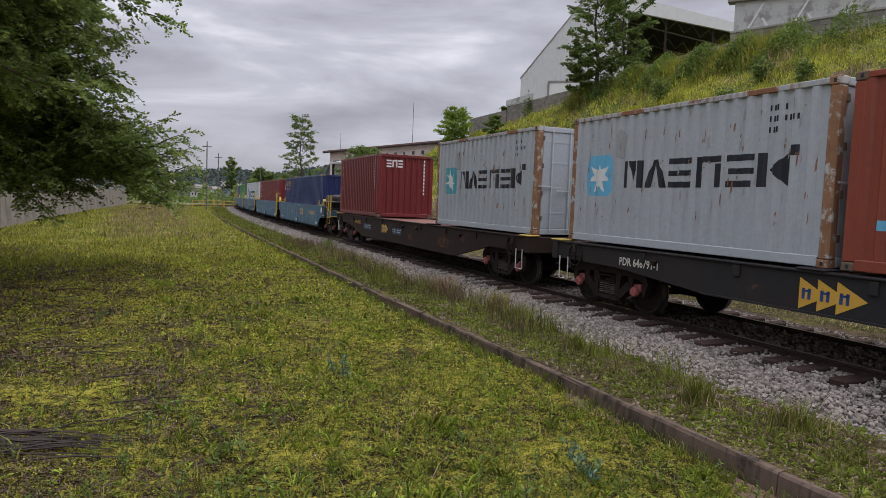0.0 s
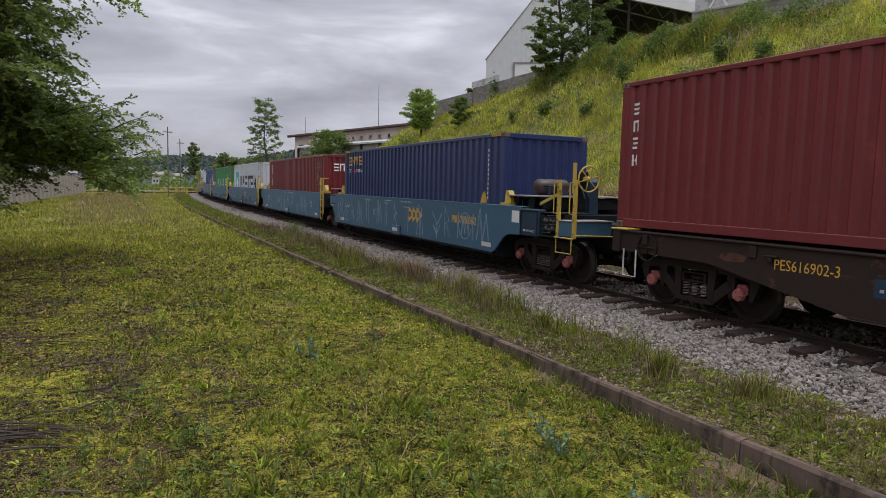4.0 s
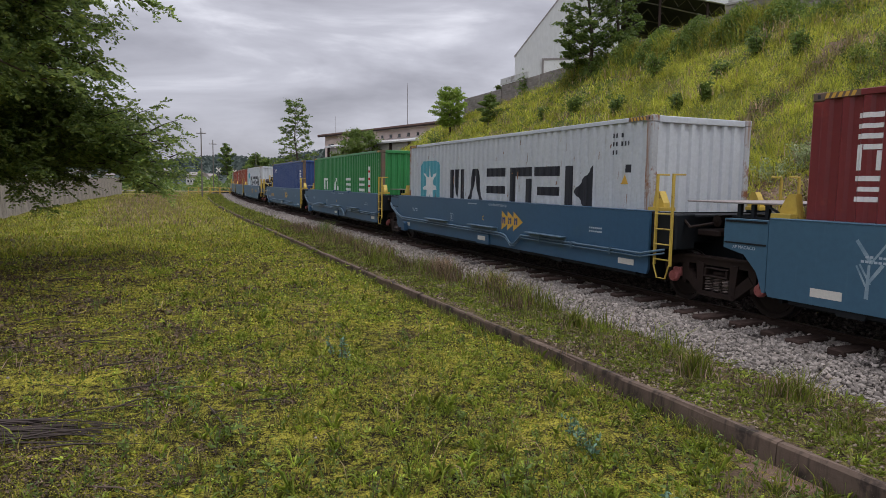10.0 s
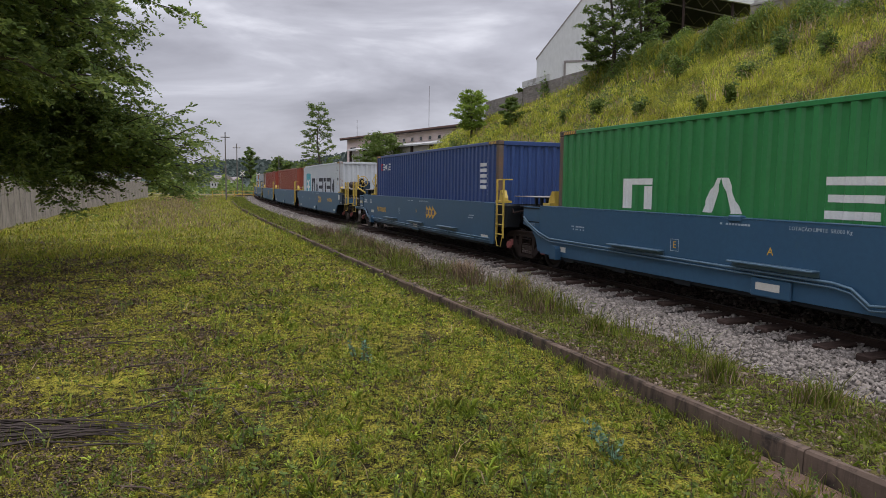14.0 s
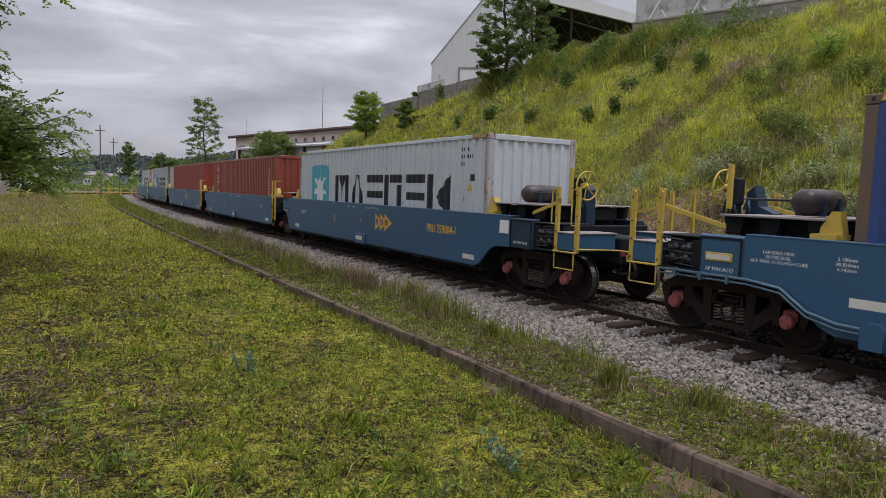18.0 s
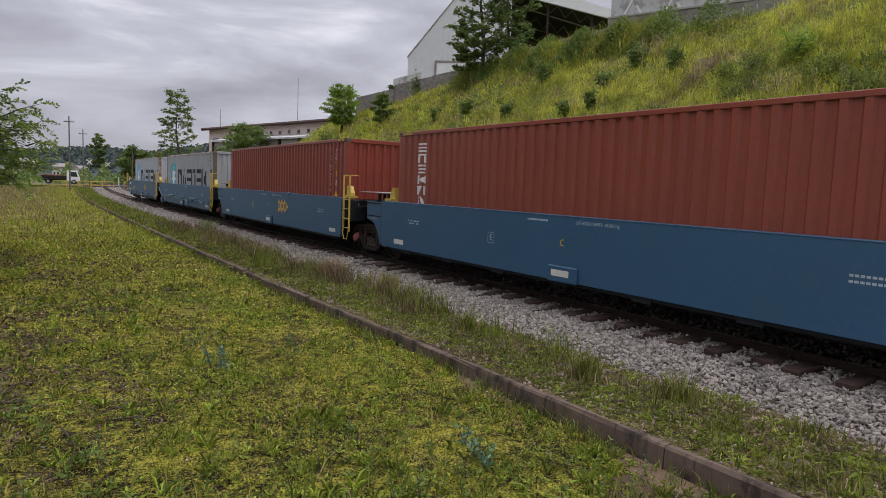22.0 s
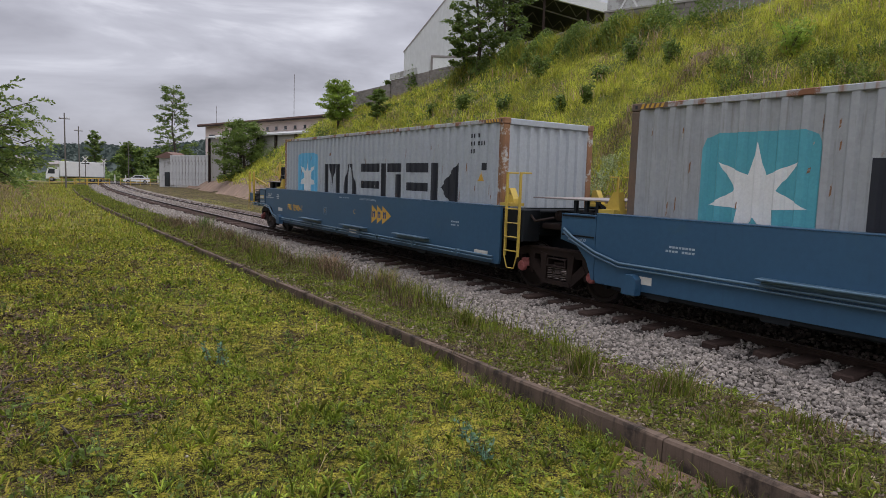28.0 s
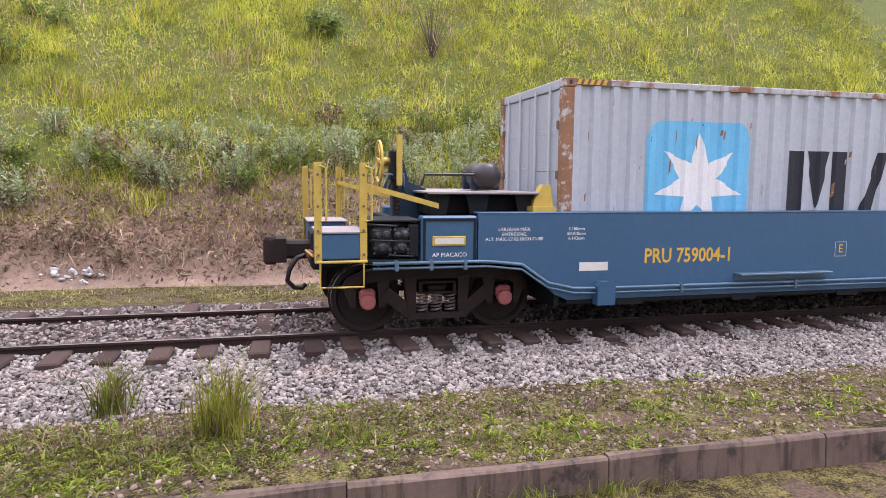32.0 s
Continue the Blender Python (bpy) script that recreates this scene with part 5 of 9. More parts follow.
for i in range(6):
    yaw_h, dist_h = 19.5 + 1.9 * i + hr.uniform(-0.5, 0.5), hr.uniform(320, 400)
    ht = tagged(new("far_house"), "small pale house far beyond the crossing", "house", "houses in the distance")
    ht.matrix_basis = pose(*by_yaw(yaw_h, dist_h), -0.3, 0, 0, hr.uniform(-40, 40))
    w, d, h = hr.uniform(5, 8), 7, hr.uniform(3.5, 6.5)
    part("wall", Geo().box(0, w, 0, d, 0, h), "whitewash", ht)
    part("roof", Geo().prism([(-0.5, h), (d / 2, h + 1.6), (d + 0.5, h), (d + 0.5, h - 0.15), (-0.5, h - 0.15)], -0.4, w + 0.4, "x"), "roof_sheet", ht)
    for i2 in range(3):
        part("window", Geo().box(1 + i2 * 1.9, 1.9 + i2 * 1.9, -0.04, 0.0, 1.1, 2.2), "glass", ht)


# ---- trees and shrubs ----
def tree(name, at, z, height, trunk, spread_r, crown_from, leaves, size, tone, label, seed, lobes=26, lean=(0, 0), group="", category="tree", near=False, fine=0.13, shape="round", tips=0.05):
    """A tapered trunk, limbs that fan out, twigs along the limbs, and many small leaves along the twigs."""
    r = np.random.default_rng(seed)
    root = tagged(new(name), label, category, group)
    root.matrix_basis = pose(at[0], at[1], z)
    wood = Geo()
    top = Vector((lean[0], lean[1], height * 0.92))
    spine = [Vector((0, 0, -0.2)), Vector((lean[0] * 0.2 + 0.02 * height, lean[1] * 0.2, height * 0.25)), Vector((lean[0] * 0.5 - 0.02 * height, lean[1] * 0.5, height * 0.55)), top]
    wood.tube(spine, [trunk, trunk * 0.8, trunk * 0.5, trunk * 0.1], 8)
    limbs, pts = Geo(), []
    per = max(6, leaves // (lobes * 10))
    for i in range(lobes):
        a = 2.4 * i + r.uniform(-0.5, 0.5)
        t = (i + r.uniform(0, 1)) / lobes
        zz = crown_from + (height - crown_from) * t
        full = math.sin(math.pi * (0.14 + 0.82 * t)) ** 0.7 if shape == "round" else (1.05 - 0.8 * t) * (0.5 + 0.5 * min(1, t * 6))
        reach = spread_r * full * r.uniform(0.55, 1.08)
        root_t = max(0.06, min(0.97, (zz - 0.28 * reach) / height))
        start = spine[1].lerp(top, max(0.0, (root_t - 0.25) / 0.75)) if root_t > 0.25 else spine[0].lerp(spine[1], root_t / 0.25)
        tip = Vector((lean[0] * t + reach * math.cos(a), lean[1] * t + reach * math.sin(a), zz + 0.05 * height * r.uniform(-0.5, 0.7)))
        mid = start.lerp(tip, 0.5) + Vector((0, 0, 0.10 * reach * r.uniform(0.2, 1.0)))
        limb = [start, mid, tip]
        g = Geo() if near else limbs
        g.tube(limb, [trunk * 0.30 * (1 - 0.6 * t), trunk * 0.16, trunk * 0.03], 5)
        for j in range(10):
            f = 0.22 + 0.80 * (j + r.uniform()) / 10
            p0 = start.lerp(mid, f * 2) if f < 0.5 else mid.lerp(tip, f * 2 - 1)
            aa = a + r.choice([-1, 1]) * r.uniform(0.25, 1.5)
            ln = spread_r * r.uniform(0.16, 0.36) * (1.15 - 0.5 * f)
            d = Vector((math.cos(aa), math.sin(aa), r.uniform(-0.45, 0.55))) * ln
            if near:
                g.tube([p0, p0 + d * 0.5 + Vector((0, 0, 0.05 * ln)), p0 + d], [trunk * 0.05, trunk * 0.03, 0.004], 3)
            w = r.uniform(tips, 1.08, (per, 1))
            pts.append(np.array(p0) + np.array(d) * w + r.normal(size=(per, 3)) * (ln * fine + size * 0.5) * np.array([1, 1, 0.55]))
        if near:
            part("limb", g, "bark", root, smooth=True)
    if not near:
        wood.add(limbs.v, limbs.f)
    part("trunk", wood, "bark", root, smooth=True)
    pts = np.concatenate(pts)
    pts = pts[pts[:, 2] > 0.2]
    part("crown", leaf_cards("crown", pts, r.uniform(0.65, 1.35, len(pts)) * size, tone, r, 1.9, 0.45), None, root)
    return root


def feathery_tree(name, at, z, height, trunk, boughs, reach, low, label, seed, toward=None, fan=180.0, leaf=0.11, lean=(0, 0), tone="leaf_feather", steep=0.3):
    """A tree with long level boughs in tiers, side branches on them, and feathery sprays that droop at their tips."""
    r = np.random.default_rng(seed)
    root = tagged(new(name), label, "tree")
    root.matrix_basis = pose(at[0], at[1], z)
    spine = [Vector((0, 0, -0.2)), Vector((lean[0] * 0.3, lean[1] * 0.3, height * 0.3)), Vector((lean[0] * 0.7, lean[1] * 0.7, height * 0.65)), Vector((lean[0], lean[1], height))]
    part("trunk", Geo().tube(spine, [trunk, trunk * 0.8, trunk * 0.5, trunk * 0.12], 10), "bark", root, smooth=True)
    base, heading, length = [], [], []
    for i in range(boughs):
        t = (i + r.uniform(0.2, 0.8)) / boughs
        zz = low + (height * 0.96 - low) * t
        h = zz / height
        start = spine[0].lerp(spine[1], h / 0.3) if h < 0.3 else spine[1].lerp(spine[3], (h - 0.3) / 0.7)
        a = radians(toward + r.uniform(-fan, fan)) if toward is not None else 2.4 * i + r.uniform(-0.4, 0.4)
        L = reach * (0.62 + 0.5 * math.sin(math.pi * min(1, 0.18 + 0.9 * t))) * r.uniform(0.72, 1.05)
        d = Vector((math.cos(a), math.sin(a), 0))
        rise = r.uniform(-0.1, steep)
        curve = [start, start + d * L * 0.4 + Vector((0, 0, L * rise * 0.6)), start + d * L * 0.75 + Vector((0, 0, L * rise * 0.7)), start + d * L + Vector((0, 0, L * (rise * 0.7 - 0.12)))]
        g = Geo().tube(curve, [trunk * 0.32, trunk * 0.2, trunk * 0.1, 0.006], 5)
        for j in range(11):
            f = 0.16 + 0.84 * (j + r.uniform(0, 1)) / 11
            q = min(int(f * 2.5), 2) if f < 0.999 else 2
            marks = (0, 0.4, 0.75, 1.0)
            q = 0 if f < 0.4 else 1 if f < 0.75 else 2
            p0 = curve[q].lerp(curve[q + 1], (f - marks[q]) / (marks[q + 1] - marks[q]))
            aa = a + (1 if j % 2 else -1) * r.uniform(0.4, 1.5) * (1.15 - 0.6 * f)
            ln = (0.40 * L * (1.1 - f) + 0.45) * r.uniform(0.7, 1.15)
            e = Vector((math.cos(aa), math.sin(aa), r.uniform(-0.6, 0.85)))
            g.tube([p0, p0 + e * ln * 0.55 + Vector((0, 0, 0.05)), p0 + e * ln], [0.022, 0.013, 0.004], 3)
            m = int(3 + ln / 0.11)
            for k in range(m):
                w = 0.12 + 0.88 * k / (m - 1)
                bb = aa + (1 if k % 2 else -1) * r.uniform(0.2, 1.9) * (1.1 - 0.6 * w)
                base.append(p0 + e * ln * w + Vector((0, 0, r.uniform(-0.05, 0.07))))
                heading.append((math.cos(bb), math.sin(bb), r.uniform(-0.6, 0.95)))
                length.append(r.uniform(0.24, 0.5))
        part("limb", g, "bark", root, smooth=True)
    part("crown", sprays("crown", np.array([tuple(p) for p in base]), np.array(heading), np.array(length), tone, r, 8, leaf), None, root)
    return root


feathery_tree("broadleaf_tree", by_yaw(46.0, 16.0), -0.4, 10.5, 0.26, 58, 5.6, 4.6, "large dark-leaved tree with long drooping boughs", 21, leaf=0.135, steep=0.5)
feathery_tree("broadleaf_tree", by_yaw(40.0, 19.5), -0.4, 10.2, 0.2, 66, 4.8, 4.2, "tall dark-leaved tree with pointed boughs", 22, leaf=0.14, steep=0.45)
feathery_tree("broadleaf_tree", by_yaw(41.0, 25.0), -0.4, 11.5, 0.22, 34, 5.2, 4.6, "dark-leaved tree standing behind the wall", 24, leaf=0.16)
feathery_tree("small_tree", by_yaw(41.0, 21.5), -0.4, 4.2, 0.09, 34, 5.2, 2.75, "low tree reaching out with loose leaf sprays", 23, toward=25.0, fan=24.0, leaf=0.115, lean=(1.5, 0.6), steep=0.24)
tree("slender_tree", by_yaw(12.3, 140), 0.3, 18.5, 0.26, 5.2, 4.0, 5200, 0.24, "leaf", "tall slender airy tree with open boughs", 25, 34, fine=0.07, shape="spire", tips=0.55)
tree("slender_tree", by_yaw(17.9, 175), 0.0, 10.8, 0.2, 2.1, 3.5, 3600, 0.25, "leaf", "slim dark tree beyond the crossing", 26, 20, fine=0.12, tips=0.4)
tree("round_tree", by_yaw(15.4, 165), -0.3, 8.4, 0.3, 4.2, 0.8, 7000, 0.30, "leaf", "dark round tree behind the crossing", 27, 24, fine=0.2)
tree("round_tree", by_yaw(13.6, 172), -0.3, 7.4, 0.3, 4.2, 0.8, 7000, 0.30, "leaf", "dark round tree behind the crossing", 28, 24, fine=0.2)
tree("round_tree", by_yaw(7.0, 84), 0.6, 8.0, 0.22, 3.6, 0.6, 12000, 0.16, "leaf_mid", "bright bushy tree before the long building", 29, 44, fine=0.24)
tree("round_tree", by_yaw(-0.6, 64), 6.6, 4.4, 0.12, 1.9, 0.9, 10000, 0.105, "leaf_light", "bright round tree at the end of the block wall", 30, 36, fine=0.20, tips=0.3)
tree("round_tree", by_yaw(-5.0, 72), 9.0, 3.6, 0.10, 1.4, 0.8, 3600, 0.13, "leaf_mid", "small tree behind the block wall", 31, 14, tips=0.4)
tree("round_tree", by_yaw(-4.0, 55.6), 6.9, 2.5, 0.07, 0.95, 0.2, 2200, 0.13, "leaf_mid", "young tree against the block wall", 32, 20, fine=0.2)
tree("tall_tree", by_yaw(-12.2, 47.5), 9.4, 9.6, 0.16, 2.7, 1.6, 9500, 0.115, "leaf", "large dark airy tree before the warehouse", 33, 34, fine=0.10, tips=0.45)
tree("tall_tree", by_yaw(-14.4, 47.0), 9.4, 8.4, 0.13, 2.2, 1.8, 6500, 0.115, "leaf", "dark tree beside the open shed", 34, 26, fine=0.10, tips=0.45)
tree("tall_tree", by_yaw(-11.0, 49.0), 9.2, 4.6, 0.10, 1.4, 1.0, 4200, 0.12, "leaf_mid", "younger tree before the warehouse door", 35, 18, fine=0.12, tips=0.4)


def shrub(yaw, dist, high, wide, tone, label, seed, leaves=900, size=0.11):
    """A many-stemmed shrub on the bank."""
    r = np.random.default_rng(seed)
    x, y = by_yaw(yaw, dist)
    i = int(np.argmin((X_LINE - x) ** 2 + (Y_LINE - y) ** 2))
    n = (x - X_LINE[i]) * math.cos(_h[i]) + (y - Y_LINE[i]) * math.sin(_h[i])
    z = float(ground_z(S_LINE[i], n))
    root = tagged(new("shrub"), label, "shrub", "shrubs on the bank")
    root.matrix_basis = pose(x, y, z - 0.05)
    tips = []
    for _ in range(9):
        a, q = r.uniform(0, 6.28), r.uniform(0.2, 1)
        tip = (wide / 2 * q * math.cos(a), wide / 2 * q * math.sin(a), high * r.uniform(0.5, 1.0))
        part("stem", Geo().tube([(0, 0, 0), (tip[0] * 0.4, tip[1] * 0.4, tip[2] * 0.6), tip], [0.03, 0.02, 0.006], 4), "bark", root)
        tips.append(tip)
    pick = r.integers(0, 9, leaves)
    f = r.uniform(0.25, 1.05, (leaves, 1))
    pts = np.array(tips)[pick] * np.array([1, 1, 1]) * f + r.normal(size=(leaves, 3)) * wide * 0.10
    pts[:, 2] = np.maximum(pts[:, 2], 0.05)
    part("foliage", leaf_cards("foliage", pts, r.uniform(0.6, 1.3, leaves) * size, tone, r), None, root)
    return root


# ---- road traffic over the crossing ----
def wheel_at(root, x, y, r=0.42, w=0.24):
    t = part("wheel", Geo().lathe([(r * 0.5, -w / 2), (r * 0.95, -w / 2), (r, -w / 4), (r, w / 4), (r * 0.95, w / 2), (r * 0.5, w / 2)], 16, "y", (x, y, r)), "tyre", root)
    part("rim", Geo().lathe([(0.02, -w / 2 - 0.01), (r * 0.5, -w / 2 - 0.005), (r * 0.5, w / 2 + 0.005), (0.02, w / 2 + 0.01)], 12, "y", (x, y, r)), "car_grey", t)


def lorry(kind):
    """A cab-over lorry, x ahead: with a white box body or a low loaded platform."""
    root = tagged(new("lorry"), "white box lorry crossing the railway" if kind == "box" else "small lorry with a loaded flat platform", "lorry")
    L = 6.6 if kind == "box" else 3.6
    part("chassis", Geo().box(-L + 0.2, 1.9, -0.45, 0.45, 0.55, 0.8, 0.02), "well_dark", root)
    cab = part("cab", Geo().prism([(0.15, 0.5), (2.0, 0.5), (2.05, 1.2), (1.75, 2.2), (1.55, 2.35), (0.15, 2.35)], -1.05, 1.05), "car_white", root)
    part("windscreen", Geo().add([(2.055, -0.9, 1.28), (2.055, 0.9, 1.28), (1.78, 0.85, 2.15), (1.78, -0.85, 2.15)], [(0, 1, 2, 3)]), "glass", cab)
    for side in (-1, 1):
        part("side_window", Geo().prism([(0.75, 1.3), (1.8, 1.3), (1.55, 2.1), (0.75, 2.1)], side * 1.055, side * 1.06), "glass", cab)
        part("headlight", Geo().box(2.0, 2.06, side * 0.65, side * 0.95, 0.75, 0.95, 0.02), "plate", cab)
    part("bumper", Geo().box(1.95, 2.12, -1.05, 1.05, 0.42, 0.66, 0.03), "car_grey", cab)
    if kind == "box":
        body = part("box_body", Geo().box(-L, 0.05, -1.22, 1.22, 0.95, 3.35, 0.04), "car_white", root)
        part("sill", Geo().box(-L, 0.05, -1.24, 1.24, 0.86, 0.96, 0.02), "car_grey", body)
    else:
        body = part("platform", Geo().box(-L, 0.05, -1.1, 1.1, 0.85, 1.05, 0.02), "well_dark", root)
        for side in (-1, 1):
            part("side_board", Geo().box(-L, 0.0, side * 1.08, side * 1.12, 1.05, 1.4, 0.01), "flat_brown", body)
        r = np.random.default_rng(3)
        load = Geo()
        for _ in range(14):
            x, y = r.uniform(-L + 0.4, -0.4), r.uniform(-0.8, 0.8)
            load.box(x - 0.35, x + 0.35, y - 0.25, y + 0.25, 1.05, 1.35 + r.uniform(0, 0.35), 0.05)
        part("load", load, "flat_deck", root, "reddish loaded goods")
    for x in ((1.2, -L + 1.9, -L + 0.9) if kind == "box" else (1.2, -L + 1.0)):
        for side in (-1, 1):
            wheel_at(root, x, side * 0.95)
    return root


def sedan():
    root = tagged(new("car"), "white saloon car waiting by the crossing", "car")
    side = [(-2.15, 0.35), (2.1, 0.35), (2.15, 0.65), (1.9, 0.82), (1.0, 0.93), (-1.6, 0.97), (-2.1, 0.9)]
    body = part("body", Geo().prism(side, -0.84, 0.84), "car_white", root)
    cabin = part("cabin", Geo().prism([(-1.55, 0.96), (0.95, 0.92), (0.25, 1.42), (-0.95, 1.44)], -0.74, 0.74), "car_white", root)
    for s in (-1, 1):
        part("side_window", Geo().prism([(-1.25, 1.0), (0.7, 0.98), (0.18, 1.36), (-0.85, 1.37)], s * 0.742, s * 0.746), "glass", cabin)
        part("headlight", Geo().box(2.0, 2.13, s * 0.5, s * 0.78, 0.6, 0.74, 0.03), "plate", body)
        for x in (-1.3, 1.35):
            wheel_at(root, x, s * 0.76, 0.31, 0.2)
    part("windscreen", Geo().add([(0.93, -0.68, 0.95), (0.93, 0.68, 0.95), (0.27, 0.66, 1.41), (0.27, -0.66, 1.41)], [(0, 1, 2, 3)]), "glass", cabin)
    return root


TRAFFIC = [
    # thing, heading along the road (1: towards the bank), lane, rows of seconds and the bearing of its middle
    (lorry("flat"), 1, 1.5, [(0, 45.0), (16, 28.0), (20, 22.6), (22, 20.1), (23.5, 18.2), (25, 16.5), (27, 13.0), (29.5, 8.0), (32, 2.0)]),
    (lorry("box"), -1, -1.5, [(0, 0.0), (18, 8.0), (22, 13.2), (23.5, 15.0), (25, 16.7), (27.5, 19.7), (28, 20.2), (29, 21.6), (30, 23.5), (32, 28.0)]),
    (sedan(), -1, -1.5, [(0, -8.0), (20, 6.0), (25, 12.5), (27.5, 14.9), (28, 15.05), (29, 15.35), (29.5, 16.4), (30.5, 18.5), (32, 22.0)]),
]


def on_road(bearing, lane):
    """Where the sight line at that bearing crosses a lane of the road."""
    a = radians(bearing)
    w = np.array([-math.sin(a), math.cos(a)])
    o = np.array(ra) + rp * lane
    m = np.array([[w[0], -rd[0]], [w[1], -rd[1]]])
    return w * np.linalg.solve(m, o)[0]

# ---- containers ----
def ribs(length, pitch=0.278, deep=0.042):
    """Break points of a corrugated sheet: place along it and depth inwards."""
    k = max(1, round(length / pitch))
    p = length / k
    out = []
    for i in range(k):
        a = -length / 2 + i * p
        out += [(a, 0.0), (a + 0.32 * p, 0.0), (a + 0.46 * p, deep), (a + 0.86 * p, deep)]
    return out + [(length / 2, 0.0)]


def sheet(profile, z0, z1, lay):
    """A corrugated sheet; lay(place, depth, z) gives the point."""
    g = Geo()
    v = [lay(x, d, z) for x, d in profile for z in (z0, z1)]
    return g.add(v, [(2 * i, 2 * i + 2, 2 * i + 3, 2 * i + 1) for i in range(len(profile) - 1)])


def cut(poly, x0, x1):
    """The piece of a convex outline between two upright lines."""
    for bound, keep in ((x0, 1), (x1, -1)):
        out = []
        for (ax, az), (bx, bz) in zip(poly, poly[1:] + poly[:1]):
            ina, inb = keep * (ax - bound) >= 0, keep * (bx - bound) >= 0
            if ina:
                out.append((ax, az))
            if ina != inb:
                t = (bound - ax) / (bx - ax)
                out.append((bound, az + t * (bz - az)))
        poly = out
        if len(poly) < 3:
            return []
    return poly


def painted(polys, profile, face, off=0.004):
    """Paint that follows a corrugated side: convex outlines in place and height."""
    g = Geo()
    for poly in polys:
        lo, hi = min(p[0] for p in poly), max(p[0] for p in poly)
        for (a, da), (b, db) in zip(profile[:-1], profile[1:]):
            if b <= lo or a >= hi or b - a < 1e-6:
                continue
            piece = cut(list(poly), a, b)
            if len(piece) >= 3:
                g.add([(x, face + da + (db - da) * (x - a) / (b - a) - off, z) for x, z in piece], [tuple(range(len(piece)))])
    return g


def rect(x0, x1, z0, z1):
    return [(x0, z0), (x1, z0), (x1, z1), (x0, z1)]


def word_shapes(x, z, w, h, k, kind=0, gap=0.14):
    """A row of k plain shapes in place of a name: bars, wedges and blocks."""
    out = []
    cell = w / k
    for i in range(k):
        a, b = x + i * cell, x + (i + 1 - gap) * cell
        d = (b - a)
        form = (kind + i) % 6
        if form == 0:
            out += [[rect(a, a + 0.25 * d, z, z + h)], [rect(b - 0.25 * d, b, z, z + h)], [[(a + 0.30 * d, z + h), (b - 0.30 * d, z + h), (a + 0.5 * d, z + 0.25 * h)]]]
        elif form == 1:
            out += [[[(a, z), (a + 0.26 * d, z), (a + 0.5 * d, z + h), (a + 0.36 * d, z + h)]], [[(b - 0.26 * d, z), (b, z), (b - 0.36 * d, z + h), (b - 0.5 * d, z + h)]]]
        elif form == 2:
            out += [[rect(a, b, z, z + 0.2 * h)], [rect(a, b, z + 0.4 * h, z + 0.58 * h)], [rect(a, b, z + 0.8 * h, z + h)]]
        elif form == 3:
            out += [[rect(a, a + 0.26 * d, z, z + h)], [rect(a + 0.30 * d, b, z + 0.80 * h, z + h)], [rect(b - 0.26 * d, b, z, z + 0.75 * h)]]
        elif form == 4:
            out += [[rect(a, b - 0.08 * d, z, z + 0.2 * h)], [rect(a + 0.08 * d, b, z + 0.4 * h, z + 0.58 * h)], [rect(a, b, z + 0.8 * h, z + h)]]
        else:
            out += [[rect(a, a + 0.28 * d, z, z + h)], [[(a + 0.36 * d, z + 0.5 * h), (b, z), (b, z + h)]]]
    flat = [p[0] for p in out]
    return flat


def star(x, z, r, points=7, spin=90):
    out = []
    for i in range(points):
        a = radians(spin + 360 * i / points)
        da = math.pi / points
        out.append([(x, z), (x + 0.42 * r * math.cos(a - da), z + 0.42 * r * math.sin(a - da)), (x + r * math.cos(a), z + r * math.sin(a)), (x + 0.42 * r * math.cos(a + da), z + 0.42 * r * math.sin(a + da))])
    return out


def rounded(x0, x1, z0, z1, c):
    return [(x0 + c, z0), (x1 - c, z0), (x1 - 0.3 * c, z0 + 0.3 * c), (x1, z0 + c), (x1, z1 - c), (x1 - 0.3 * c, z1 - 0.3 * c), (x1 - c, z1), (x0 + c, z1), (x0 + 0.3 * c, z1 - 0.3 * c), (x0, z1 - c), (x0, z0 + c), (x0 + 0.3 * c, z0 + 0.3 * c)]


W2 = 1.219


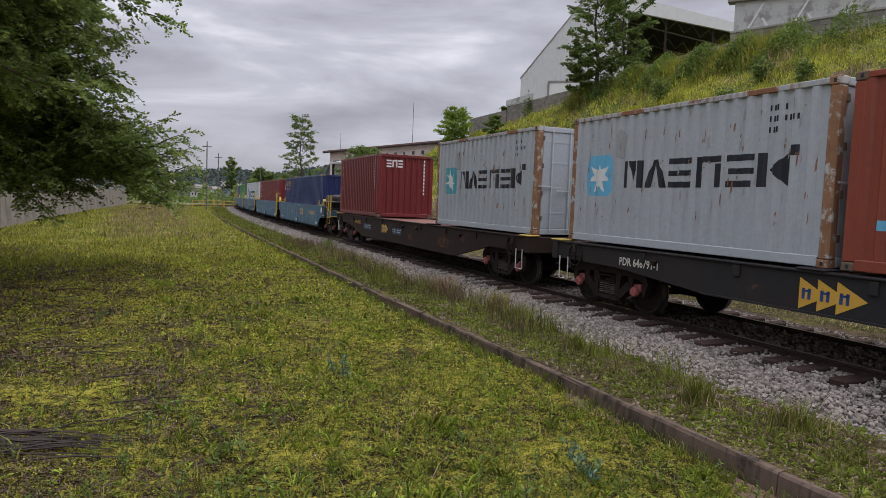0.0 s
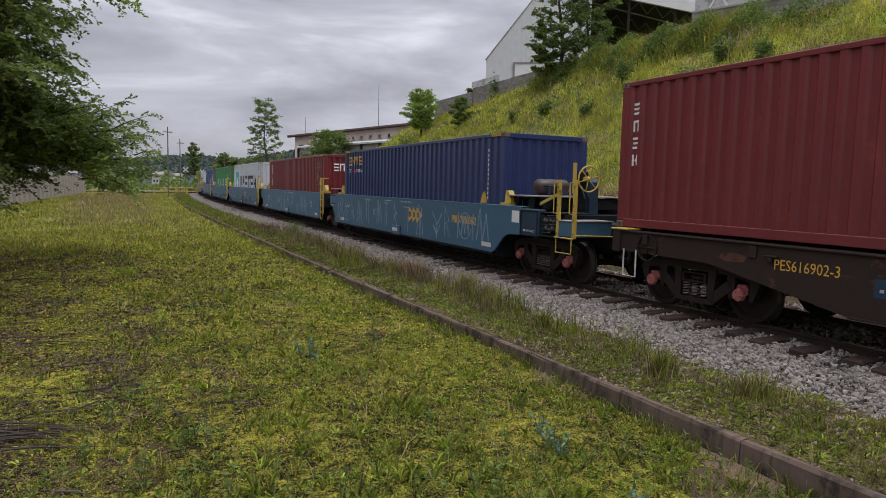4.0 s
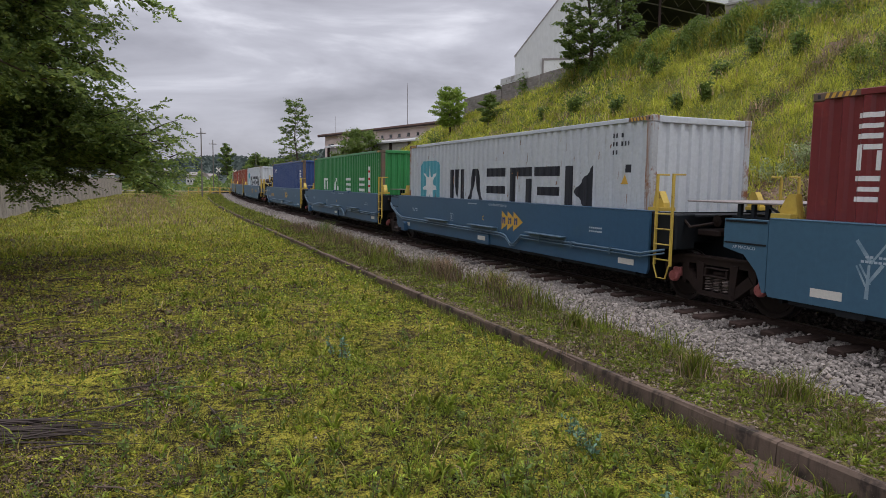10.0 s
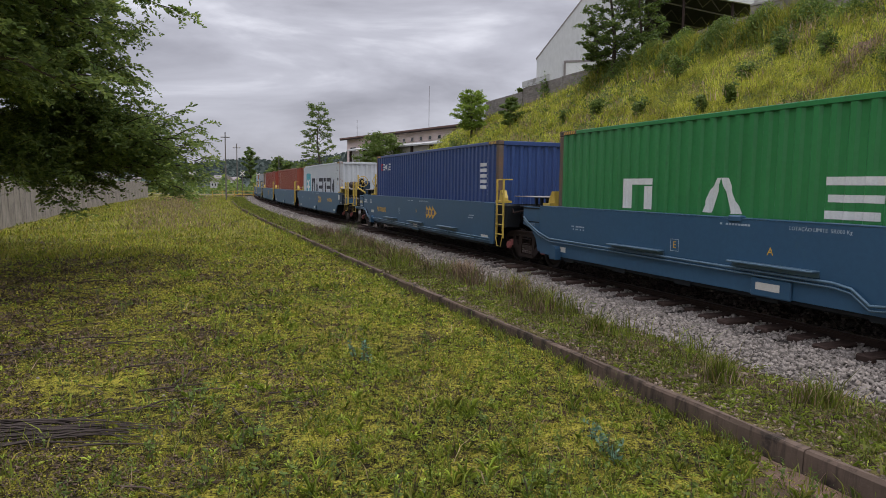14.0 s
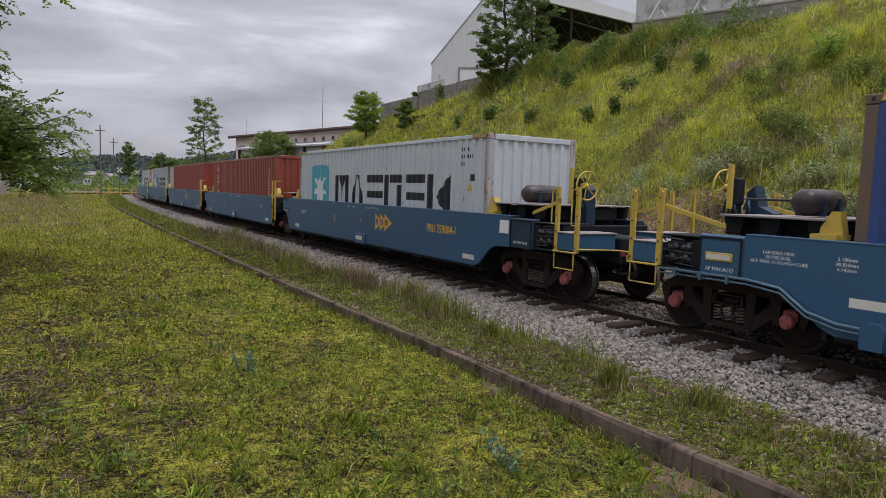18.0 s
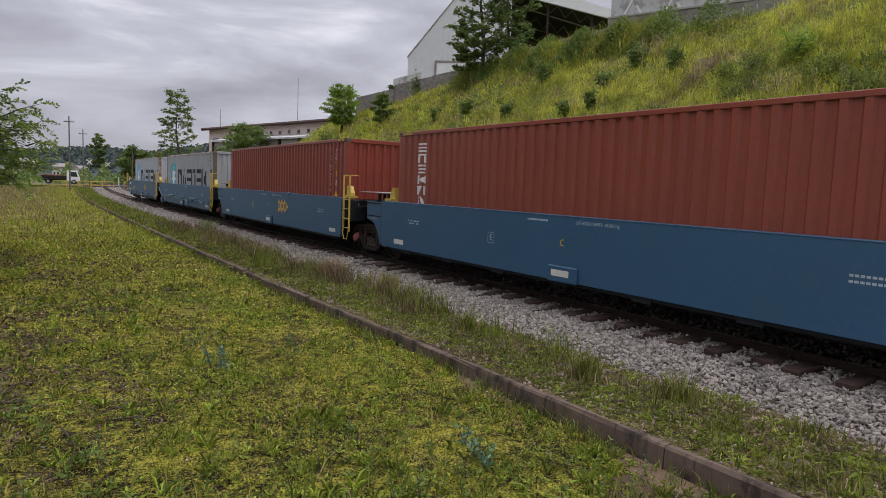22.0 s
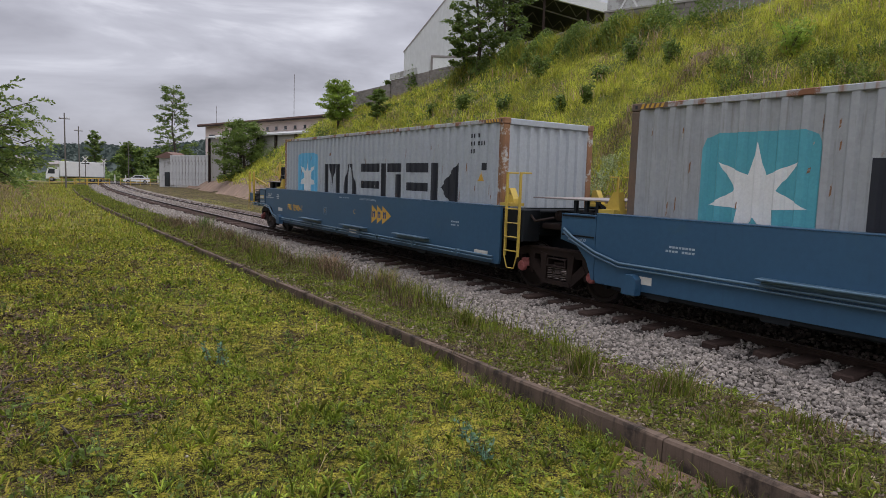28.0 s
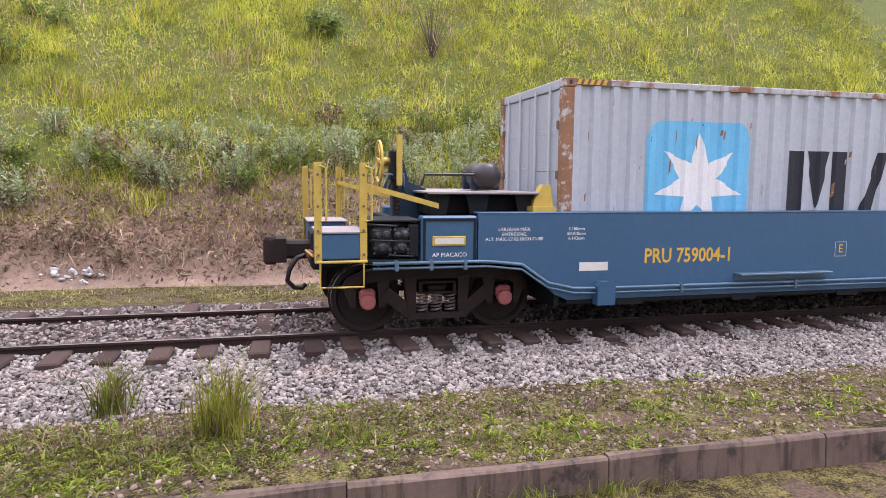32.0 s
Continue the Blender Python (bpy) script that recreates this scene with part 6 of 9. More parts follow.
def container(length, high, paint, label, post=None, doors_at=-1, pitch=0.278):
    """A steel shipping container on its base, x ahead: corrugated sides, posts, rails, castings, doors at one end."""
    root = tagged(new("shipping_container"), label, "container", "containers on the train")
    post = post or paint
    L, H = length / 2, high
    prof = ribs(length - 0.30, pitch)
    for side in (-1, 1):
        part("side_panel", sheet(prof, 0.15, H - 0.09, lambda x, d, z: (x, side * (W2 - 0.008 - d), z)), paint, root)
        part("top_rail", Geo().box(-L + 0.17, L - 0.17, side * W2, side * (W2 - 0.06), H - 0.095, H - 0.012, 0.008), "edge_post" if paint in ("grey_box", "drab_box") else paint, root)
        part("bottom_rail", Geo().box(-L + 0.17, L - 0.17, side * W2, side * (W2 - 0.055), 0.012, 0.16, 0.01), paint, root)
        for end in (-1, 1):
            part("corner_post", Geo().box(end * L, end * (L - 0.16), side * W2, side * (W2 - 0.16), 0.118, H - 0.118, 0.02), post, root)
            for z in (0, H - 0.118):
                g = Geo().box(end * (L + 0.002), end * (L - 0.178), side * (W2 + 0.002), side * (W2 - 0.162), z, z + 0.118, 0.012)
                c = part("corner_casting", g, "dark_post" if post == paint else post, root)
                part("slot", Geo().box(end * L - end * 0.12, end * L - end * 0.06, side * (W2 + 0.004), side * (W2 - 0.05), z + 0.025, z + 0.095, 0.01), "ink", c)
    for end in (-1, 1):
        part("end_sill", Geo().box(end * (L - 0.002), end * (L - 0.12), -W2 + 0.165, W2 - 0.165, 0.012, 0.15, 0.01), paint, root)
        part("end_header", Geo().box(end * (L - 0.002), end * (L - 0.10), -W2 + 0.165, W2 - 0.165, H - 0.13, H - 0.01, 0.01), paint, root)
        if end == doors_at:
            for side in (-1, 1):
                d = part("door", Geo().box(end * (L - 0.02), end * (L - 0.06), side * 0.012, side * (W2 - 0.17), 0.155, H - 0.135, 0.012), paint, root)
                for y in (0.30, 0.80):
                    part("lock_bar", Geo().tube([(end * (L + 0.015), side * y, 0.10), (end * (L + 0.015), side * y, H - 0.07)], 0.017, 8), "pale_box", d)
                    part("handle", Geo().box(end * (L + 0.03), end * (L + 0.01), side * y, side * (y + 0.36), 1.05 + 0.1 * (y > 0.5), 1.08 + 0.1 * (y > 0.5), 0.006), "pale_box", d)
                for z in (0.5, 1.1, 1.7, 2.2):
                    part("recess", Geo().box(end * (L - 0.016), end * (L - 0.03), side * 0.08, side * (W2 - 0.24), z, z + 0.06, 0.008), paint, d)
                for z in (0.35, 0.95, 1.6, 2.25):
                    part("hinge", Geo().box(end * (L + 0.012), end * (L - 0.03), side * (W2 - 0.20), side * (W2 - 0.13), z, z + 0.11, 0.01), "dark_post", d)
        else:
            part("end_panel", sheet(ribs(2 * W2 - 0.32, 0.25, 0.045), 0.15, H - 0.13, lambda y, d, z: (end * (L - 0.02 - d), y, z)), paint, root)
    part("roof", sheet(ribs(length - 0.36, 0.36, 0.02), -W2 + 0.05, W2 - 0.05, lambda x, d, y: (x, y, H - 0.03 + d * 0.6)), "steel_roof", root)
    if length > 8:
        for sx in (-1, 1):
            edge = sorted((sx * (L - 0.66), sx * (L - 0.15)))
            part("stripe_band", Geo().box(edge[0], edge[1], -W2 - 0.0015, -W2 + 0.02, H - 0.09, H - 0.015), "dark_post", root, "black band behind the hazard stripes")
            g = Geo()
            for i in range(5):
                a = L - 0.2 - 0.09 * i
                g.add([(sx * a, -W2 - 0.003, H - 0.02), (sx * (a - 0.05), -W2 - 0.003, H - 0.02), (sx * (a - 0.02), -W2 - 0.003, H - 0.085), (sx * (a + 0.03), -W2 - 0.003, H - 0.085)], [(0, 1, 2, 3)])
            part("warning_stripe", g, "yellow_ink", root, "slanted yellow hazard stripes")["kind"] = "stuff"
    part("floor", Geo().box(-L + 0.1, L - 0.1, -W2 + 0.05, W2 - 0.05, 0.05, 0.13), "well_dark", root)
    return root, prof


def decal(root, prof, polys, ink, name, label=""):
    part(name, painted(polys, prof, -(W2 - 0.008)), ink, root, label)


def serial_bars(root, prof, x, z, ink, upright=False):
    """Small unreadable code lines as bars."""
    rows = []
    if upright:
        for i in range(11):
            rows.append(rect(x, x + 0.042, z - i * 0.115, z - i * 0.115 + 0.07))
    else:
        for j, k in enumerate((4, 7, 3)):
            for i in range(k):
                rows.append(rect(x + i * 0.075 + (0.04 if i > 2 else 0), x + i * 0.075 + 0.03 + (0.04 if i > 2 else 0), z - j * 0.16, z - j * 0.16 + 0.085))
    decal(root, prof, rows, ink, "code_marking")


def grey_star_box(length, high, label, panel, z_word, h_word, x_word, w_word, x_logo, s_logo, paint="grey_box", post="rust_post", doors_at=-1, worn=0):
    root, prof = container(length, high, paint, label, post, doors_at)
    x, z, s = x_logo, (1.58 if length > 8 else 1.36), s_logo
    decal(root, prof, [rounded(x - s / 2, x + s / 2, z - s / 2, z + s / 2, 0.13 * s)], panel, "logo_panel", "light blue rounded logo panel")
    part("logo_star", painted(star(x, z - 0.02, s * 0.43), prof, -(W2 - 0.008), 0.008), "white_ink", root, "white seven-pointed star")
    part("name_marking", painted(word_shapes(x_word, z_word, w_word, h_word, 6), prof, -(W2 - 0.008)), "ink", root, "large black painted name as plain shapes")
    L = length / 2
    serial_bars(root, prof, L - 1.14 + 0.02 * (length < 8), high - 0.36, "ink")
    decal(root, prof, [rect(L - 0.72, L - 0.58, high - 1.03, high - 0.88)], "ink", "code_box")
    if length > 8:
        decal(root, prof, [[(L - 0.87, high - 1.25), (L - 0.61, high - 1.25), (L - 0.74, high - 1.02)]], "yellow_ink", "warning_triangle")
    g = Geo()
    r = np.random.default_rng(int(length * 10 + worn))
    for _ in range(60 if worn else 20):
        px, pz, w, h = r.uniform(-L + 0.3, L - 0.3), r.uniform(0.5, high - 0.3), r.uniform(0.008, 0.03), r.uniform(0.03, 0.26)
        sub = painted([[(px, pz), (px + w, pz + 0.2 * h), (px + w * 1.3, pz + h), (px + 0.3 * w, pz + h * 0.8)]], prof, -(W2 - 0.008), 0.011)
        g.add(sub.v, sub.f)
    part("rust_spot", g, "rust_post", root, "rust scrapes and chips")
    if length < 8:
        g = Geo()
        for _ in range(30):
            px, pz, w, h = r.uniform(-L + 0.3, L - 0.4), r.uniform(0.3, high - 0.3), r.uniform(0.015, 0.05), r.uniform(0.08, 0.30)
            sub = painted([[(px, pz), (px + w, pz + 0.3 * h), (px + 0.8 * w, pz + h), (px + 0.1 * w, pz + h * 0.7)]], prof, -(W2 - 0.008), 0.010)
            g.add(sub.v, sub.f)
        part("grime_patch", g, "worn_patch", root, "grey scuffs and mildew patches")
        decal(root, prof, [[(-1.62, 1.72), (-1.36, 1.66), (-1.28, 2.12), (-1.44, 2.24), (-1.64, 2.18)]], "worn_patch", "torn_label")
    return root


def lined_box(length, high, paint, label, ink_name, spots, post=None, extra=None, doors_at=-1):
    """A plain painted container with small markings given as rows of shapes."""
    root, prof = container(length, high, paint, label, post, doors_at)
    for name, ink, polys in spots:
        decal(root, prof, polys, ink, name)
    return root, prof


def upright_word(x, z_top, w, h, k, step):
    """Plain shapes one below another."""
    out = []
    for i in range(k):
        out += word_shapes(x, z_top - i * step - h, w, h, 1, kind=i + 2, gap=0.0)
    return out


def upright_text(root, text, x, z_mid, size, ink="white_ink"):
    """A code lettered one sign below another on the near side."""
    writing("\n".join(text), size, ink, side_face(x, z_mid, -W2 + 0.003), root, "code_marking", depth=0.001)


def end_mark(root, length, polys, ink, name):
    """Paint on the leading end: outlines in y and z."""
    g = Geo()
    for p in polys:
        g.add([(length / 2 - 0.012, y, z) for y, z in p], [tuple(range(len(p)))])
    part(name, g, ink, root)


# ---- bogies ----
def bogie():
    """A two-axle freight bogie: cast side frames, bolster, coil springs and two wheelsets that turn."""
    root = tagged(new("bogie"), "dark cast-steel freight bogie with coil springs", "bogie", "bogies under the train")
    wheelsets = []
    for side in (-1, 1):
        y0, y1 = side * 0.99, side * 1.13
        cast = Geo().prism([(-1.19, 0.60), (-1.12, 0.72), (-0.95, 0.79), (-0.60, 0.81), (0.60, 0.81), (0.95, 0.79), (1.12, 0.72), (1.19, 0.60), (1.03, 0.60), (0.98, 0.64), (0.62, 0.69), (-0.62, 0.69), (-0.98, 0.64), (-1.03, 0.60)], y0, y1)
        for e in (-1, 1):
            cast.prism([(e * 1.19, 0.61), (e * 1.03, 0.61), (e * 1.02, 0.36), (e * 1.08, 0.34)], y0, y1)
            cast.prism([(e * 0.76, 0.66), (e * 0.60, 0.70), (e * 0.66, 0.35), (e * 0.74, 0.34)], y0, y1)
            cast.prism([(e * 0.72, 0.47), (e * 0.62, 0.60), (e * 0.31, 0.34), (e * 0.37, 0.19)], y0, y1 + side * 0.012)
            cast.prism([(e * 0.37, 0.20), (e * 0.27, 0.25), (e * 0.27, 0.72), (e * 0.43, 0.74)], y0, y1 + side * 0.02)
        cast.prism([(-0.39, 0.185), (0.39, 0.185), (0.33, 0.262), (-0.33, 0.262)], y0 - side * 0.02, y1 + side * 0.045)
        cast.prism([(-0.95, 0.80), (0.95, 0.80), (0.60, 0.835), (-0.60, 0.835)], y0 - side * 0.01, y1 + side * 0.03)
        fr = part("side_frame", cast, "iron", root)
        for i in range(3):
            x = -0.18 + 0.18 * i
            pts = [(x + 0.062 * math.cos(a), side * 1.09 + 0.062 * math.sin(a), 0.265 + 0.22 * a / (2 * math.pi * 5)) for a in np.linspace(0, 2 * math.pi * 5, 46)]
            part("coil_spring", Geo().tube(pts, 0.016, 5), "spring", fr)
        part("bolster_end", Geo().box(-0.25, 0.25, y0 - side * 0.05, y1 + side * 0.05, 0.50, 0.53, 0.01).box(-0.24, 0.24, y0 - side * 0.05, y1 + side * 0.03, 0.63, 0.66, 0.01).box(-0.24, -0.20, y0 - side * 0.05, y1 + side * 0.04, 0.53, 0.63).box(0.20, 0.24, y0 - side * 0.05, y1 + side * 0.04, 0.53, 0.63).box(-0.12, 0.12, y0 - side * 0.05, y1 - side * 0.02, 0.53, 0.60, 0.02), "iron", fr)
        for x in (-0.885, 0.885):
            part("axle_box", Geo().box(x - 0.10, x + 0.10, y0 - side * 0.02, y1 + side * 0.02, 0.42, 0.575, 0.03), "hub_red", fr, "dull red bearing adapter")
    part("bolster", Geo().box(-0.2, 0.2, -0.95, 0.95, 0.50, 0.72, 0.03), "iron", root)
    for x in (-0.5, 0.5):
        part("brake_beam", Geo().tube([(x, -0.8, 0.38), (x, 0.8, 0.38)], 0.045, 8), "iron", root)
    for x in (-0.885, 0.885):
        ws = new("wheelset")
        ws.parent = root
        ws.location = (x, 0, 0.43)
        me_axle = Geo().tube([(0, -1.12, 0), (0, 1.12, 0)], 0.075, 10)
        part("axle", me_axle, "wheel", ws)
        for side in (-1, 1):
            prof = [(0.10, -0.09), (0.13, -0.09), (0.15, -0.03), (0.34, -0.02), (0.37, -0.065), (0.43, -0.065), (0.432, 0.05), (0.46, 0.052), (0.46, 0.072), (0.37, 0.072), (0.34, 0.02), (0.15, 0.03), (0.13, 0.09), (0.10, 0.09)]
            w = part("wheel", Geo().lathe([(r, -side * h) for r, h in prof] if side > 0 else [(r, -side * h) for r, h in prof], 28, "y", (0, side * 0.835, 0)), "wheel", ws, smooth=False)
            w.data.materials.append(M["wheel_rim"])
            for p in w.data.polygons:
                c = p.center
                if math.hypot(c.x, c.z) > 0.42 and abs(p.normal.y) < 0.5:
                    p.material_index = 1
            cap = Geo().lathe([(0.10, 0.0), (0.10, 0.05), (0.085, 0.075), (0.03, 0.08), (0.001, 0.08)] if side > 0 else [(0.10, 0.0), (0.10, -0.05), (0.085, -0.075), (0.03, -0.08), (0.001, -0.08)], 14, "y", (0, side * 1.15, 0))
            for a in range(3):
                aa = radians(120 * a + 20)
                cap.box(0.055 * math.cos(aa) - 0.012, 0.055 * math.cos(aa) + 0.012, side * 1.225, side * 1.243, 0.055 * math.sin(aa) - 0.012, 0.055 * math.sin(aa) + 0.012)
            part("axle_cap", cap, "hub_red", ws, "dull red bearing cap")
        wheelsets.append(ws)
    return root, wheelsets


# ---- well wagons ----
BODY_Y = 1.50


def triangles_mark(root, x, z, h, face):
    """Three yellow arrowheads with plain blue bars on them."""
    g, b = Geo(), Geo()
    for i in range(3):
        a = x + i * 0.62 * h
        w = 0.62 * h if i < 2 else 0.95 * h
        g.add([(a, face - 0.003, z - h / 2), (a + w, face - 0.003, z - (0.0 if i == 2 else 0.18 * h)), (a + w, face - 0.003, z + (0.0 if i == 2 else 0.18 * h)), (a, face - 0.003, z + h / 2)], [(0, 1, 2, 3)] if i < 2 else [(0, 1, 3)])
        for dx in (0.10, 0.30):
            b.box(a + dx * h, a + (dx + 0.10) * h, face - 0.004, face - 0.007, z - 0.17 * h, z + 0.17 * h)
        b.box(a + 0.10 * h, a + 0.40 * h, face - 0.004, face - 0.007, z + 0.05 * h, z + 0.12 * h)
    part("arrow_mark", g, "yellow_ink", root, "three yellow arrowheads")
    part("mark_bars", b, "mark_blue", root)


def guide(root, e, d, side):
    """A yellow flared container guide on the well's corner."""
    g = Geo().prism([(d * e, 1.53), (d * (e + 0.30), 1.53), (d * (e + 0.28), 1.68), (d * (e + 0.16), 1.88), (d * (e + 0.06), 1.88)], side * 1.10, side * 1.24)
    g.prism([(d * (e + 0.02), 1.54), (d * (e + 0.34), 1.54), (d * (e + 0.34), 1.60), (d * (e + 0.02), 1.60)], side * 1.02, side * 1.36)
    part("corner_guide", g, "safety_yellow", root, "yellow flared corner guide")


def ladder(root, e, d, side, z_top=1.95):
    g = Geo()
    y = side * 1.52
    for x in (e, e + 0.38):
        g.box(d * x - 0.018, d * x + 0.018, y, y - side * 0.05, 0.62, z_top, 0.005)
        g.box(d * x - 0.018, d * x + 0.018, y, y - side * 0.28, z_top - 0.03, z_top, 0.005)
    for z in (0.72, 0.98, 1.24, 1.50):
        g.tube([(d * e, y, z), (d * (e + 0.38), y, z)], 0.014, 6)
    g.tube([(d * e, y, 0.64), (d * (e + 0.1), y, 0.40), (d * (e + 0.3), y, 0.40), (d * (e + 0.38), y, 0.64)], 0.014, 6)
    part("ladder", g, "safety_yellow", root, "yellow side ladder")


def pipe_run(root, xs, zs, y=-1.56):
    pts = list(zip(xs, [y] * len(xs), zs))
    part("brake_pipe", Geo().tube(pts, 0.022, 7).tube([(x, y, z - 0.06) for x, _, z in pts], 0.016, 6), "pipe", root, "grey brake pipe along the side", smooth=True)
    g = Geo()
    for (ax, _, az), (bx, _, bz) in zip(pts[:-1], pts[1:]):
        if abs(bz - az) < 0.02 and abs(bx - ax) > 1.0:
            for t in (0.2, 0.5, 0.8):
                x, z = ax + t * (bx - ax), az + t * (bz - az)
                g.box(x - 0.02, x + 0.02, y - 0.03, -BODY_Y, z - 0.09, z + 0.03)
    if g.v:
        part("pipe_clip", g, "pipe", root)


def free_end(root, d, paint, tail):
    """The outer end of a five-unit set: panel box, gear, platform, rails, tank, brake wheel, coupler."""
    for side in (-1, 1):
        p = part("end_panel", Geo().box(d * 7.31, d * 8.01, side * BODY_Y, side * 1.30, 0.92, 1.50, 0.02), paint if d < 0 else "gear_blue", root)
        part("panel_frame", Geo().box(d * 7.33, d * 7.99, side * (BODY_Y + 0.012), side * 1.49, 1.44, 1.47).box(d * 7.33, d * 7.36, side * (BODY_Y + 0.012), side * 1.49, 0.95, 1.44).box(d * 7.96, d * 7.99, side * (BODY_Y + 0.012), side * 1.49, 0.95, 1.44), "well_dark", p)
        st = part("step_box", Geo().box(d * 8.68, d * 9.22, side * 1.50, side * 0.55, 1.0, 1.30, 0.015), paint, root)
        part("tread", Geo().box(d * 8.66, d * 9.24, side * 1.515, side * 0.53, 1.302, 1.325, 0.005), "walkway", st)
        for e in (8.70, 9.22):
            post = part("post", Geo().box(d * e - 0.042, d * e + 0.042, side * 1.515, side * 1.50, 0.98, 2.12, 0.004).box(d * e - 0.042, d * e - 0.030, side * 1.50, side * 1.46, 0.98, 2.12, 0.003).box(d * e + 0.030, d * e + 0.042, side * 1.50, side * 1.46, 0.98, 2.12, 0.003), "safety_yellow", root, "yellow channel-section post")
            part("grab_rail", Geo().tube([(d * (e - 0.02), side * 1.52, 1.45), (d * (e - 0.09), side * 1.55, 1.46), (d * (e - 0.09), side * 1.55, 2.06), (d * (e - 0.02), side * 1.52, 2.08)], 0.013, 6), "safety_yellow", post)
            for z in (1.06, 1.34, 1.62, 1.98):
                part("bolt", Geo().lathe([(0.016, side * 1.512), (0.016, side * 1.53), (0.001, side * 1.532)], 6, "y", (d * e, 0, z)), "dark_post", post)
        part("step_loop", Geo().tube([(d * 8.70, side * 1.53, 1.0), (d * 8.70, side * 1.53, 0.68), (d * 9.2, side * 1.53, 0.68), (d * 9.2, side * 1.53, 1.0)], 0.014, 6), "safety_yellow", root)
        part("edge_rail", Geo().tube([(d * 8.66, side * 1.54, 0.98), (d * 9.26, side * 1.54, 0.98), (d * 9.26, side * 1.54, 1.06)], 0.018, 6), "safety_yellow", root)
        part("slant_bar", Geo().add([(d * 8.72, side * 1.46, 1.84), (d * 7.75, side * 1.30, 1.58), (d * 7.75, side * 1.30, 1.645), (d * 8.72, side * 1.46, 1.905), (d * 8.72, side * 1.43, 1.84), (d * 7.75, side * 1.27, 1.58), (d * 7.75, side * 1.27, 1.645), (d * 8.72, side * 1.43, 1.905)],
                                    [(0, 1, 2, 3), (7, 6, 5, 4), (0, 4, 5, 1), (3, 2, 6, 7), (0, 3, 7, 4), (1, 5, 6, 2)]), "safety_yellow", root, "worn yellow slanting bar")
        guide(root, 6.20, d, side)
    part("end_sill", Geo().box(d * 6.35, d * 9.24, -0.42, 0.42, 0.74, 1.24, 0.03), "well_dark", root)
    part("cross_beam", Geo().box(d * 7.0, d * 7.35, -1.30, 1.30, 0.9, 1.48, 0.02).box(d * 8.02, d * 8.16, -1.45, 1.45, 1.0, 1.4, 0.02), "well_dark", root)
    deck = part("upper_deck", Geo().box(d * 6.42, d * 7.86, -1.28, 1.28, 1.755, 1.785, 0.006), "walkway", root, "worn pale walkway plate")
    g = Geo()
    for side in (-1, 1):
        for e in (6.55, 7.2, 7.72):
            g.prism([(d * (e - 0.10), 1.5), (d * (e + 0.10), 1.5), (d * (e + 0.16), 1.77), (d * (e - 0.16), 1.77)], side * 1.05, side * 1.15)
    g.box(d * 6.45, d * 7.8, -0.9, 0.9, 1.48, 1.73, 0.02)
    part("deck_support", g, "well_dark", root)
    tank = part("air_tank", Geo().lathe([(0.02, -0.46), (0.12, -0.44), (0.18, -0.36), (0.185, 0.0), (0.18, 0.36), (0.12, 0.44), (0.02, 0.46)], 18, "y", (d * 6.95, -0.45, 1.98)), "tank_brown", root, "dark cylindrical air tank", smooth=True)
    part("tank_strap", Geo().box(d * 6.95 - 0.20, d * 6.95 + 0.20, -0.66, -0.60, 1.80, 2.05, 0.01).box(d * 6.95 - 0.20, d * 6.95 + 0.20, -0.30, -0.24, 1.80, 2.05, 0.01), "gear_blue", tank)
    part("tank_pipe", Geo().tube([(d * 7.0, -0.75, 2.0), (d * 7.8, -0.75, 2.0), (d * 7.85, -0.75, 1.85)], 0.018, 7), "hose", root)
    part("gear_stand", Geo().prism([(d * 7.65, 1.3), (d * 8.15, 1.3), (d * 8.12, 2.1), (d * 8.0, 2.2), (d * 7.92, 1.9), (d * 7.68, 1.8)], -0.28, -0.05), "gear_blue", root)
    part("hose_loop", Geo().tube([(d * 8.0, -0.35, 1.75), (d * 8.02, -0.40, 2.0), (d * 8.15, -0.40, 2.03), (d * 8.22, -0.35, 1.75)], 0.02, 6).tube([(d * 8.1, -0.55, 1.75), (d * 8.12, -0.60, 1.98), (d * 8.25, -0.60, 2.0), (d * 8.32, -0.55, 1.75)], 0.02, 6), "pipe", root, smooth=True)
    wheel = Geo()
    ring = [(d * 8.36, -0.5 + 0.27 * math.cos(a), 2.16 + 0.27 * math.sin(a)) for a in np.linspace(0, 2 * math.pi, 25)]
    wheel.tube(ring, 0.018, 6, False)
    for a in range(6):
        aa = radians(60 * a + 15)
        wheel.tube([(d * 8.34, -0.5, 2.16), (d * 8.36, -0.5 + 0.26 * math.cos(aa), 2.16 + 0.26 * math.sin(aa))], 0.012, 5)
    wheel.lathe([(0.05, d * 8.2), (0.06, d * 8.34), (0.03, d * 8.38), (0.001, d * 8.38)], 12, "x", (0, -0.5, 2.16))
    part("brake_wheel", wheel, "safety_yellow", root, "yellow spoked hand-brake wheel", smooth=True)
    part("brake_housing", Geo().box(d * 8.08, d * 8.22, -0.62, -0.38, 1.9, 2.32, 0.03).box(d * 8.10, d * 8.18, -0.58, -0.42, 1.5, 1.9, 0.01), "well_dark", root)
    part("wheel_guard", Geo().box(d * 8.09, d * 8.16, -0.72, -0.66, 1.85, 2.5, 0.006), "safety_yellow", root)
    chain = Geo()
    for i in range(9):
        chain.lathe([(0.022, -0.012), (0.03, 0.0), (0.022, 0.012)], 8, "x" if i % 2 else "y", (d * 8.15, -0.66, 1.9 - 0.05 * i))
    part("chain", chain, "iron", root)
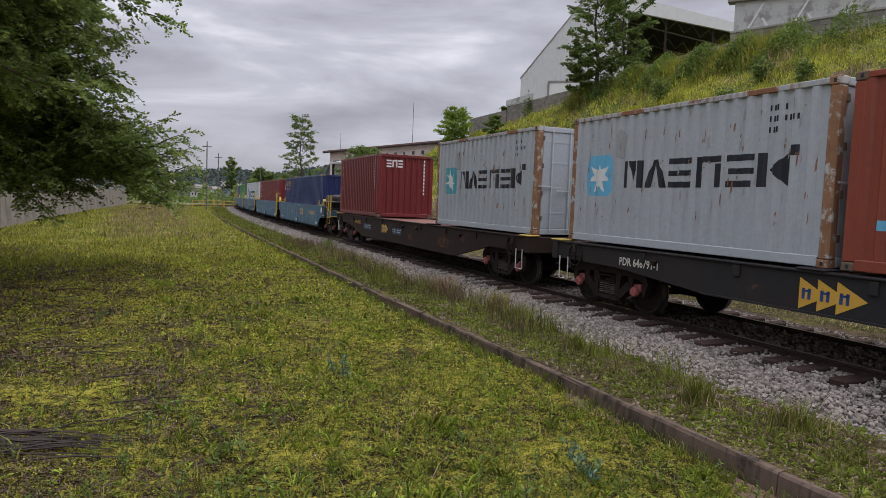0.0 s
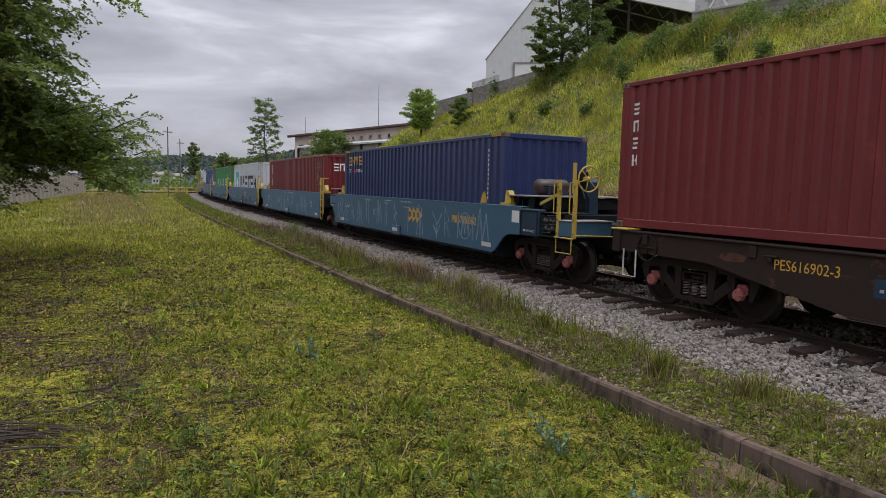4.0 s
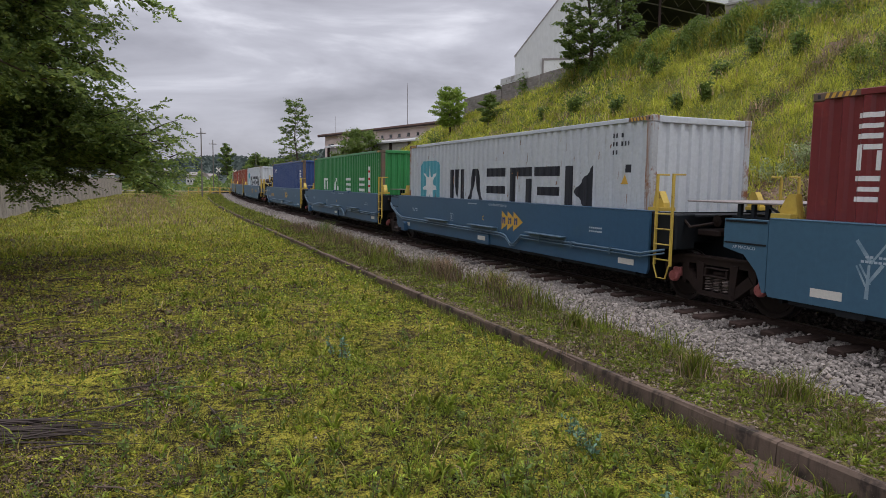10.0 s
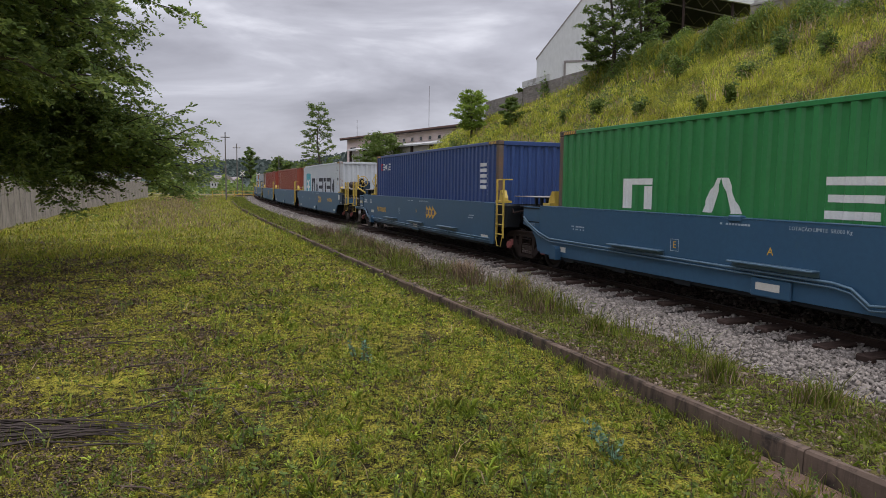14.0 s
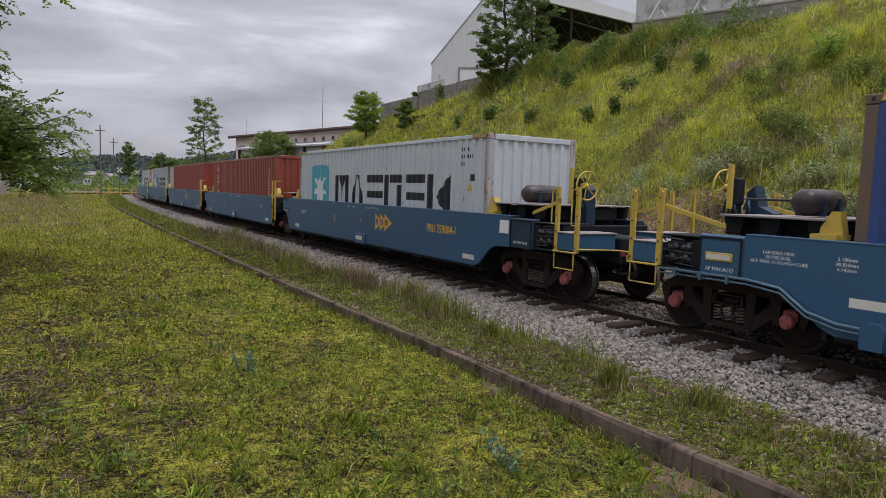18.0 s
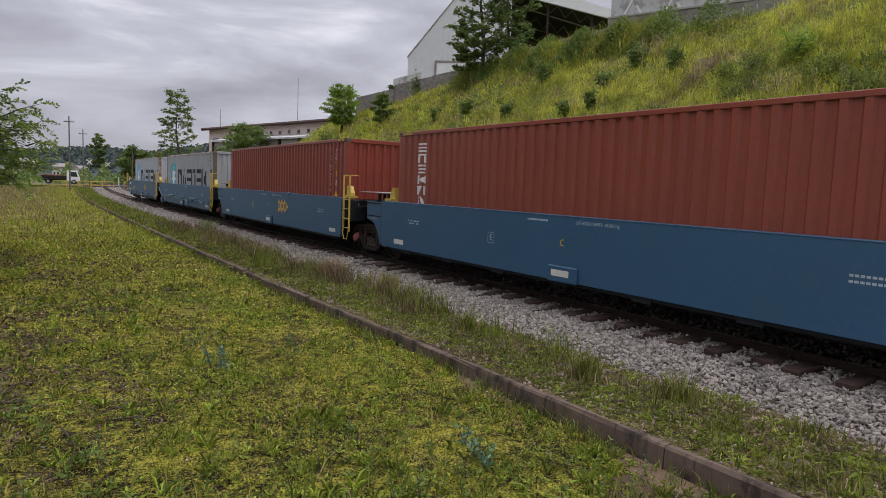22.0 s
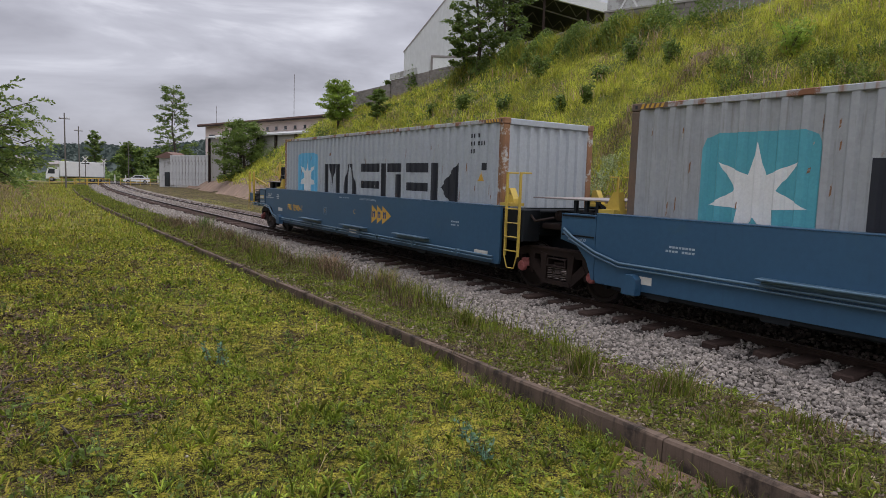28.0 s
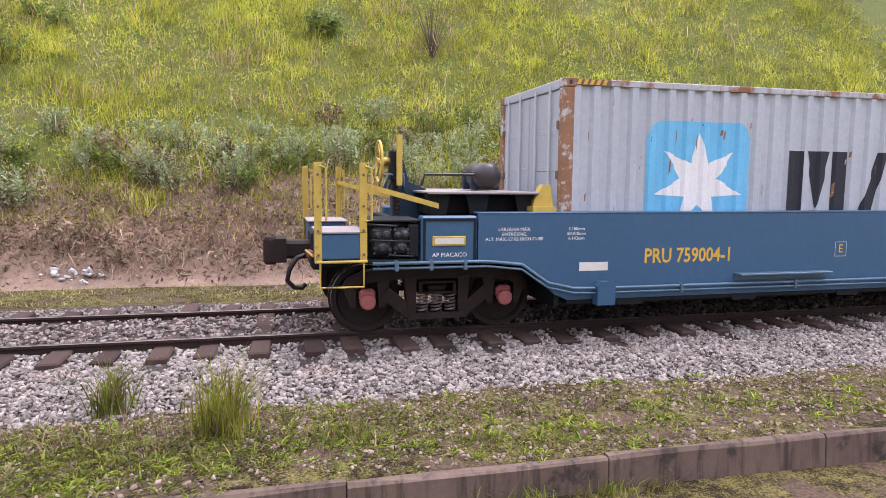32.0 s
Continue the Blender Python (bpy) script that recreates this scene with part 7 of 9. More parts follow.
    part("valve_tray", Geo().box(d * 8.12, d * 8.66, -1.30, -1.0, 0.98, 1.42, 0.02).box(d * 8.05, d * 8.68, -1.48, -1.30, 0.94, 0.985, 0.01), "well_dark", root)
    for x, wide in ((8.24, 0.10), (8.47, 0.12)):
        valve = part("brake_valve", Geo().box(d * x - wide, d * x + wide, -1.43, -1.30, 1.04, 1.36, 0.03), "valve_grey", root, "dark grey cast brake valve")
        for dx, z, w in ((-0.4, 1.28, 0.055), (0.45, 1.27, 0.048), (0.0, 1.12, 0.065), (-0.7, 1.10, 0.03), (0.75, 1.11, 0.03)):
            part("valve_cap", Geo().lathe([(w, -1.43), (w, -1.465), (w * 0.72, -1.475), (w * 0.4, -1.50), (0.001, -1.50)], 10, "y", (d * (x + dx * wide), 0, z)), "valve_grey", valve)
        for z in (1.06, 1.34):
            for dx in (-0.8, 0.8):
                part("bolt", Geo().lathe([(0.014, -1.43), (0.014, -1.452), (0.001, -1.454)], 6, "y", (d * (x + dx * wide), 0, z)), "spring", valve)
    for x0, x1, z in ((8.14, 8.62, 1.20), (8.30, 8.66, 1.385), (8.10, 8.40, 1.02)):
        part("valve_pipe", Geo().tube([(d * x0, -1.38, z - 0.06), (d * x0, -1.47, z), (d * x1, -1.47, z + 0.02), (d * x1, -1.38, z - 0.04)], 0.013, 6), "valve_grey", root, smooth=True)
    part("cover_plate", Geo().box(d * 8.0, d * 8.66, -1.45, -0.6, 1.43, 1.455, 0.006), "well_dark", root)
    cp = part("coupler", Geo().box(d * 9.15, d * 9.62, -0.14, 0.14, 0.86, 1.10, 0.04).prism([(d * 9.55, -0.20), (d * 9.80, -0.24), (d * 9.83, -0.08), (d * 9.70, 0.0), (d * 9.83, 0.10), (d * 9.80, 0.22), (d * 9.55, 0.20)], 0.82, 1.14, "z"), "iron", root, "rusty knuckle coupler")
    part("knuckle", Geo().lathe([(0.07, 0.80), (0.09, 0.84), (0.09, 1.12), (0.07, 1.16)], 12, "z", (d * 9.76, -0.16, 0)), "iron", cp)
    hose = [(d * 9.25, -0.35, 0.95), (d * 9.42, -0.36, 0.90), (d * 9.52, -0.36, 0.75), (d * 9.55, -0.34, 0.60), (d * 9.46, -0.32, 0.50), (d * 9.36, -0.31, 0.49), (d * 9.31, -0.30, 0.54)]
    part("air_hose", Geo().tube(hose, 0.032, 8), "hose", root, "black curved air hose", smooth=True)
    part("angle_cock", Geo().box(d * 9.18, d * 9.30, -0.42, -0.28, 0.90, 1.0, 0.02), "hub_red", root)
    part("pull_rod", Geo().tube([(d * 9.28, -1.5, 1.05), (d * 9.32, -0.6, 1.02), (d * 9.30, -0.2, 0.98)], 0.014, 6), "safety_yellow", root)


def joint_end(root, d, paint, panel):
    """The inner end of a unit, on the bogie that it shares."""
    for side in (-1, 1):
        guide(root, 6.20, d, side)
        if panel:
            p = part("end_panel", Geo().prism([(d * 6.45, 0.46), (d * 6.50, 0.46), (d * 6.62, 0.75), (d * 6.85, 0.98), (d * 7.22, 1.06), (d * 7.22, 1.50), (d * 6.45, 1.50)], side * BODY_Y, side * 1.36), paint, root)
            part("panel_frame", Geo().box(d * 6.47, d * 7.20, side * (BODY_Y + 0.012), side * 1.49, 1.45, 1.48).box(d * 6.47, d * 7.20, side * (BODY_Y + 0.012), side * 1.49, 1.13, 1.155), "well_dark", p)
        else:
            ladder(root, 6.60, d, side, 2.18)
            part("end_bracket", Geo().box(d * 6.4, d * 7.02, side * 1.44, side * 1.0, 0.9, 1.50, 0.02), "well_dark", root)
    part("end_sill", Geo().box(d * 6.3, d * 7.6, -0.5, 0.5, 0.74, 1.2, 0.03).box(d * 6.3, d * 7.0, -1.3, 1.3, 1.0, 1.48, 0.03), "well_dark", root)
    part("sill_gear", Geo().lathe([(0.02, -0.55), (0.10, -0.52), (0.11, 0.5), (0.02, 0.55)], 12, "y", (d * 7.3, -0.3, 1.40)).box(d * 7.05, d * 7.55, -1.0, 0.9, 1.15, 1.26, 0.02).tube([(d * 6.9, -1.2, 1.45), (d * 7.2, -1.3, 1.30), (d * 7.5, -1.1, 1.38)], 0.025, 6), "iron", root)
    if panel:
        part("upper_deck", Geo().box(d * 6.42, d * 8.35, -1.15, 1.15, 1.715, 1.74, 0.006), "walkway", root, "worn pale walkway plate")
        g = Geo()
        for e in (6.55, 6.8, 7.05, 7.3):
            g.box(d * e - 0.03, d * e + 0.03, -1.12, -1.06, 1.48, 1.71).box(d * e - 0.03, d * e + 0.03, 1.06, 1.12, 1.48, 1.71)
        g.box(d * 6.45, d * 7.45, -1.10, 1.10, 1.50, 1.53)
        g.prism([(d * 6.42, 1.53), (d * 6.48, 1.53), (d * 6.85, 1.71), (d * 6.79, 1.71)], -1.14, -1.10)
        part("deck_support", g, "well_dark", root)


def well_unit(paint, front, back, pipes, label, seed, marks, graffiti=False, number=False):
    """One unit of a five-unit well wagon. front, back: 'free' or 'joint'."""
    root = tagged(new("well_wagon"), label, "wagon", "units of the well wagons")
    # side plates, raised over the bogies at a free end
    def edge(kind, d):
        if kind == "free":
            return [(d * 6.10, 0.42), (d * 6.28, 0.50), (d * 6.62, 0.82), (d * 6.80, 0.90), (d * 7.30, 0.92), (d * 7.30, 1.52)]
        return [(d * 6.40, 0.42), (d * 6.44, 0.50), (d * 6.44, 1.52)]
    low = edge(back, -1)[::-1] + edge(front, 1)
    for side in (-1, 1):
        pl = part("side_plate", Geo().prism(low, side * BODY_Y, side * (BODY_Y - 0.05)), paint, root)
        part("top_edge", Geo().box(-6.44 - 0.86 * (back == "free"), 6.44 + 0.86 * (front == "free"), side * (BODY_Y + 0.006), side * 1.27, 1.522, 1.54, 0.004), paint, pl)
        for x in np.arange(-5.2, 5.3, 1.75):
            part("rib_foot", Geo().prism([(x - 0.22, 0.44), (x + 0.22, 0.44), (x + 0.18, 0.33), (x - 0.18, 0.33)], side * (BODY_Y - 0.02), side * 1.2), "well_dark", pl)
        part("bottom_sill", Geo().box(-6.1, 6.1, side * (BODY_Y - 0.03), side * 1.22, 0.36, 0.42, 0.01), "well_dark", root)
    for d in (-1, 1):
        part("bulkhead", Geo().box(d * 6.20, d * 6.26, -1.44, 1.44, 0.35, 1.50), "well_dark", root)
    part("well_floor", Geo().box(-6.2, 6.2, -1.24, 1.24, 0.30, 0.345), "well_dark", root)
    for d, kind in ((1, front), (-1, back)):
        if kind == "free":
            free_end(root, d, paint, d < 0)
        else:
            joint_end(root, d, paint, d < 0)
    f = -BODY_Y
    # plates, stencils and marks on the near side
    g = Geo().box(*((-5.95, -5.55, f - 0.004, f, 0.79, 0.90) if back == "free" else (-5.75, -5.31, f - 0.004, f, 0.53, 0.645)))
    part("number_plate", g, "plate", root, "pale blank plate")
    part("number_plate", Geo().box(5.63, 6.07, f - 0.004, f, 0.53, 0.635), "plate", root, "pale blank plate")
    if front == "free":
        part("placard", Geo().box(6.97, 7.27, f - 0.004, f, 1.18, 1.44), "white_ink", root, "blank white square placard")
    box = part("lid_box", Geo().box(-0.2, 0.5, f - 0.05, f, 0.40, 0.68, 0.015), paint, root)
    part("lid_plate", Geo().box(-0.1, 0.32, f - 0.056, f - 0.05, 0.50, 0.61), "plate", box)
    if marks:
        triangles_mark(root, marks[0], 1.08, marks[1], f)
    stencil = Geo()
    r = np.random.default_rng(seed)
    for x, z, k, w in ((-0.9, 1.42, 10, 0.045), *(() if back == "free" else ((-5.1, 1.12, 9, 0.04), (-5.1, 1.06, 9, 0.04))), *(() if front == "free" else ((4.7, 1.12, 7, 0.045), (4.7, 1.05, 7, 0.045)))):
        for i in range(k):
            if r.uniform() > 0.18:
                stencil.box(x + i * w * 1.35, x + i * w * 1.35 + w, f - 0.003, f, z, z + 0.030)
    part("stencil_bars", stencil, "faint_ink", root)
    writing("E", 0.17, "yellow_ink" if seed % 2 else "faint_ink", side_face(-1.9, 1.0, f - 0.003), root, depth=0.001)
    part("letter_frame", Geo().box(-2.0, -1.8, f - 0.004, f - 0.002, 0.895, 0.903).box(-2.0, -1.8, f - 0.004, f - 0.002, 1.097, 1.105).box(-2.0, -1.992, f - 0.004, f - 0.002, 0.903, 1.097).box(-1.808, -1.8, f - 0.004, f - 0.002, 0.903, 1.097), "faint_ink", root, "thin pale frame round a code letter")
    writing(("A", "B", "C")[seed % 3], 0.17, "yellow_ink", side_face(0.08, 1.07, f - 0.003), root, depth=0.001)
    writing("LOTAÇÃO LIMITE  58.000 Kg", 0.075, "faint_ink", side_face(0.85, 1.435, f - 0.003), root, depth=0.001)
    for x in (-0.6, 2.1):
        if seed % 4 == 1:
            part("lift_lug", Geo().box(x - 0.13, x + 0.13, f - 0.03, f + 0.1, 1.47, 1.575, 0.02), paint, root)
    if number:
        x = -4.36 if back == "free" else 4.67
        writing("PRU 759004-1" if number == "B" else "PRU 759003-2", 0.27, "yellow_ink", side_face(x, 0.955 if back == "free" else 1.09, f - 0.003), root, depth=0.0015, squeeze=0.84, bold=0.018)
    if back == "joint":
        writing("AP MACACO", 0.07, "faint_ink", side_face(-6.85, 1.08, f - 0.003), root, depth=0.001)
    for d, kind in ((1, front), (-1, back)):
        if kind == "free":
            writing("AP MACACO", 0.075, "white_ink", side_face(d * 7.66, 1.03, f - 0.003), root, depth=0.001)
            if d > 0:
                continue
            writing("LARGURA MÁX.\nENTRE ENG.\nALT. MÁX. C/ 02 HIGH CUBE", 0.06, "white_ink", side_face(d * 6.83 if d < 0 else 5.5, 1.27, f - 0.003), root, depth=0.001)
            writing("3.100mm\n80.810mm\n6.142mm", 0.06, "white_ink", side_face(d * 6.0 if d < 0 else 6.3, 1.27, f - 0.003), root, depth=0.001)
            if d > 0:
                continue
            fr = part("document_frame", Geo().box(d * 7.46, d * 7.88, f - 0.02, f, 1.14, 1.26, 0.01), "safety_yellow", root)
            part("document", Geo().box(d * 7.49, d * 7.85, f - 0.026, f - 0.02, 1.165, 1.235), "plate", fr)
    if pipes:
        if back == "free":
            pipe_run(root, [-8.6, -7.2, -6.75, -6.40, -6.05, -5.7, 0.3, 6.3], [0.95, 0.95, 0.90, 0.66, 0.58, 0.57, 0.56, 0.56])
        else:
            pipe_run(root, [-7.1, -6.9, -6.4, -5.9, 1.15, 1.4, 1.65, 1.85, 2.15, 6.3, 6.9], [1.25, 1.12, 0.92, 0.80, 0.76, 0.72, 0.54, 0.56, 0.78, 0.78, 0.90])
        zt = 0.66 if back == "free" else 0.84
        for a, b in ((-3.65, -2.15), (-0.6, 0.9), (2.43, 3.93)):
            part("running_board", Geo().box(a, b, -1.50, -1.66, zt + 0.02, zt + 0.05, 0.008).prism([(a, zt - 0.05), (b, zt - 0.05), (b, zt + 0.02), (a, zt + 0.02)], -1.50, -1.52), "pipe", root, "narrow steel foot board")
        part("valve_box", Geo().prism([(-5.75, 0.36), (-5.50, 0.36), (-5.50, 0.60), (-5.56, 0.66), (-5.70, 0.66), (-5.75, 0.60)], -1.50, -1.64), paint, root)
    if graffiti:
        r = np.random.default_rng(seed + 40)
        signs = [[[(0, 0), (0.25, 1), (0.5, 0)], [(0.5, 0), (0.75, 0.9), (1, 0)]], [[(0.1, 0), (0.1, 1)], [(0.1, 0.9), (0.7, 0.5), (0.1, 0.4)], [(0.3, 0.4), (0.8, 0)]],
                 [[(0, 1), (0.5, 0.55), (1, 1)], [(0.5, 0.55), (0.5, 0)], [(0.1, 0.5), (0.5, 0.2), (0.9, 0.55)]], [[(0, 1), (0.35, 0), (0.7, 1)], [(0.2, 0.45), (0.5, 0.45)]],
                 [[(0, 1), (1, 1)], [(0.3, 1), (0.3, 0)], [(0.7, 1), (0.7, 0)]], [[(0.9, 1), (0.2, 0.6), (0.8, 0.4), (0.1, 0), (0.9, 0)]],
                 [[(0, 0.2), (0.15, 1), (0.3, 0.2)], [(0.5, 0), (0.5, 1)], [(0.5, 0.6), (1, 1)]], [[(0.2, 0.5), (0.8, 0.5)], [(0.6, 0.65), (0.8, 0.5), (0.6, 0.35)]]]
        rounds = [(3.35, 0.98, 0.36), (2.35, 0.72, 0.24)] if seed % 2 else [(-5.65, 0.98, 0.40), (4.75, 0.95, 0.33)]
        x = -5.2
        todo = []
        while x < 5.6:
            w, z0, h = r.uniform(0.34, 0.6), r.uniform(0.45, 0.66), r.uniform(0.65, 0.95)
            if all(abs(x + w / 2 - c[0]) > c[2] + 0.25 for c in rounds):
                todo.append([[(x + w * p[0] + r.normal(0, 0.015), z0 + min(h, 1.42 - z0) * p[1] + r.normal(0, 0.02)) for p in line] for line in signs[r.integers(8)]])
            x += w + r.uniform(0.2, 0.65)
        for cx, cz, q in rounds:
            todo.append([[(cx + q * math.cos(a), cz + q * math.sin(a)) for a in np.linspace(0.2, 6.2, 18)], [(cx - 0.6 * q, cz - 0.7 * q), (cx - 0.3 * q, cz + 0.8 * q), (cx, cz - 0.6 * q), (cx + 0.3 * q, cz + 0.8 * q), (cx + 0.6 * q, cz - 0.7 * q)]])
            todo.append([[(cx - 1.25 * q, cz - q), (cx - 1.2 * q, cz + q)], [(cx + 1.2 * q, cz - q), (cx + 1.25 * q, cz + q)]])
        for mark in todo:
            g, wide, k = Geo(), r.uniform(0.010, 0.017), 0
            for line in mark:
                for (ax, az), (bx, bz) in zip(line[:-1], line[1:]):
                    for stroke in range(1 if len(line) > 6 else 2):
                        shift, slip = (r.uniform(-0.045, 0.045), r.uniform(-0.03, 0.03)) if stroke else (0, 0)
                        q = math.hypot(bx - ax, bz - az) or 1
                        ux, uz = -(bz - az) / q, (bx - ax) / q
                        ox, oz = ux * wide, uz * wide
                        mx, mz, ex, ez = ax + ux * shift, az + uz * shift, bx + ux * (shift + slip), bz + uz * (shift + slip)
                        k += 1
                        y = f - 0.002 - 0.0003 * k
                        g.add([(mx - ox, y, min(mz - oz, 1.46)), (ex - ox, y, min(ez - oz, 1.46)), (ex + ox * 0.7, y, min(ez + oz * 0.7, 1.47)), (mx + ox * 0.7, y, min(mz + oz * 0.7, 1.47))], [(0, 1, 2, 3)])
            part("graffiti_mark", g, "graffiti", root, "pale chalky scrawled graffiti mark")
    return root


# ---- flat wagons ----
def flat_wagon(paint, label, seed, lettered):
    root = tagged(new("flat_wagon"), label, "wagon", "flat container wagons")
    low = 0.66 if lettered else 0.42
    out = [(-9.1, 1.24), (-9.1, 0.88), (-7.1, 0.86), (-4.9, low), (4.9, low), (7.1, 0.86), (9.1, 0.88), (9.1, 1.24)]
    for side in (-1, 1):
        sill = part("side_sill", Geo().prism(out, side * 1.36, side * 1.26), paint, root)
        part("top_flange", Geo().box(-9.1, 9.1, side * 1.40, side * 1.2, 1.215, 1.245, 0.006), paint, sill)
        for x in np.arange(-8.4, 8.5, 2.1):
            part("stake_pocket", Geo().box(x - 0.06, x + 0.06, side * 1.395, side * 1.36, 1.02, 1.20, 0.01), paint, sill)
        for x in (-9.0, -2.95, 2.95, 9.0):
            part("container_lock", Geo().box(x - 0.22, x + 0.22, side * 1.42, side * 1.08, 1.246, 1.28, 0.012), "safety_yellow" if abs(x) > 5 else paint, root)
    part("deck", Geo().box(-9.05, 9.05, -1.25, 1.25, 1.19, 1.225), "flat_deck", root, "rusty brown steel deck")
    part("centre_sill", Geo().box(-9.2, 9.2, -0.25, 0.25, 0.74, 1.19, 0.02), paint, root)
    for d in (-1, 1):
        part("end_beam", Geo().box(d * 9.0, d * 9.2, -1.4, 1.4, 0.85, 1.24, 0.02), paint, root)
        part("coupler", Geo().box(d * 9.15, d * 9.5, -0.13, 0.13, 0.86, 1.10, 0.04).box(d * 9.48, d * 9.66, -0.2, 0.2, 0.83, 1.13, 0.05), "iron", root)
        part("air_hose", Geo().tube([(d * 9.2, -0.4, 0.95), (d * 9.4, -0.4, 0.85), (d * 9.45, -0.38, 0.55), (d * 9.55, -0.3, 0.50)], 0.03, 7), "hose", root, smooth=True)
        ring = [(d * 8.35 + 0.22 * math.cos(a), -1.38, 0.98 + 0.22 * math.sin(a)) for a in np.linspace(0, 2 * math.pi, 21)]
        part("brake_wheel", Geo().tube(ring, 0.016, 6, False).tube([(d * 8.35 - 0.22, -1.38, 0.98), (d * 8.35 + 0.22, -1.38, 0.98)], 0.012, 5).tube([(d * 8.35, -1.38, 0.76), (d * 8.35, -1.38, 1.2)], 0.012, 5), "iron", root, smooth=True)
        part("step_iron", Geo().tube([(d * 8.9, -1.38, 0.92), (d * 8.9, -1.38, 0.45), (d * 8.6, -1.38, 0.45), (d * 8.6, -1.38, 0.92)], 0.015, 6), "plate", root)
    part("brake_cylinder", Geo().lathe([(0.05, -0.5), (0.19, -0.46), (0.2, 0.4), (0.05, 0.5)], 16, "x", (-1.2, -0.7, 0.58)), "well_dark", root, smooth=True)
    triangles_mark(root, -3.13 if lettered else -2.13, 0.92 if lettered else 0.87, 0.44 if lettered else 0.36, -1.362)
    for side in (-1, 1):
        part("bottom_flange", Geo().box(-4.9, 4.9, side * 1.385, side * 1.3, low - 0.012, low + 0.02, 0.004), paint, root)
    for x in (-6.0, 0.35, 1.75, 5.3):
        part("lug", Geo().box(x - 0.10, x + 0.10, -1.42, -1.36, 1.06, 1.09, 0.008).box(x - 0.03, x + 0.03, -1.44, -1.36, 1.0, 1.06, 0.008), "iron", root)
    if not lettered:
        for x, z, w, h in ((3.55, 0.58, 0.95, 0.34), (0.9, 0.62, 0.4, 0.2), (-6.9, 0.93, 0.5, 0.14), (5.3, 0.85, 0.35, 0.2)):
            part("rust_patch", Geo().prism([(x, z + 0.3 * h), (x + 0.3 * w, z), (x + 0.9 * w, z + 0.1 * h), (x + w, z + 0.7 * h), (x + 0.6 * w, z + h), (x + 0.15 * w, z + 0.85 * h)], -1.3622, -1.36), "rust_thin", root, "flaking rusty primer patch")
    if lettered:
        writing("PDR 646791-1", 0.21, "plate", side_face(-6.42, 0.985, -1.363), root, depth=0.001, squeeze=0.86, bold=0.015)
    else:
        writing("PES616902-3", 0.21, "yellow_ink", side_face(-5.5, 0.965, -1.363), root, depth=0.001, squeeze=0.85)
        for x in (-4.62, -0.85):
            part("data_panel", Geo().box(x, x + 1.05, -1.3625, -1.36, 0.72, 0.95), "gear_blue", root, "small faded blue data panel")
        g = Geo()
        r = np.random.default_rng(seed)
        for x, w in ((-4.55, 0.05), (-4.05, 0.05), (-0.78, 0.05), (-0.28, 0.05)):
            for j in range(2):
                for i in range(6):
                    if r.uniform() > 0.25:
                        g.box(x + i * w * 1.35, x + i * w * 1.35 + w, -1.3645, -1.3625, 0.87 - 0.08 * j, 0.91 - 0.08 * j)
        part("stencil_bars", g, "faint_ink", root)
    return root


# ---- the train, put together: metres from the last container's middle ----
PITCH, SET = 15.289, 80.81
U = {"B5": 0, "B4": PITCH, "B3": 2 * PITCH, "B2": 3 * PITCH, "B1": 4 * PITCH, "A5": SET, "A4": SET + PITCH, "A3": SET + 2 * PITCH, "A2": SET + 3 * PITCH, "A1": SET + 4 * PITCH}
RIDES = []  # thing, its place in the train, half its pivots' distance, height
HC, BASE = 2.896, 0.352

for key, paint, pipes, label, graffiti in (
        ("A1", "well_pale", False, "faded blue well wagon unit with pale graffiti", True), ("A2", "well_pale", False, "faded blue well wagon unit with pale graffiti", True),
        ("A3", "well_blue", True, "blue well wagon unit with foot boards", False), ("A4", "well_blue", True, "blue well wagon unit with a bent brake pipe", False),
        ("A5", "well_blue", True, "blue well wagon end unit with yellow platform rails", False), ("B1", "well_blue", False, "blue well wagon end unit with yellow platform rails", False),
        ("B2", "well_blue", False, "plain blue well wagon unit", False), ("B3", "well_blue", False, "plain blue well wagon unit with yellow arrowheads", False),
        ("B4", "well_blue", True, "blue well wagon unit with a brake pipe", False), ("B5", "well_blue", True, "blue well wagon tail unit with yellow platform rails", False)):
    front, back = ("free" if key in ("A1", "B1") else "joint"), ("free" if key in ("A5", "B5") else "joint")
    unit = well_unit(paint, front, back, pipes, label, sum(map(ord, key)), (1.1, 0.47) if key[1] in "135" else (), graffiti, key[0] if key in ("A1", "B1", "B5", "A5") else "")
    RIDES.append((unit, U[key], 7.645, 0))

box = grey_star_box(12.192, HC, "grey container with black name and light blue star panel, rusty posts", "logo_blue", 0.93, 1.10, -2.62, 7.3, -4.06, 1.62, worn=2)
RIDES.append((box, U["B5"], 7.0, BASE))
box = grey_star_box(12.192, HC, "grey container with black name and blue star panel, brown corner posts", "logo_teal", 0.93, 1.10, -2.62, 7.3, -4.0, 1.62, paint="drab_box", post="dark_post", worn=3)
RIDES.append((box, U["B4"], 7.0, BASE))
box = grey_star_box(12.192, HC, "pale grey container with black name and teal star panel", "logo_teal", 0.93, 1.10, -2.62, 7.3, -4.08, 1.60, paint="pale_box", post="edge_post", worn=0)
RIDES.append((box, U["B1"], 7.0, BASE))
box = grey_star_box(12.192, HC, "pale grey container with black name and faded star panel", "logo_teal", 0.93, 1.10, -2.75, 7.3, -4.3, 1.5, paint="pale_box", post="edge_post", worn=1)
RIDES.append((box, U["A3"], 7.0, BASE))

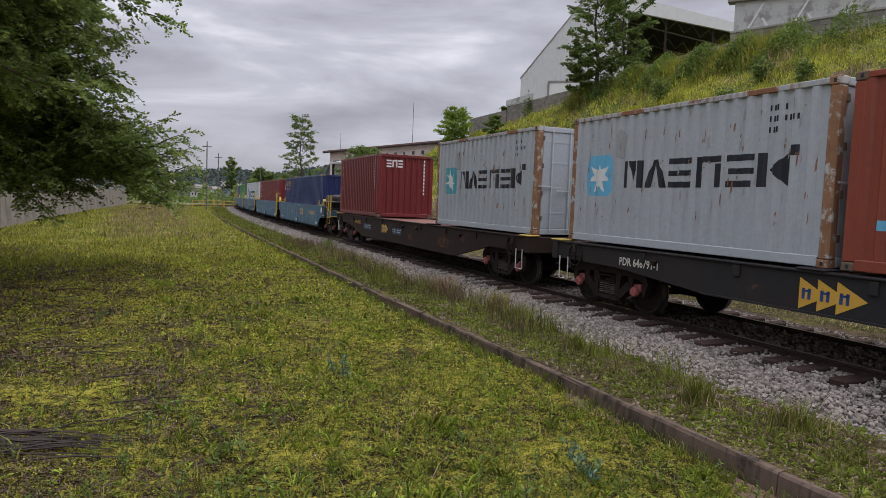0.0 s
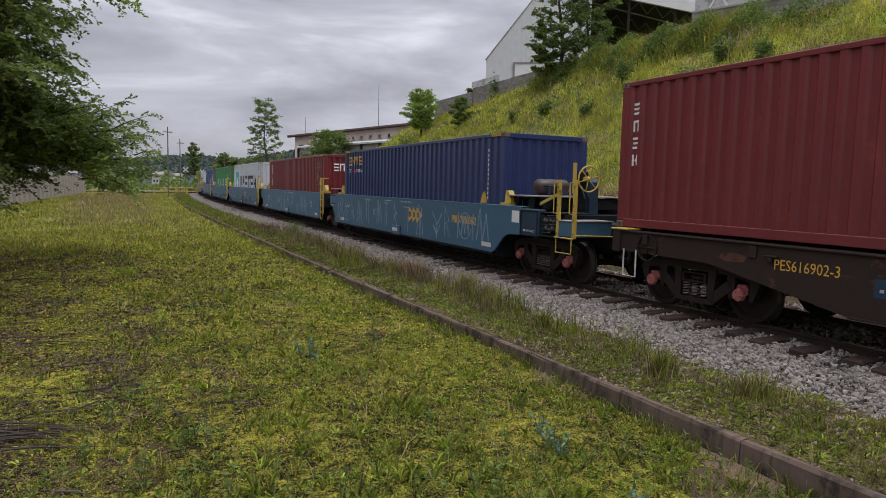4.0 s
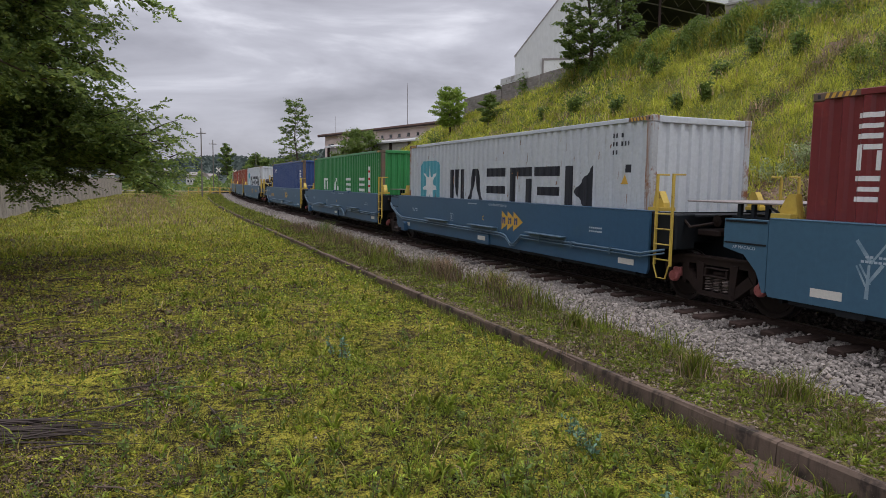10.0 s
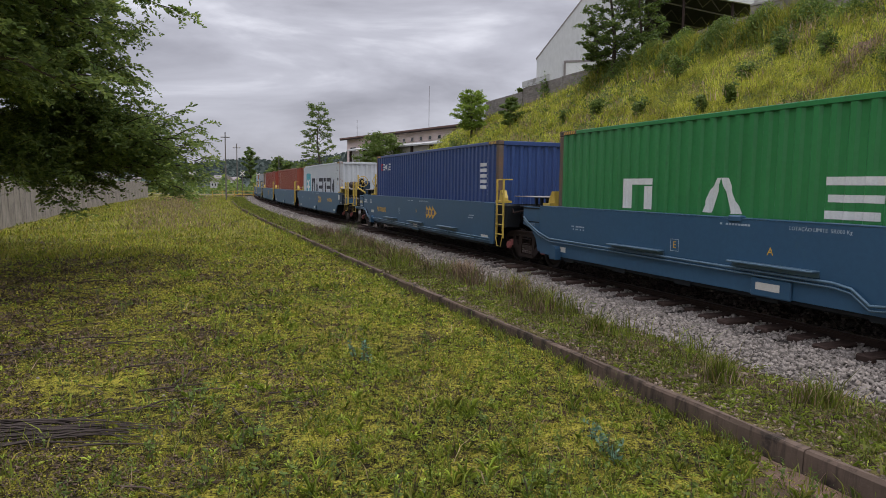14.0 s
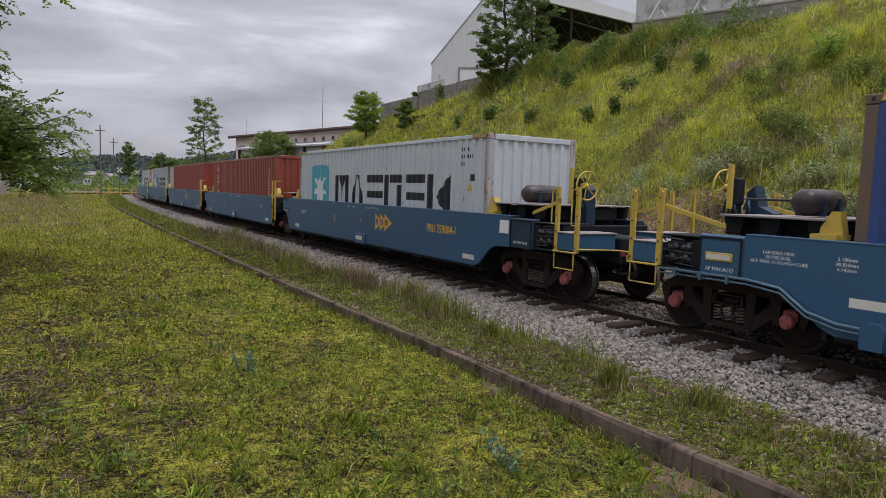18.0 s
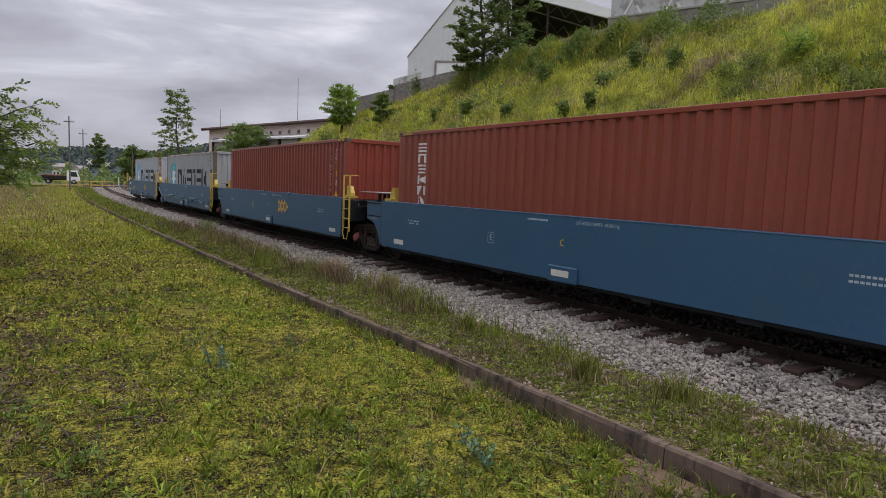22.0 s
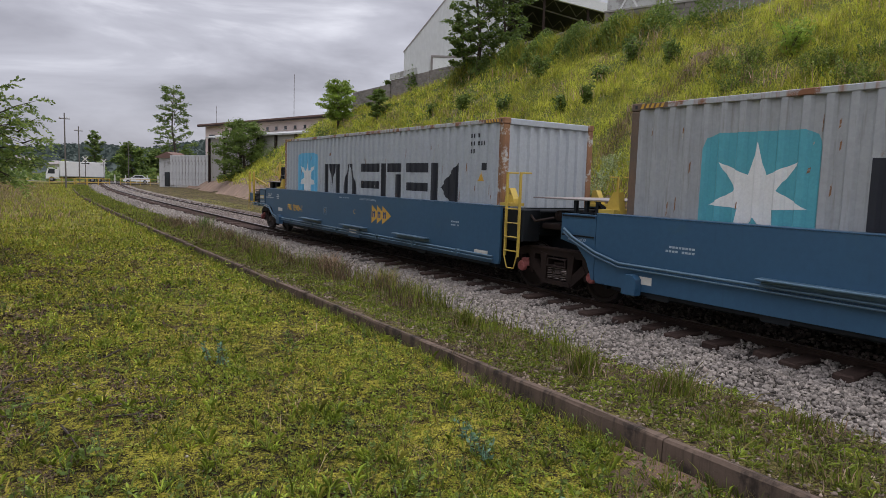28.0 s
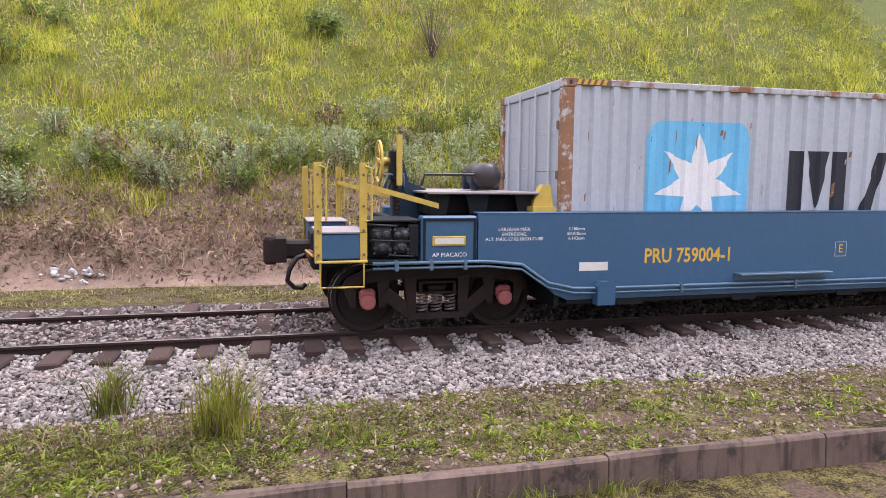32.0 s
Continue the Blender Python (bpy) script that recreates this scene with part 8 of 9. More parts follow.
for key, paint, label in (("B3", "red_box", "red-brown container with white upright markings"), ("B2", "orange_box", "orange-red container with white upright name at its end")):
    box, prof = container(12.192, HC, paint, label, None)
    if key == "B3":
        upright_text(box, "TCLU 856121 7", 5.0, 1.98, 0.105)
        upright_text(box, "45G1", 5.36, 2.38, 0.12)
    else:
        serial_bars(box, prof, 5.35, 2.35, "white_ink", True)
        serial_bars(box, prof, 4.95, 2.25, "white_ink", True)
    decal(box, prof, [rect(5.28, 5.44, 1.78, 1.95)], "yellow_ink", "code_box")
    decal(box, prof, [rect(5.28, 5.44, 1.52, 1.68)], "white_ink", "code_box")
    decal(box, prof, [[(5.2, 1.2), (5.52, 1.2), (5.36, 1.48)]], "yellow_ink", "warning_triangle")
    if key == "B2":
        decal(box, prof, upright_word(-5.26, 2.60, 0.36, 0.205, 6, 0.25), "white_ink", "name_marking")
    end_mark(box, 12.192, [rect(0.75, 0.80, 2.45 - 0.16 * i, 2.45 - 0.16 * i + 0.11) for i in range(11)], "white_ink", "end_code")
    RIDES.append((box, U[key], 7.0, BASE))

box, prof = container(12.192, HC, "blue_box", "blue container with small white and red name near its end", "dark_post")
decal(box, prof, word_shapes(-5.51, 2.26, 0.44, 0.27, 2, 3), "red_ink", "name_marking")
decal(box, prof, word_shapes(-5.05, 2.26, 1.0, 0.27, 5, 4), "white_ink", "name_marking")
serial_bars(box, prof, 5.35, 2.4, "white_ink", True)
decal(box, prof, [rect(4.9, 5.25, 2.2 - 0.16 * i, 2.3 - 0.16 * i) for i in range(5)], "white_ink", "code_marking")
RIDES.append((box, U["A5"], 7.0, BASE))

box, prof = container(12.192, HC, "green_box", "green container with large pale block shapes and a white panel", "dark_post")
for i, x in enumerate((-3.73, -1.63, 0.66, 2.83)):
    decal(box, prof, word_shapes(x, 1.23, 0.86, 0.58, 1, (3, 1, 4, 2)[i], 0.0), "white_ink", "name_marking")
decal(box, prof, [rect(4.14, 4.58, 1.0, 2.27)], "white_ink", "white_panel")
g = Geo()
for i in range(4):
    sub = painted([rect(4.21, 4.52, 1.12 + 0.30 * i, 1.21 + 0.30 * i)], prof, -(W2 - 0.008), 0.009)
    g.add(sub.v, sub.f)
part("panel_bars", g, "red_ink", box)
serial_bars(box, prof, 5.3, 2.7, "white_ink", True)
decal(box, prof, [rect(5.63, 5.68, 2.45 - 0.125 * i, 2.525 - 0.125 * i) for i in range(4)], "white_ink", "code_marking")
decal(box, prof, [rect(5.58, 5.74, 1.55, 1.75)], "yellow_ink", "code_box")
RIDES.append((box, U["A4"], 7.0, BASE))

box, prof = container(12.192, HC, "maroon_box", "dark red container with white name on its side and end", None)
decal(box, prof, upright_word(-5.46, 2.58, 0.34, 0.33, 3, 0.40), "white_ink", "name_marking")
upright_text(box, "TEMU 636144 9", 4.98, 1.98, 0.105)
upright_text(box, "45G1", 5.36, 2.38, 0.12)
decal(box, prof, [rect(5.28, 5.46, 1.5, 1.68)], "white_ink", "code_box")
decal(box, prof, [rect(5.28, 5.46, 1.75, 1.93)], "yellow_ink", "code_box")
decal(box, prof, [[(5.3, 1.2), (5.56, 1.2), (5.43, 1.46)]], "yellow_ink", "warning_triangle")
end_mark(box, 12.192, word_shapes(-0.75, 2.15, 0.8, 0.34, 3, 2), "white_ink", "end_name")
RIDES.append((box, U["A2"], 7.0, BASE))

box, prof = container(12.192, HC, "navy_box", "navy container with small yellow and white name", None, pitch=0.31)
decal(box, prof, word_shapes(-5.59, 2.31, 1.5, 0.33, 5, 4, 0.12), "yellow_ink", "name_marking")
decal(box, prof, word_shapes(-5.55, 2.05, 0.25, 0.11, 2, 2), "white_ink", "small_name")
decal(box, prof, [[(-5.15, 2.03), (-4.85, 2.03), (-4.68, 2.18), (-5.0, 2.13)]], "red_ink", "red_mark")
decal(box, prof, word_shapes(-4.7, 2.05, 0.55, 0.11, 5, 3), "white_ink", "small_name")
serial_bars(box, prof, 5.35, 2.45, "white_ink", True)
decal(box, prof, [[(5.0, 1.2), (5.3, 1.2), (5.15, 1.5)]], "yellow_ink", "warning_triangle")
RIDES.append((box, U["A1"], 7.0, BASE))

# flat wagons and their boxes
DECK = 1.28
F1_C, F2_C = 161.35, 180.75
RIDES.append((flat_wagon("flat_brown", "dark brown flat wagon with a rusty deck, half empty", 3, False), F1_C, 7.5, 0))
RIDES.append((flat_wagon("flat_black", "black flat wagon loaded with containers", 4, True), F2_C, 7.5, 0))
box, prof = container(6.058, 2.591, "maroon_box", "short dark red container with white name on its end", None)
decal(box, prof, upright_word(-2.75, 2.2, 0.17, 0.2, 4, 0.3), "white_ink", "name_marking")
serial_bars(box, prof, 2.45, 2.3, "white_ink", True)
end_mark(box, 6.058, word_shapes(-0.85, 2.05, 0.75, 0.30, 3, 2), "white_ink", "end_name")
end_mark(box, 6.058, [rect(0.78, 0.84, 2.3 - 0.15 * i, 2.4 - 0.15 * i) for i in range(10)], "white_ink", "end_code")
RIDES.append((box, 155.04, 6.0, DECK))
box = grey_star_box(6.058, 2.591, "short grey container with black name and faded star panel, doors ahead", "logo_teal", 1.12, 0.50, -1.31, 3.72, -2.0, 0.80, post="rust_post", doors_at=1, worn=4)
RIDES.append((box, 167.40, 6.0, DECK))
box = grey_star_box(6.058, 2.591, "short battered grey container with black name and light blue star", "logo_blue", 1.11, 0.51, -1.33, 3.72, -2.08, 0.82, doors_at=1, worn=5)
RIDES.append((box, 174.89, 6.0, DECK))
box, prof = container(6.058, 2.591, "orange_box", "short orange-red container beside the grey one", None)
decal(box, prof, [rect(-2.6, -2.2, 0.55, 0.68)], "logo_blue", "sticker")
RIDES.append((box, 181.12, 6.0, DECK))

# bogies: shared at the joints, own at the free ends and under the flat wagons
BOGIES = []
spots = [-7.71, 4 * PITCH + 7.71, SET - 7.71, SET + 4 * PITCH + 7.71] + [(i + 0.5) * PITCH + k * SET for k in (0, 1) for i in range(4)] + [F1_C - 7.5, F1_C + 7.5, F2_C - 7.55, F2_C + 7.55]
first, first_sets = bogie()
BOGIES.append((first, first_sets, spots[0]))
for u in spots[1:]:
    c = copy_thing(first, Matrix.Identity(4))
    BOGIES.append((c, [o for o in c.children if o.name.startswith("wheelset")], u))


def motions():
    """The train comes along the track at five and a half to six and a half metres a second."""
    times = [0.5 * i for i in range(65)]
    for thing, u, half, z in RIDES:
        walk(thing, [(t, chord(gone(t) + u, half) @ pose(0, 0, z)) for t in times])
    ticks = [0.1 * i for i in range(321)]
    for thing, sets, u in BOGIES:
        walk(thing, [(t, chord(gone(t) + u, 0.885)) for t in times])
        for ws in sets:
            x = ws.location.x
            walk(ws, [(t, pose(x, 0, 0.43, 0, math.degrees((gone(t) + 200) / 0.43) % 360, 0)) for t in ticks])
    heading = math.degrees(math.atan2(rd[1], rd[0]))
    for thing, sense, lane, rows in TRAFFIC:
        walk(thing, [(t, pose(*on_road(b, lane), -0.02, 0, 0, heading + (0 if sense > 0 else 180))) for t, b in rows])

# ---- grass, weeds and litter ----
def sow(k, s0, s1, n0, n1, power=1.0):
    return rng.uniform(s0, s1, k), rng.uniform(n0, n1, k)


def base_points(s, n, sink=0.01):
    x, y = at_line(s, n)
    return np.stack([x, y, ground_z(s, n) - sink], 1)


def near_field(k, r0, r1, yaw0, yaw1):
    """Places on the open ground round the viewer's stand, denser near it."""
    r = r0 * (r1 / r0) ** rng.uniform(0, 1, k)
    a = np.radians(rng.uniform(yaw0, yaw1, k))
    x, y = -r * np.sin(a), r * np.cos(a)
    i = np.argmin((X_LINE[None, 400:700] - x[:, None]) ** 2 + (Y_LINE[None, 400:700] - y[:, None]) ** 2, 1) + 400
    n = (x - X_LINE[i]) * np.cos(_h[i]) + (y - Y_LINE[i]) * np.sin(_h[i])
    keep = n > 4.86
    x, y, s, n = x[keep], y[keep], S_LINE[i][keep], n[keep]
    return np.stack([x, y, ground_z(s, n) - 0.008], 1), r[keep]


def clumped(p, k_clump, spread_r):
    """Draws points together into loose clumps."""
    c = p[rng.integers(0, len(p), k_clump)]
    pick = rng.integers(0, k_clump, len(p))
    move = rng.uniform(0, 1, len(p)) < 0.7
    q = p.copy()
    off = rng.normal(size=(len(p), 2)) * spread_r
    q[move, :2] = c[pick[move], :2] + off[move]
    q[move, 2] = c[pick[move], 2]
    return q


pts, dist = [], []
for a in range(17):
    p, d = near_field(30000, 2.2, 30, -75, 42)
    pts.append(p)
    dist.append(d)
pts, dist = np.concatenate(pts), np.concatenate(dist)


def cushions(x, y, cell, seed):
    """Uneven cells of chance between 0 and 1, soft at their edges."""
    table = np.random.default_rng(seed).uniform(0, 1, (256, 256))
    u, v = x / cell, y / cell
    i, j = np.floor(u).astype(int), np.floor(v).astype(int)
    a, b = u - i, v - j
    a, b = a * a * (3 - 2 * a), b * b * (3 - 2 * b)
    i, j = i % 255, j % 255
    return table[i, j] * (1 - a) * (1 - b) + table[i + 1, j] * a * (1 - b) + table[i, j + 1] * (1 - a) * b + table[i + 1, j + 1] * a * b


px_, py_ = pts[:, 0], pts[:, 1]
swell = 0.36 * cushions(px_, py_, 0.06, 1) + 0.36 * cushions(px_ + 0.3 * py_, py_, 0.15, 2) + 0.28 * cushions(px_, py_ + 0.2 * px_, 0.62, 3)
swell += 0.12 * (waves(px_, py_, 1.1, 8.0)) - 0.10 * np.clip((np.degrees(np.arctan2(-px_, py_)) - 17) / 14, 0, 1)
swell += 0.06 * np.clip((dist - 9) / 8, 0, 1)
keep = swell + rng.normal(0, 0.03, len(dist)) > 0.375 + 0.16 * np.clip((np.degrees(np.arctan2(px_, py_)) - 26) / 14, 0, 1)
pts, dist, swell = pts[keep], dist[keep], swell[keep]
grow = np.clip(dist / 6.5, 0.75, 3.0)
sort_ = 0.5 * cushions(px_[keep] + 9.1, py_[keep] + 4.7, 0.12, 11) + 0.5 * cushions(px_[keep], py_[keep] + 0.3 * px_[keep], 0.55, 12) - 0.10 * np.clip((np.degrees(np.arctan2(-pts[:, 0], pts[:, 1])) - 10) / 18, 0, 1)
for lo, hi, tone, high, big, label in ((0.36, 0.57, "moss", 0.22, 1.0, "low yellow-green moss carpet"), (0.57, 2.0, "moss_green", 0.42, 1.2, "low green herbs between the moss"), (-1.0, 0.36, "moss_brown", 0.12, 1.0, "dead brown moss and leaf bits")):
    pick = (sort_ + rng.normal(0, 0.02, len(dist)) > lo) & (sort_ <= hi)
    pick &= (rng.uniform(0, 1, len(dist)) < 0.7) | (tone != "moss_brown")
    q, d = pts[pick], dist[pick]
    up = (0.004 + high * np.clip(swell[pick] - 0.40, 0, 0.3)) * rng.uniform(0.3, 1.0, len(d)) * grow[pick] ** 0.5
    lf = leaf_cards("moss_leaves", q + np.stack([0 * d, 0 * d, up], 1), rng.uniform(0.008, 0.019, len(d)) * grow[pick] * big, tone, rng, 1.5, 0.6, 0.6)
    tagged(new("moss_carpet", lf), label, "moss", kind="stuff")
p, d = near_field(42000, 2.2, 28, -75, 42)
p = clumped(p, 2600, 0.07)
g = np.clip(d / 8, 0.8, 2.0)
tagged(new("short_grass", blades("short_grass", p, rng.uniform(0.02, 0.085, len(p)) * g ** 0.5, rng.uniform(0.004, 0.010, len(p)) * g, "grass", rng, 0.8, 0.9)), "short tufts of fresh grass", "grass", kind="stuff")
p, d = near_field(10000, 2.4, 40, -60, 42)
p = clumped(p, 230, 0.075)
g = np.clip(d / 8, 0.8, 2.2)
tagged(new("grass_tufts", blades("grass_tufts", p, rng.uniform(0.06, 0.24, len(p)), rng.uniform(0.006, 0.012, len(p)) * g, "lush_grass", rng, 0.7, 0.6)), "taller grass tufts in the open ground", "grass", kind="stuff")
p, d = near_field(2400, 2.4, 40, -60, 42)
q, e = near_field(2600, 2.2, 9, -75, -28)
p, d = np.concatenate([p, q]), np.concatenate([d, e])
p = clumped(p, 160, 0.15)
g = np.clip(d / 8, 0.8, 2.2)
tagged(new("dry_stalks", blades("dry_stalks", p, rng.uniform(0.05, 0.25, len(p)), rng.uniform(0.004, 0.008, len(p)) * g, "dry_grass", rng, 0.9, 1.2)), "dry straw stalks among the moss", "straw", kind="stuff")

p, d = near_field(12000, 2.4, 26, -75, 38)
p = clumped(p, 2200, 0.12)
p[:, 2] += 0.012
tagged(new("low_rosettes", rosettes("low_rosettes", p, rng.uniform(0.022, 0.055, len(p)) * np.clip(d / 8, 0.8, 1.6), "rosette", rng, 7, 0.9)), "small bright-leaved rosettes in the moss", "weeds", kind="stuff")
p, d = near_field(2400, 2.6, 26, -70, 34)
p = np.repeat(clumped(p, 700, 0.25), 9, 0) + rng.normal(0, 1, (9 * len(p), 3)) * np.array([0.012, 0.012, 0])
p[:, 2] += np.tile(np.arange(9) * 0.018, len(p) // 9)
tagged(new("thin_sprigs", leaf_cards("thin_sprigs", p, rng.uniform(0.012, 0.026, len(p)), "leaf_mid", rng, 2.4, 1.2)), "thin dark upright sprigs in the moss", "weeds", kind="stuff")

p, d = near_field(5200, 2.4, 24, -75, 24)
p = clumped(p, 1000, 0.07)
tagged(new("green_sprouts", rosettes("green_sprouts", p, rng.uniform(0.04, 0.10, len(p)) * np.clip(d / 9, 0.8, 1.5), "rosette", rng, 6, 2.2, 0.16)), "upright bright green sprouts in the moss", "weeds", kind="stuff")

# the strip between kerb and ballast
k = 60000
s = -0.5 - 45 * rng.uniform(0, 1, k) ** 1.8 + 10 * rng.uniform(0, 1, k) ** 3
n = rng.triangular(2.75, 4.3, 4.70, k)
p = base_points(s, n)
swell = 0.40 * cushions(p[:, 0], p[:, 1], 0.09, 5) + 0.60 * cushions(p[:, 0], p[:, 1], 0.34, 6)
keep = swell + rng.normal(0, 0.04, k) > 0.47 - 0.05 * (n > 4.2) + np.interp(s, [-12, -7, -2], [0.0, 0.03, 0.12])
p, swell = p[keep], swell[keep]
g = np.clip(-s[keep] / 10, 0.8, 2.4)
p[:, 2] += (0.004 + 0.14 * np.clip(swell - 0.45, 0, 0.3)) * rng.uniform(0.3, 1, len(p)) + 0.008
tagged(new("moss_carpet", leaf_cards("moss_leaves", p, rng.uniform(0.014, 0.032, len(p)) * g, "lush_weed", rng, 1.7, 0.6, 0.8)), "low moss and weeds on the strip beside the track", "moss", kind="stuff")
k = 7000
s = -0.5 - 34 * rng.uniform(0, 1, k) ** 1.7 + 11 * rng.uniform(0, 1, k) ** 3
n = rng.triangular(2.8, 4.3, 4.68, k)
p = clumped(base_points(s, n), 420, 0.14)
few = rng.uniform(0, 1, k) < np.interp(s, [-8, -4, -1], [1.0, 0.8, 0.2])
p, s = p[few], s[few]
tagged(new("low_rosettes", rosettes("low_rosettes", p, rng.uniform(0.03, 0.10, len(p)), "rosette", rng, 8, 1.0, 0.14)), "bright arching weeds on the strip beside the ballast", "weeds", kind="stuff")
s = -1 - 60 * rng.uniform(0, 1, 30000) ** 1.8 + 14 * rng.uniform(0, 1, 30000) ** 3
n = rng.triangular(2.85, 4.2, 4.68, 30000)
p = clumped(base_points(s, n), 520, 0.10)
few = rng.uniform(0, 1, len(s)) < np.interp(np.degrees(np.arctan2(p[:, 0], p[:, 1])), [15, 30, 55], [0.60, 0.42, 0.2])
s, p = s[few], p[few]
g = np.clip(-s / 14, 0.8, 2.0)
tagged(new("verge_grass", blades("verge_grass", p, rng.uniform(0.02, 0.10, len(p)) * g ** 0.3, rng.uniform(0.006, 0.013, len(p)) * g, "lush_grass", rng, 1.0, 1.1)), "grass on the strip beside the ballast", "grass", kind="stuff")
s = -1 - 40 * rng.uniform(0, 1, 9000) ** 1.6 + 10 * rng.uniform(0, 1, 9000) ** 3
p = clumped(base_points(s, rng.triangular(2.8, 3.6, 4.68, 9000)), 300, 0.14)
tagged(new("withered_weeds", blades("withered_weeds", p, rng.uniform(0.03, 0.15, len(p)), rng.uniform(0.006, 0.012, len(p)), "dark_weed", rng, 1.2, 1.2)), "withered brown weeds on the strip beside the ballast", "weeds", kind="stuff")
k = 3000
s, n = rng.uniform(-30, -9.5, k), rng.triangular(2.6, 3.1, 4.2, k)
p = clumped(base_points(s, n), 46, 0.12)
tagged(new("reedy_grass", blades("reedy_grass", p, rng.uniform(0.2, 0.55, k), rng.uniform(0.008, 0.016, k), "dark_weed", rng, 0.8, 0.6)), "tall withered brown weeds by the ballast", "grass", kind="stuff")
k = 2000
s, n = rng.uniform(-24, -6, k), rng.triangular(2.6, 3.2, 4.4, k)
p = clumped(base_points(s, n), 34, 0.11)
tagged(new("reedy_grass", blades("reedy_grass", p, rng.uniform(0.2, 0.5, k), rng.uniform(0.008, 0.014, k), "lush_grass", rng, 0.8, 0.5)), "tall green reedy grass by the ballast", "grass", kind="stuff")
k = 9000
s, n = rng.uniform(-110, -26, k), rng.uniform(3.0, 4.7, k)
p = clumped(base_points(s, n), 900, 0.25)
tagged(new("verge_grass", blades("verge_grass", p, rng.uniform(0.06, 0.2, k), rng.uniform(0.02, 0.05, k), "lush_grass", rng, 0.7, 0.5)), "grass on the far strip beside the ballast", "grass", kind="stuff")
k = 30000
s, n = -22 - 92 * rng.uniform(0, 1, k) ** 1.3, rng.uniform(4.9, 17, k)
p = clumped(base_points(s, n), 3500, 0.4)
tagged(new("field_grass", blades("field_grass", p, rng.uniform(0.06, 0.26, k), rng.uniform(0.02, 0.06, k), "grass", rng, 0.8, 0.8)), "rough grass on the open ground farther off", "grass", kind="stuff")
k = 6500
s, n = -34 - 75 * rng.uniform(0, 1, k) ** 1.2, rng.triangular(6, 12, 17.3, k)
p = clumped(base_points(s, n), 900, 0.5)
bear = np.degrees(np.arctan2(-p[:, 0], p[:, 1]))
p = p[(bear > 14 + rng.normal(0, 1.5, k)) & (bear < 27 + rng.normal(0, 0.7, k))]
k = len(p)
tagged(new("field_straw", blades("field_straw", p, rng.uniform(0.15, 0.6, k), rng.uniform(0.014, 0.035, k), "brown_weed", rng, 0.8, 0.6)), "tall withered weeds towards the wall", "straw", kind="stuff")

# far side of the track: low strip, dry grass on the cut, tall grass on the bank
k = 16000
s, n = rng.uniform(-60, 16, k), rng.uniform(-4.8, -3.0, k)
tagged(new("verge_grass", blades("verge_grass", base_points(s, n), rng.uniform(0.03, 0.10, k), rng.uniform(0.012, 0.024, k), "verge_pale", rng, 0.9, 1.0)), "low grass beyond the track", "grass", kind="stuff")
k = 30000
s = rng.uniform(-60, 20, k)
n = foot(s) - rng.triangular(-0.2, 1.0, 3.6, k)
tagged(new("dry_bank_grass", blades("dry_bank_grass", clumped(base_points(s, n), 1800, 0.25), rng.uniform(0.12, 0.45, k), rng.uniform(0.010, 0.024, k), "dry_grass", rng, 1.2, 1.2)), "dry brownish grass at the foot of the bank", "grass", kind="stuff")
k = 60000
s = rng.uniform(-45, 18, k)
p = clumped(base_points(s, foot(s) - rng.triangular(-0.3, 0.8, 3.4, k)), 2600, 0.25)
p[:, 2] += rng.uniform(0, 0.25, k)
tagged(new("withered_weeds", leaf_cards("withered_weeds", p, rng.uniform(0.03, 0.075, k), "brown_weed", rng, 2.6, 0.8)), "tangle of withered brown weeds at the foot of the bank", "weeds", kind="stuff")
for k, a, b, w in ((165000, -30, 24, 0.8), (75000, -90, -30, 1.9)):
    s = rng.uniform(a, b, k)
    lower = rng.triangular(0.7, 2.2, 3.0, k)
    n = foot(s) - lower - rng.uniform(0, 1, k) * (19.6 + foot(s) - lower)
    p = clumped(base_points(s, n, 0.03), k // 22, 0.22)
    lump = 0.6 * cushions(p[:, 0] + 300, p[:, 1] + 300, 1.3, 51) + 0.4 * cushions(p[:, 0] + 300, p[:, 1] + 300, 0.5, 52)
    keep = lump + rng.normal(0, 0.05, k) > 0.20
    p, lump = p[keep], lump[keep]
    k = len(p)
    tagged(new("bank_grass", blades("bank_grass", p, rng.uniform(0.35, 1.0, k) * (0.22 + 1.15 * np.clip(lump - 0.28, 0, 0.6)), rng.uniform(0.015, 0.030, k) * w, "tall_grass", rng, 1.0, 0.75)), "tall bright green grass covering the bank", "grass", kind="stuff")
for k, a, b, tone, q, label in ((60000, -30, 24, "tall_grass", -1, "short bright growth covering the bank"), (40000, -30, 24, "bank_weed", 0.56, "leafy green weeds among the bank grass"), (16000, -85, -30, "bank_weed", 0.56, "leafy green weeds on the far bank"), (4000, -30, 24, "brown_weed", 0.68, "withered weeds among the bank grass")):
    s = rng.uniform(a, b, k)
    n = foot(s) - 1.4 - rng.uniform(0, 1, k) * (18 + foot(s))
    p = base_points(s, n, 0.0)
    lump = 0.6 * cushions(p[:, 0] + 300, p[:, 1] + 300, 1.7, 153 + int(q * 100)) + 0.4 * cushions(p[:, 0] + 300, p[:, 1] + 300, 0.45, 54)
    p = p[lump + rng.normal(0, 0.03, k) > q]
    p[:, 2] += rng.uniform(0.0, 0.6 if q > 0 else 0.15, len(p))
    tagged(new("bank_weeds", leaf_cards("bank_weeds", p, rng.uniform(0.03, 0.065, len(p)) * (1.0 if a > -40 else 2.2), tone, rng, 2.2, 0.8)), label, "weeds", kind="stuff")
k = 14000
s = rng.uniform(-70, 18, k)
n = foot(s) - 1.5 - rng.uniform(0, 1, k) * 12
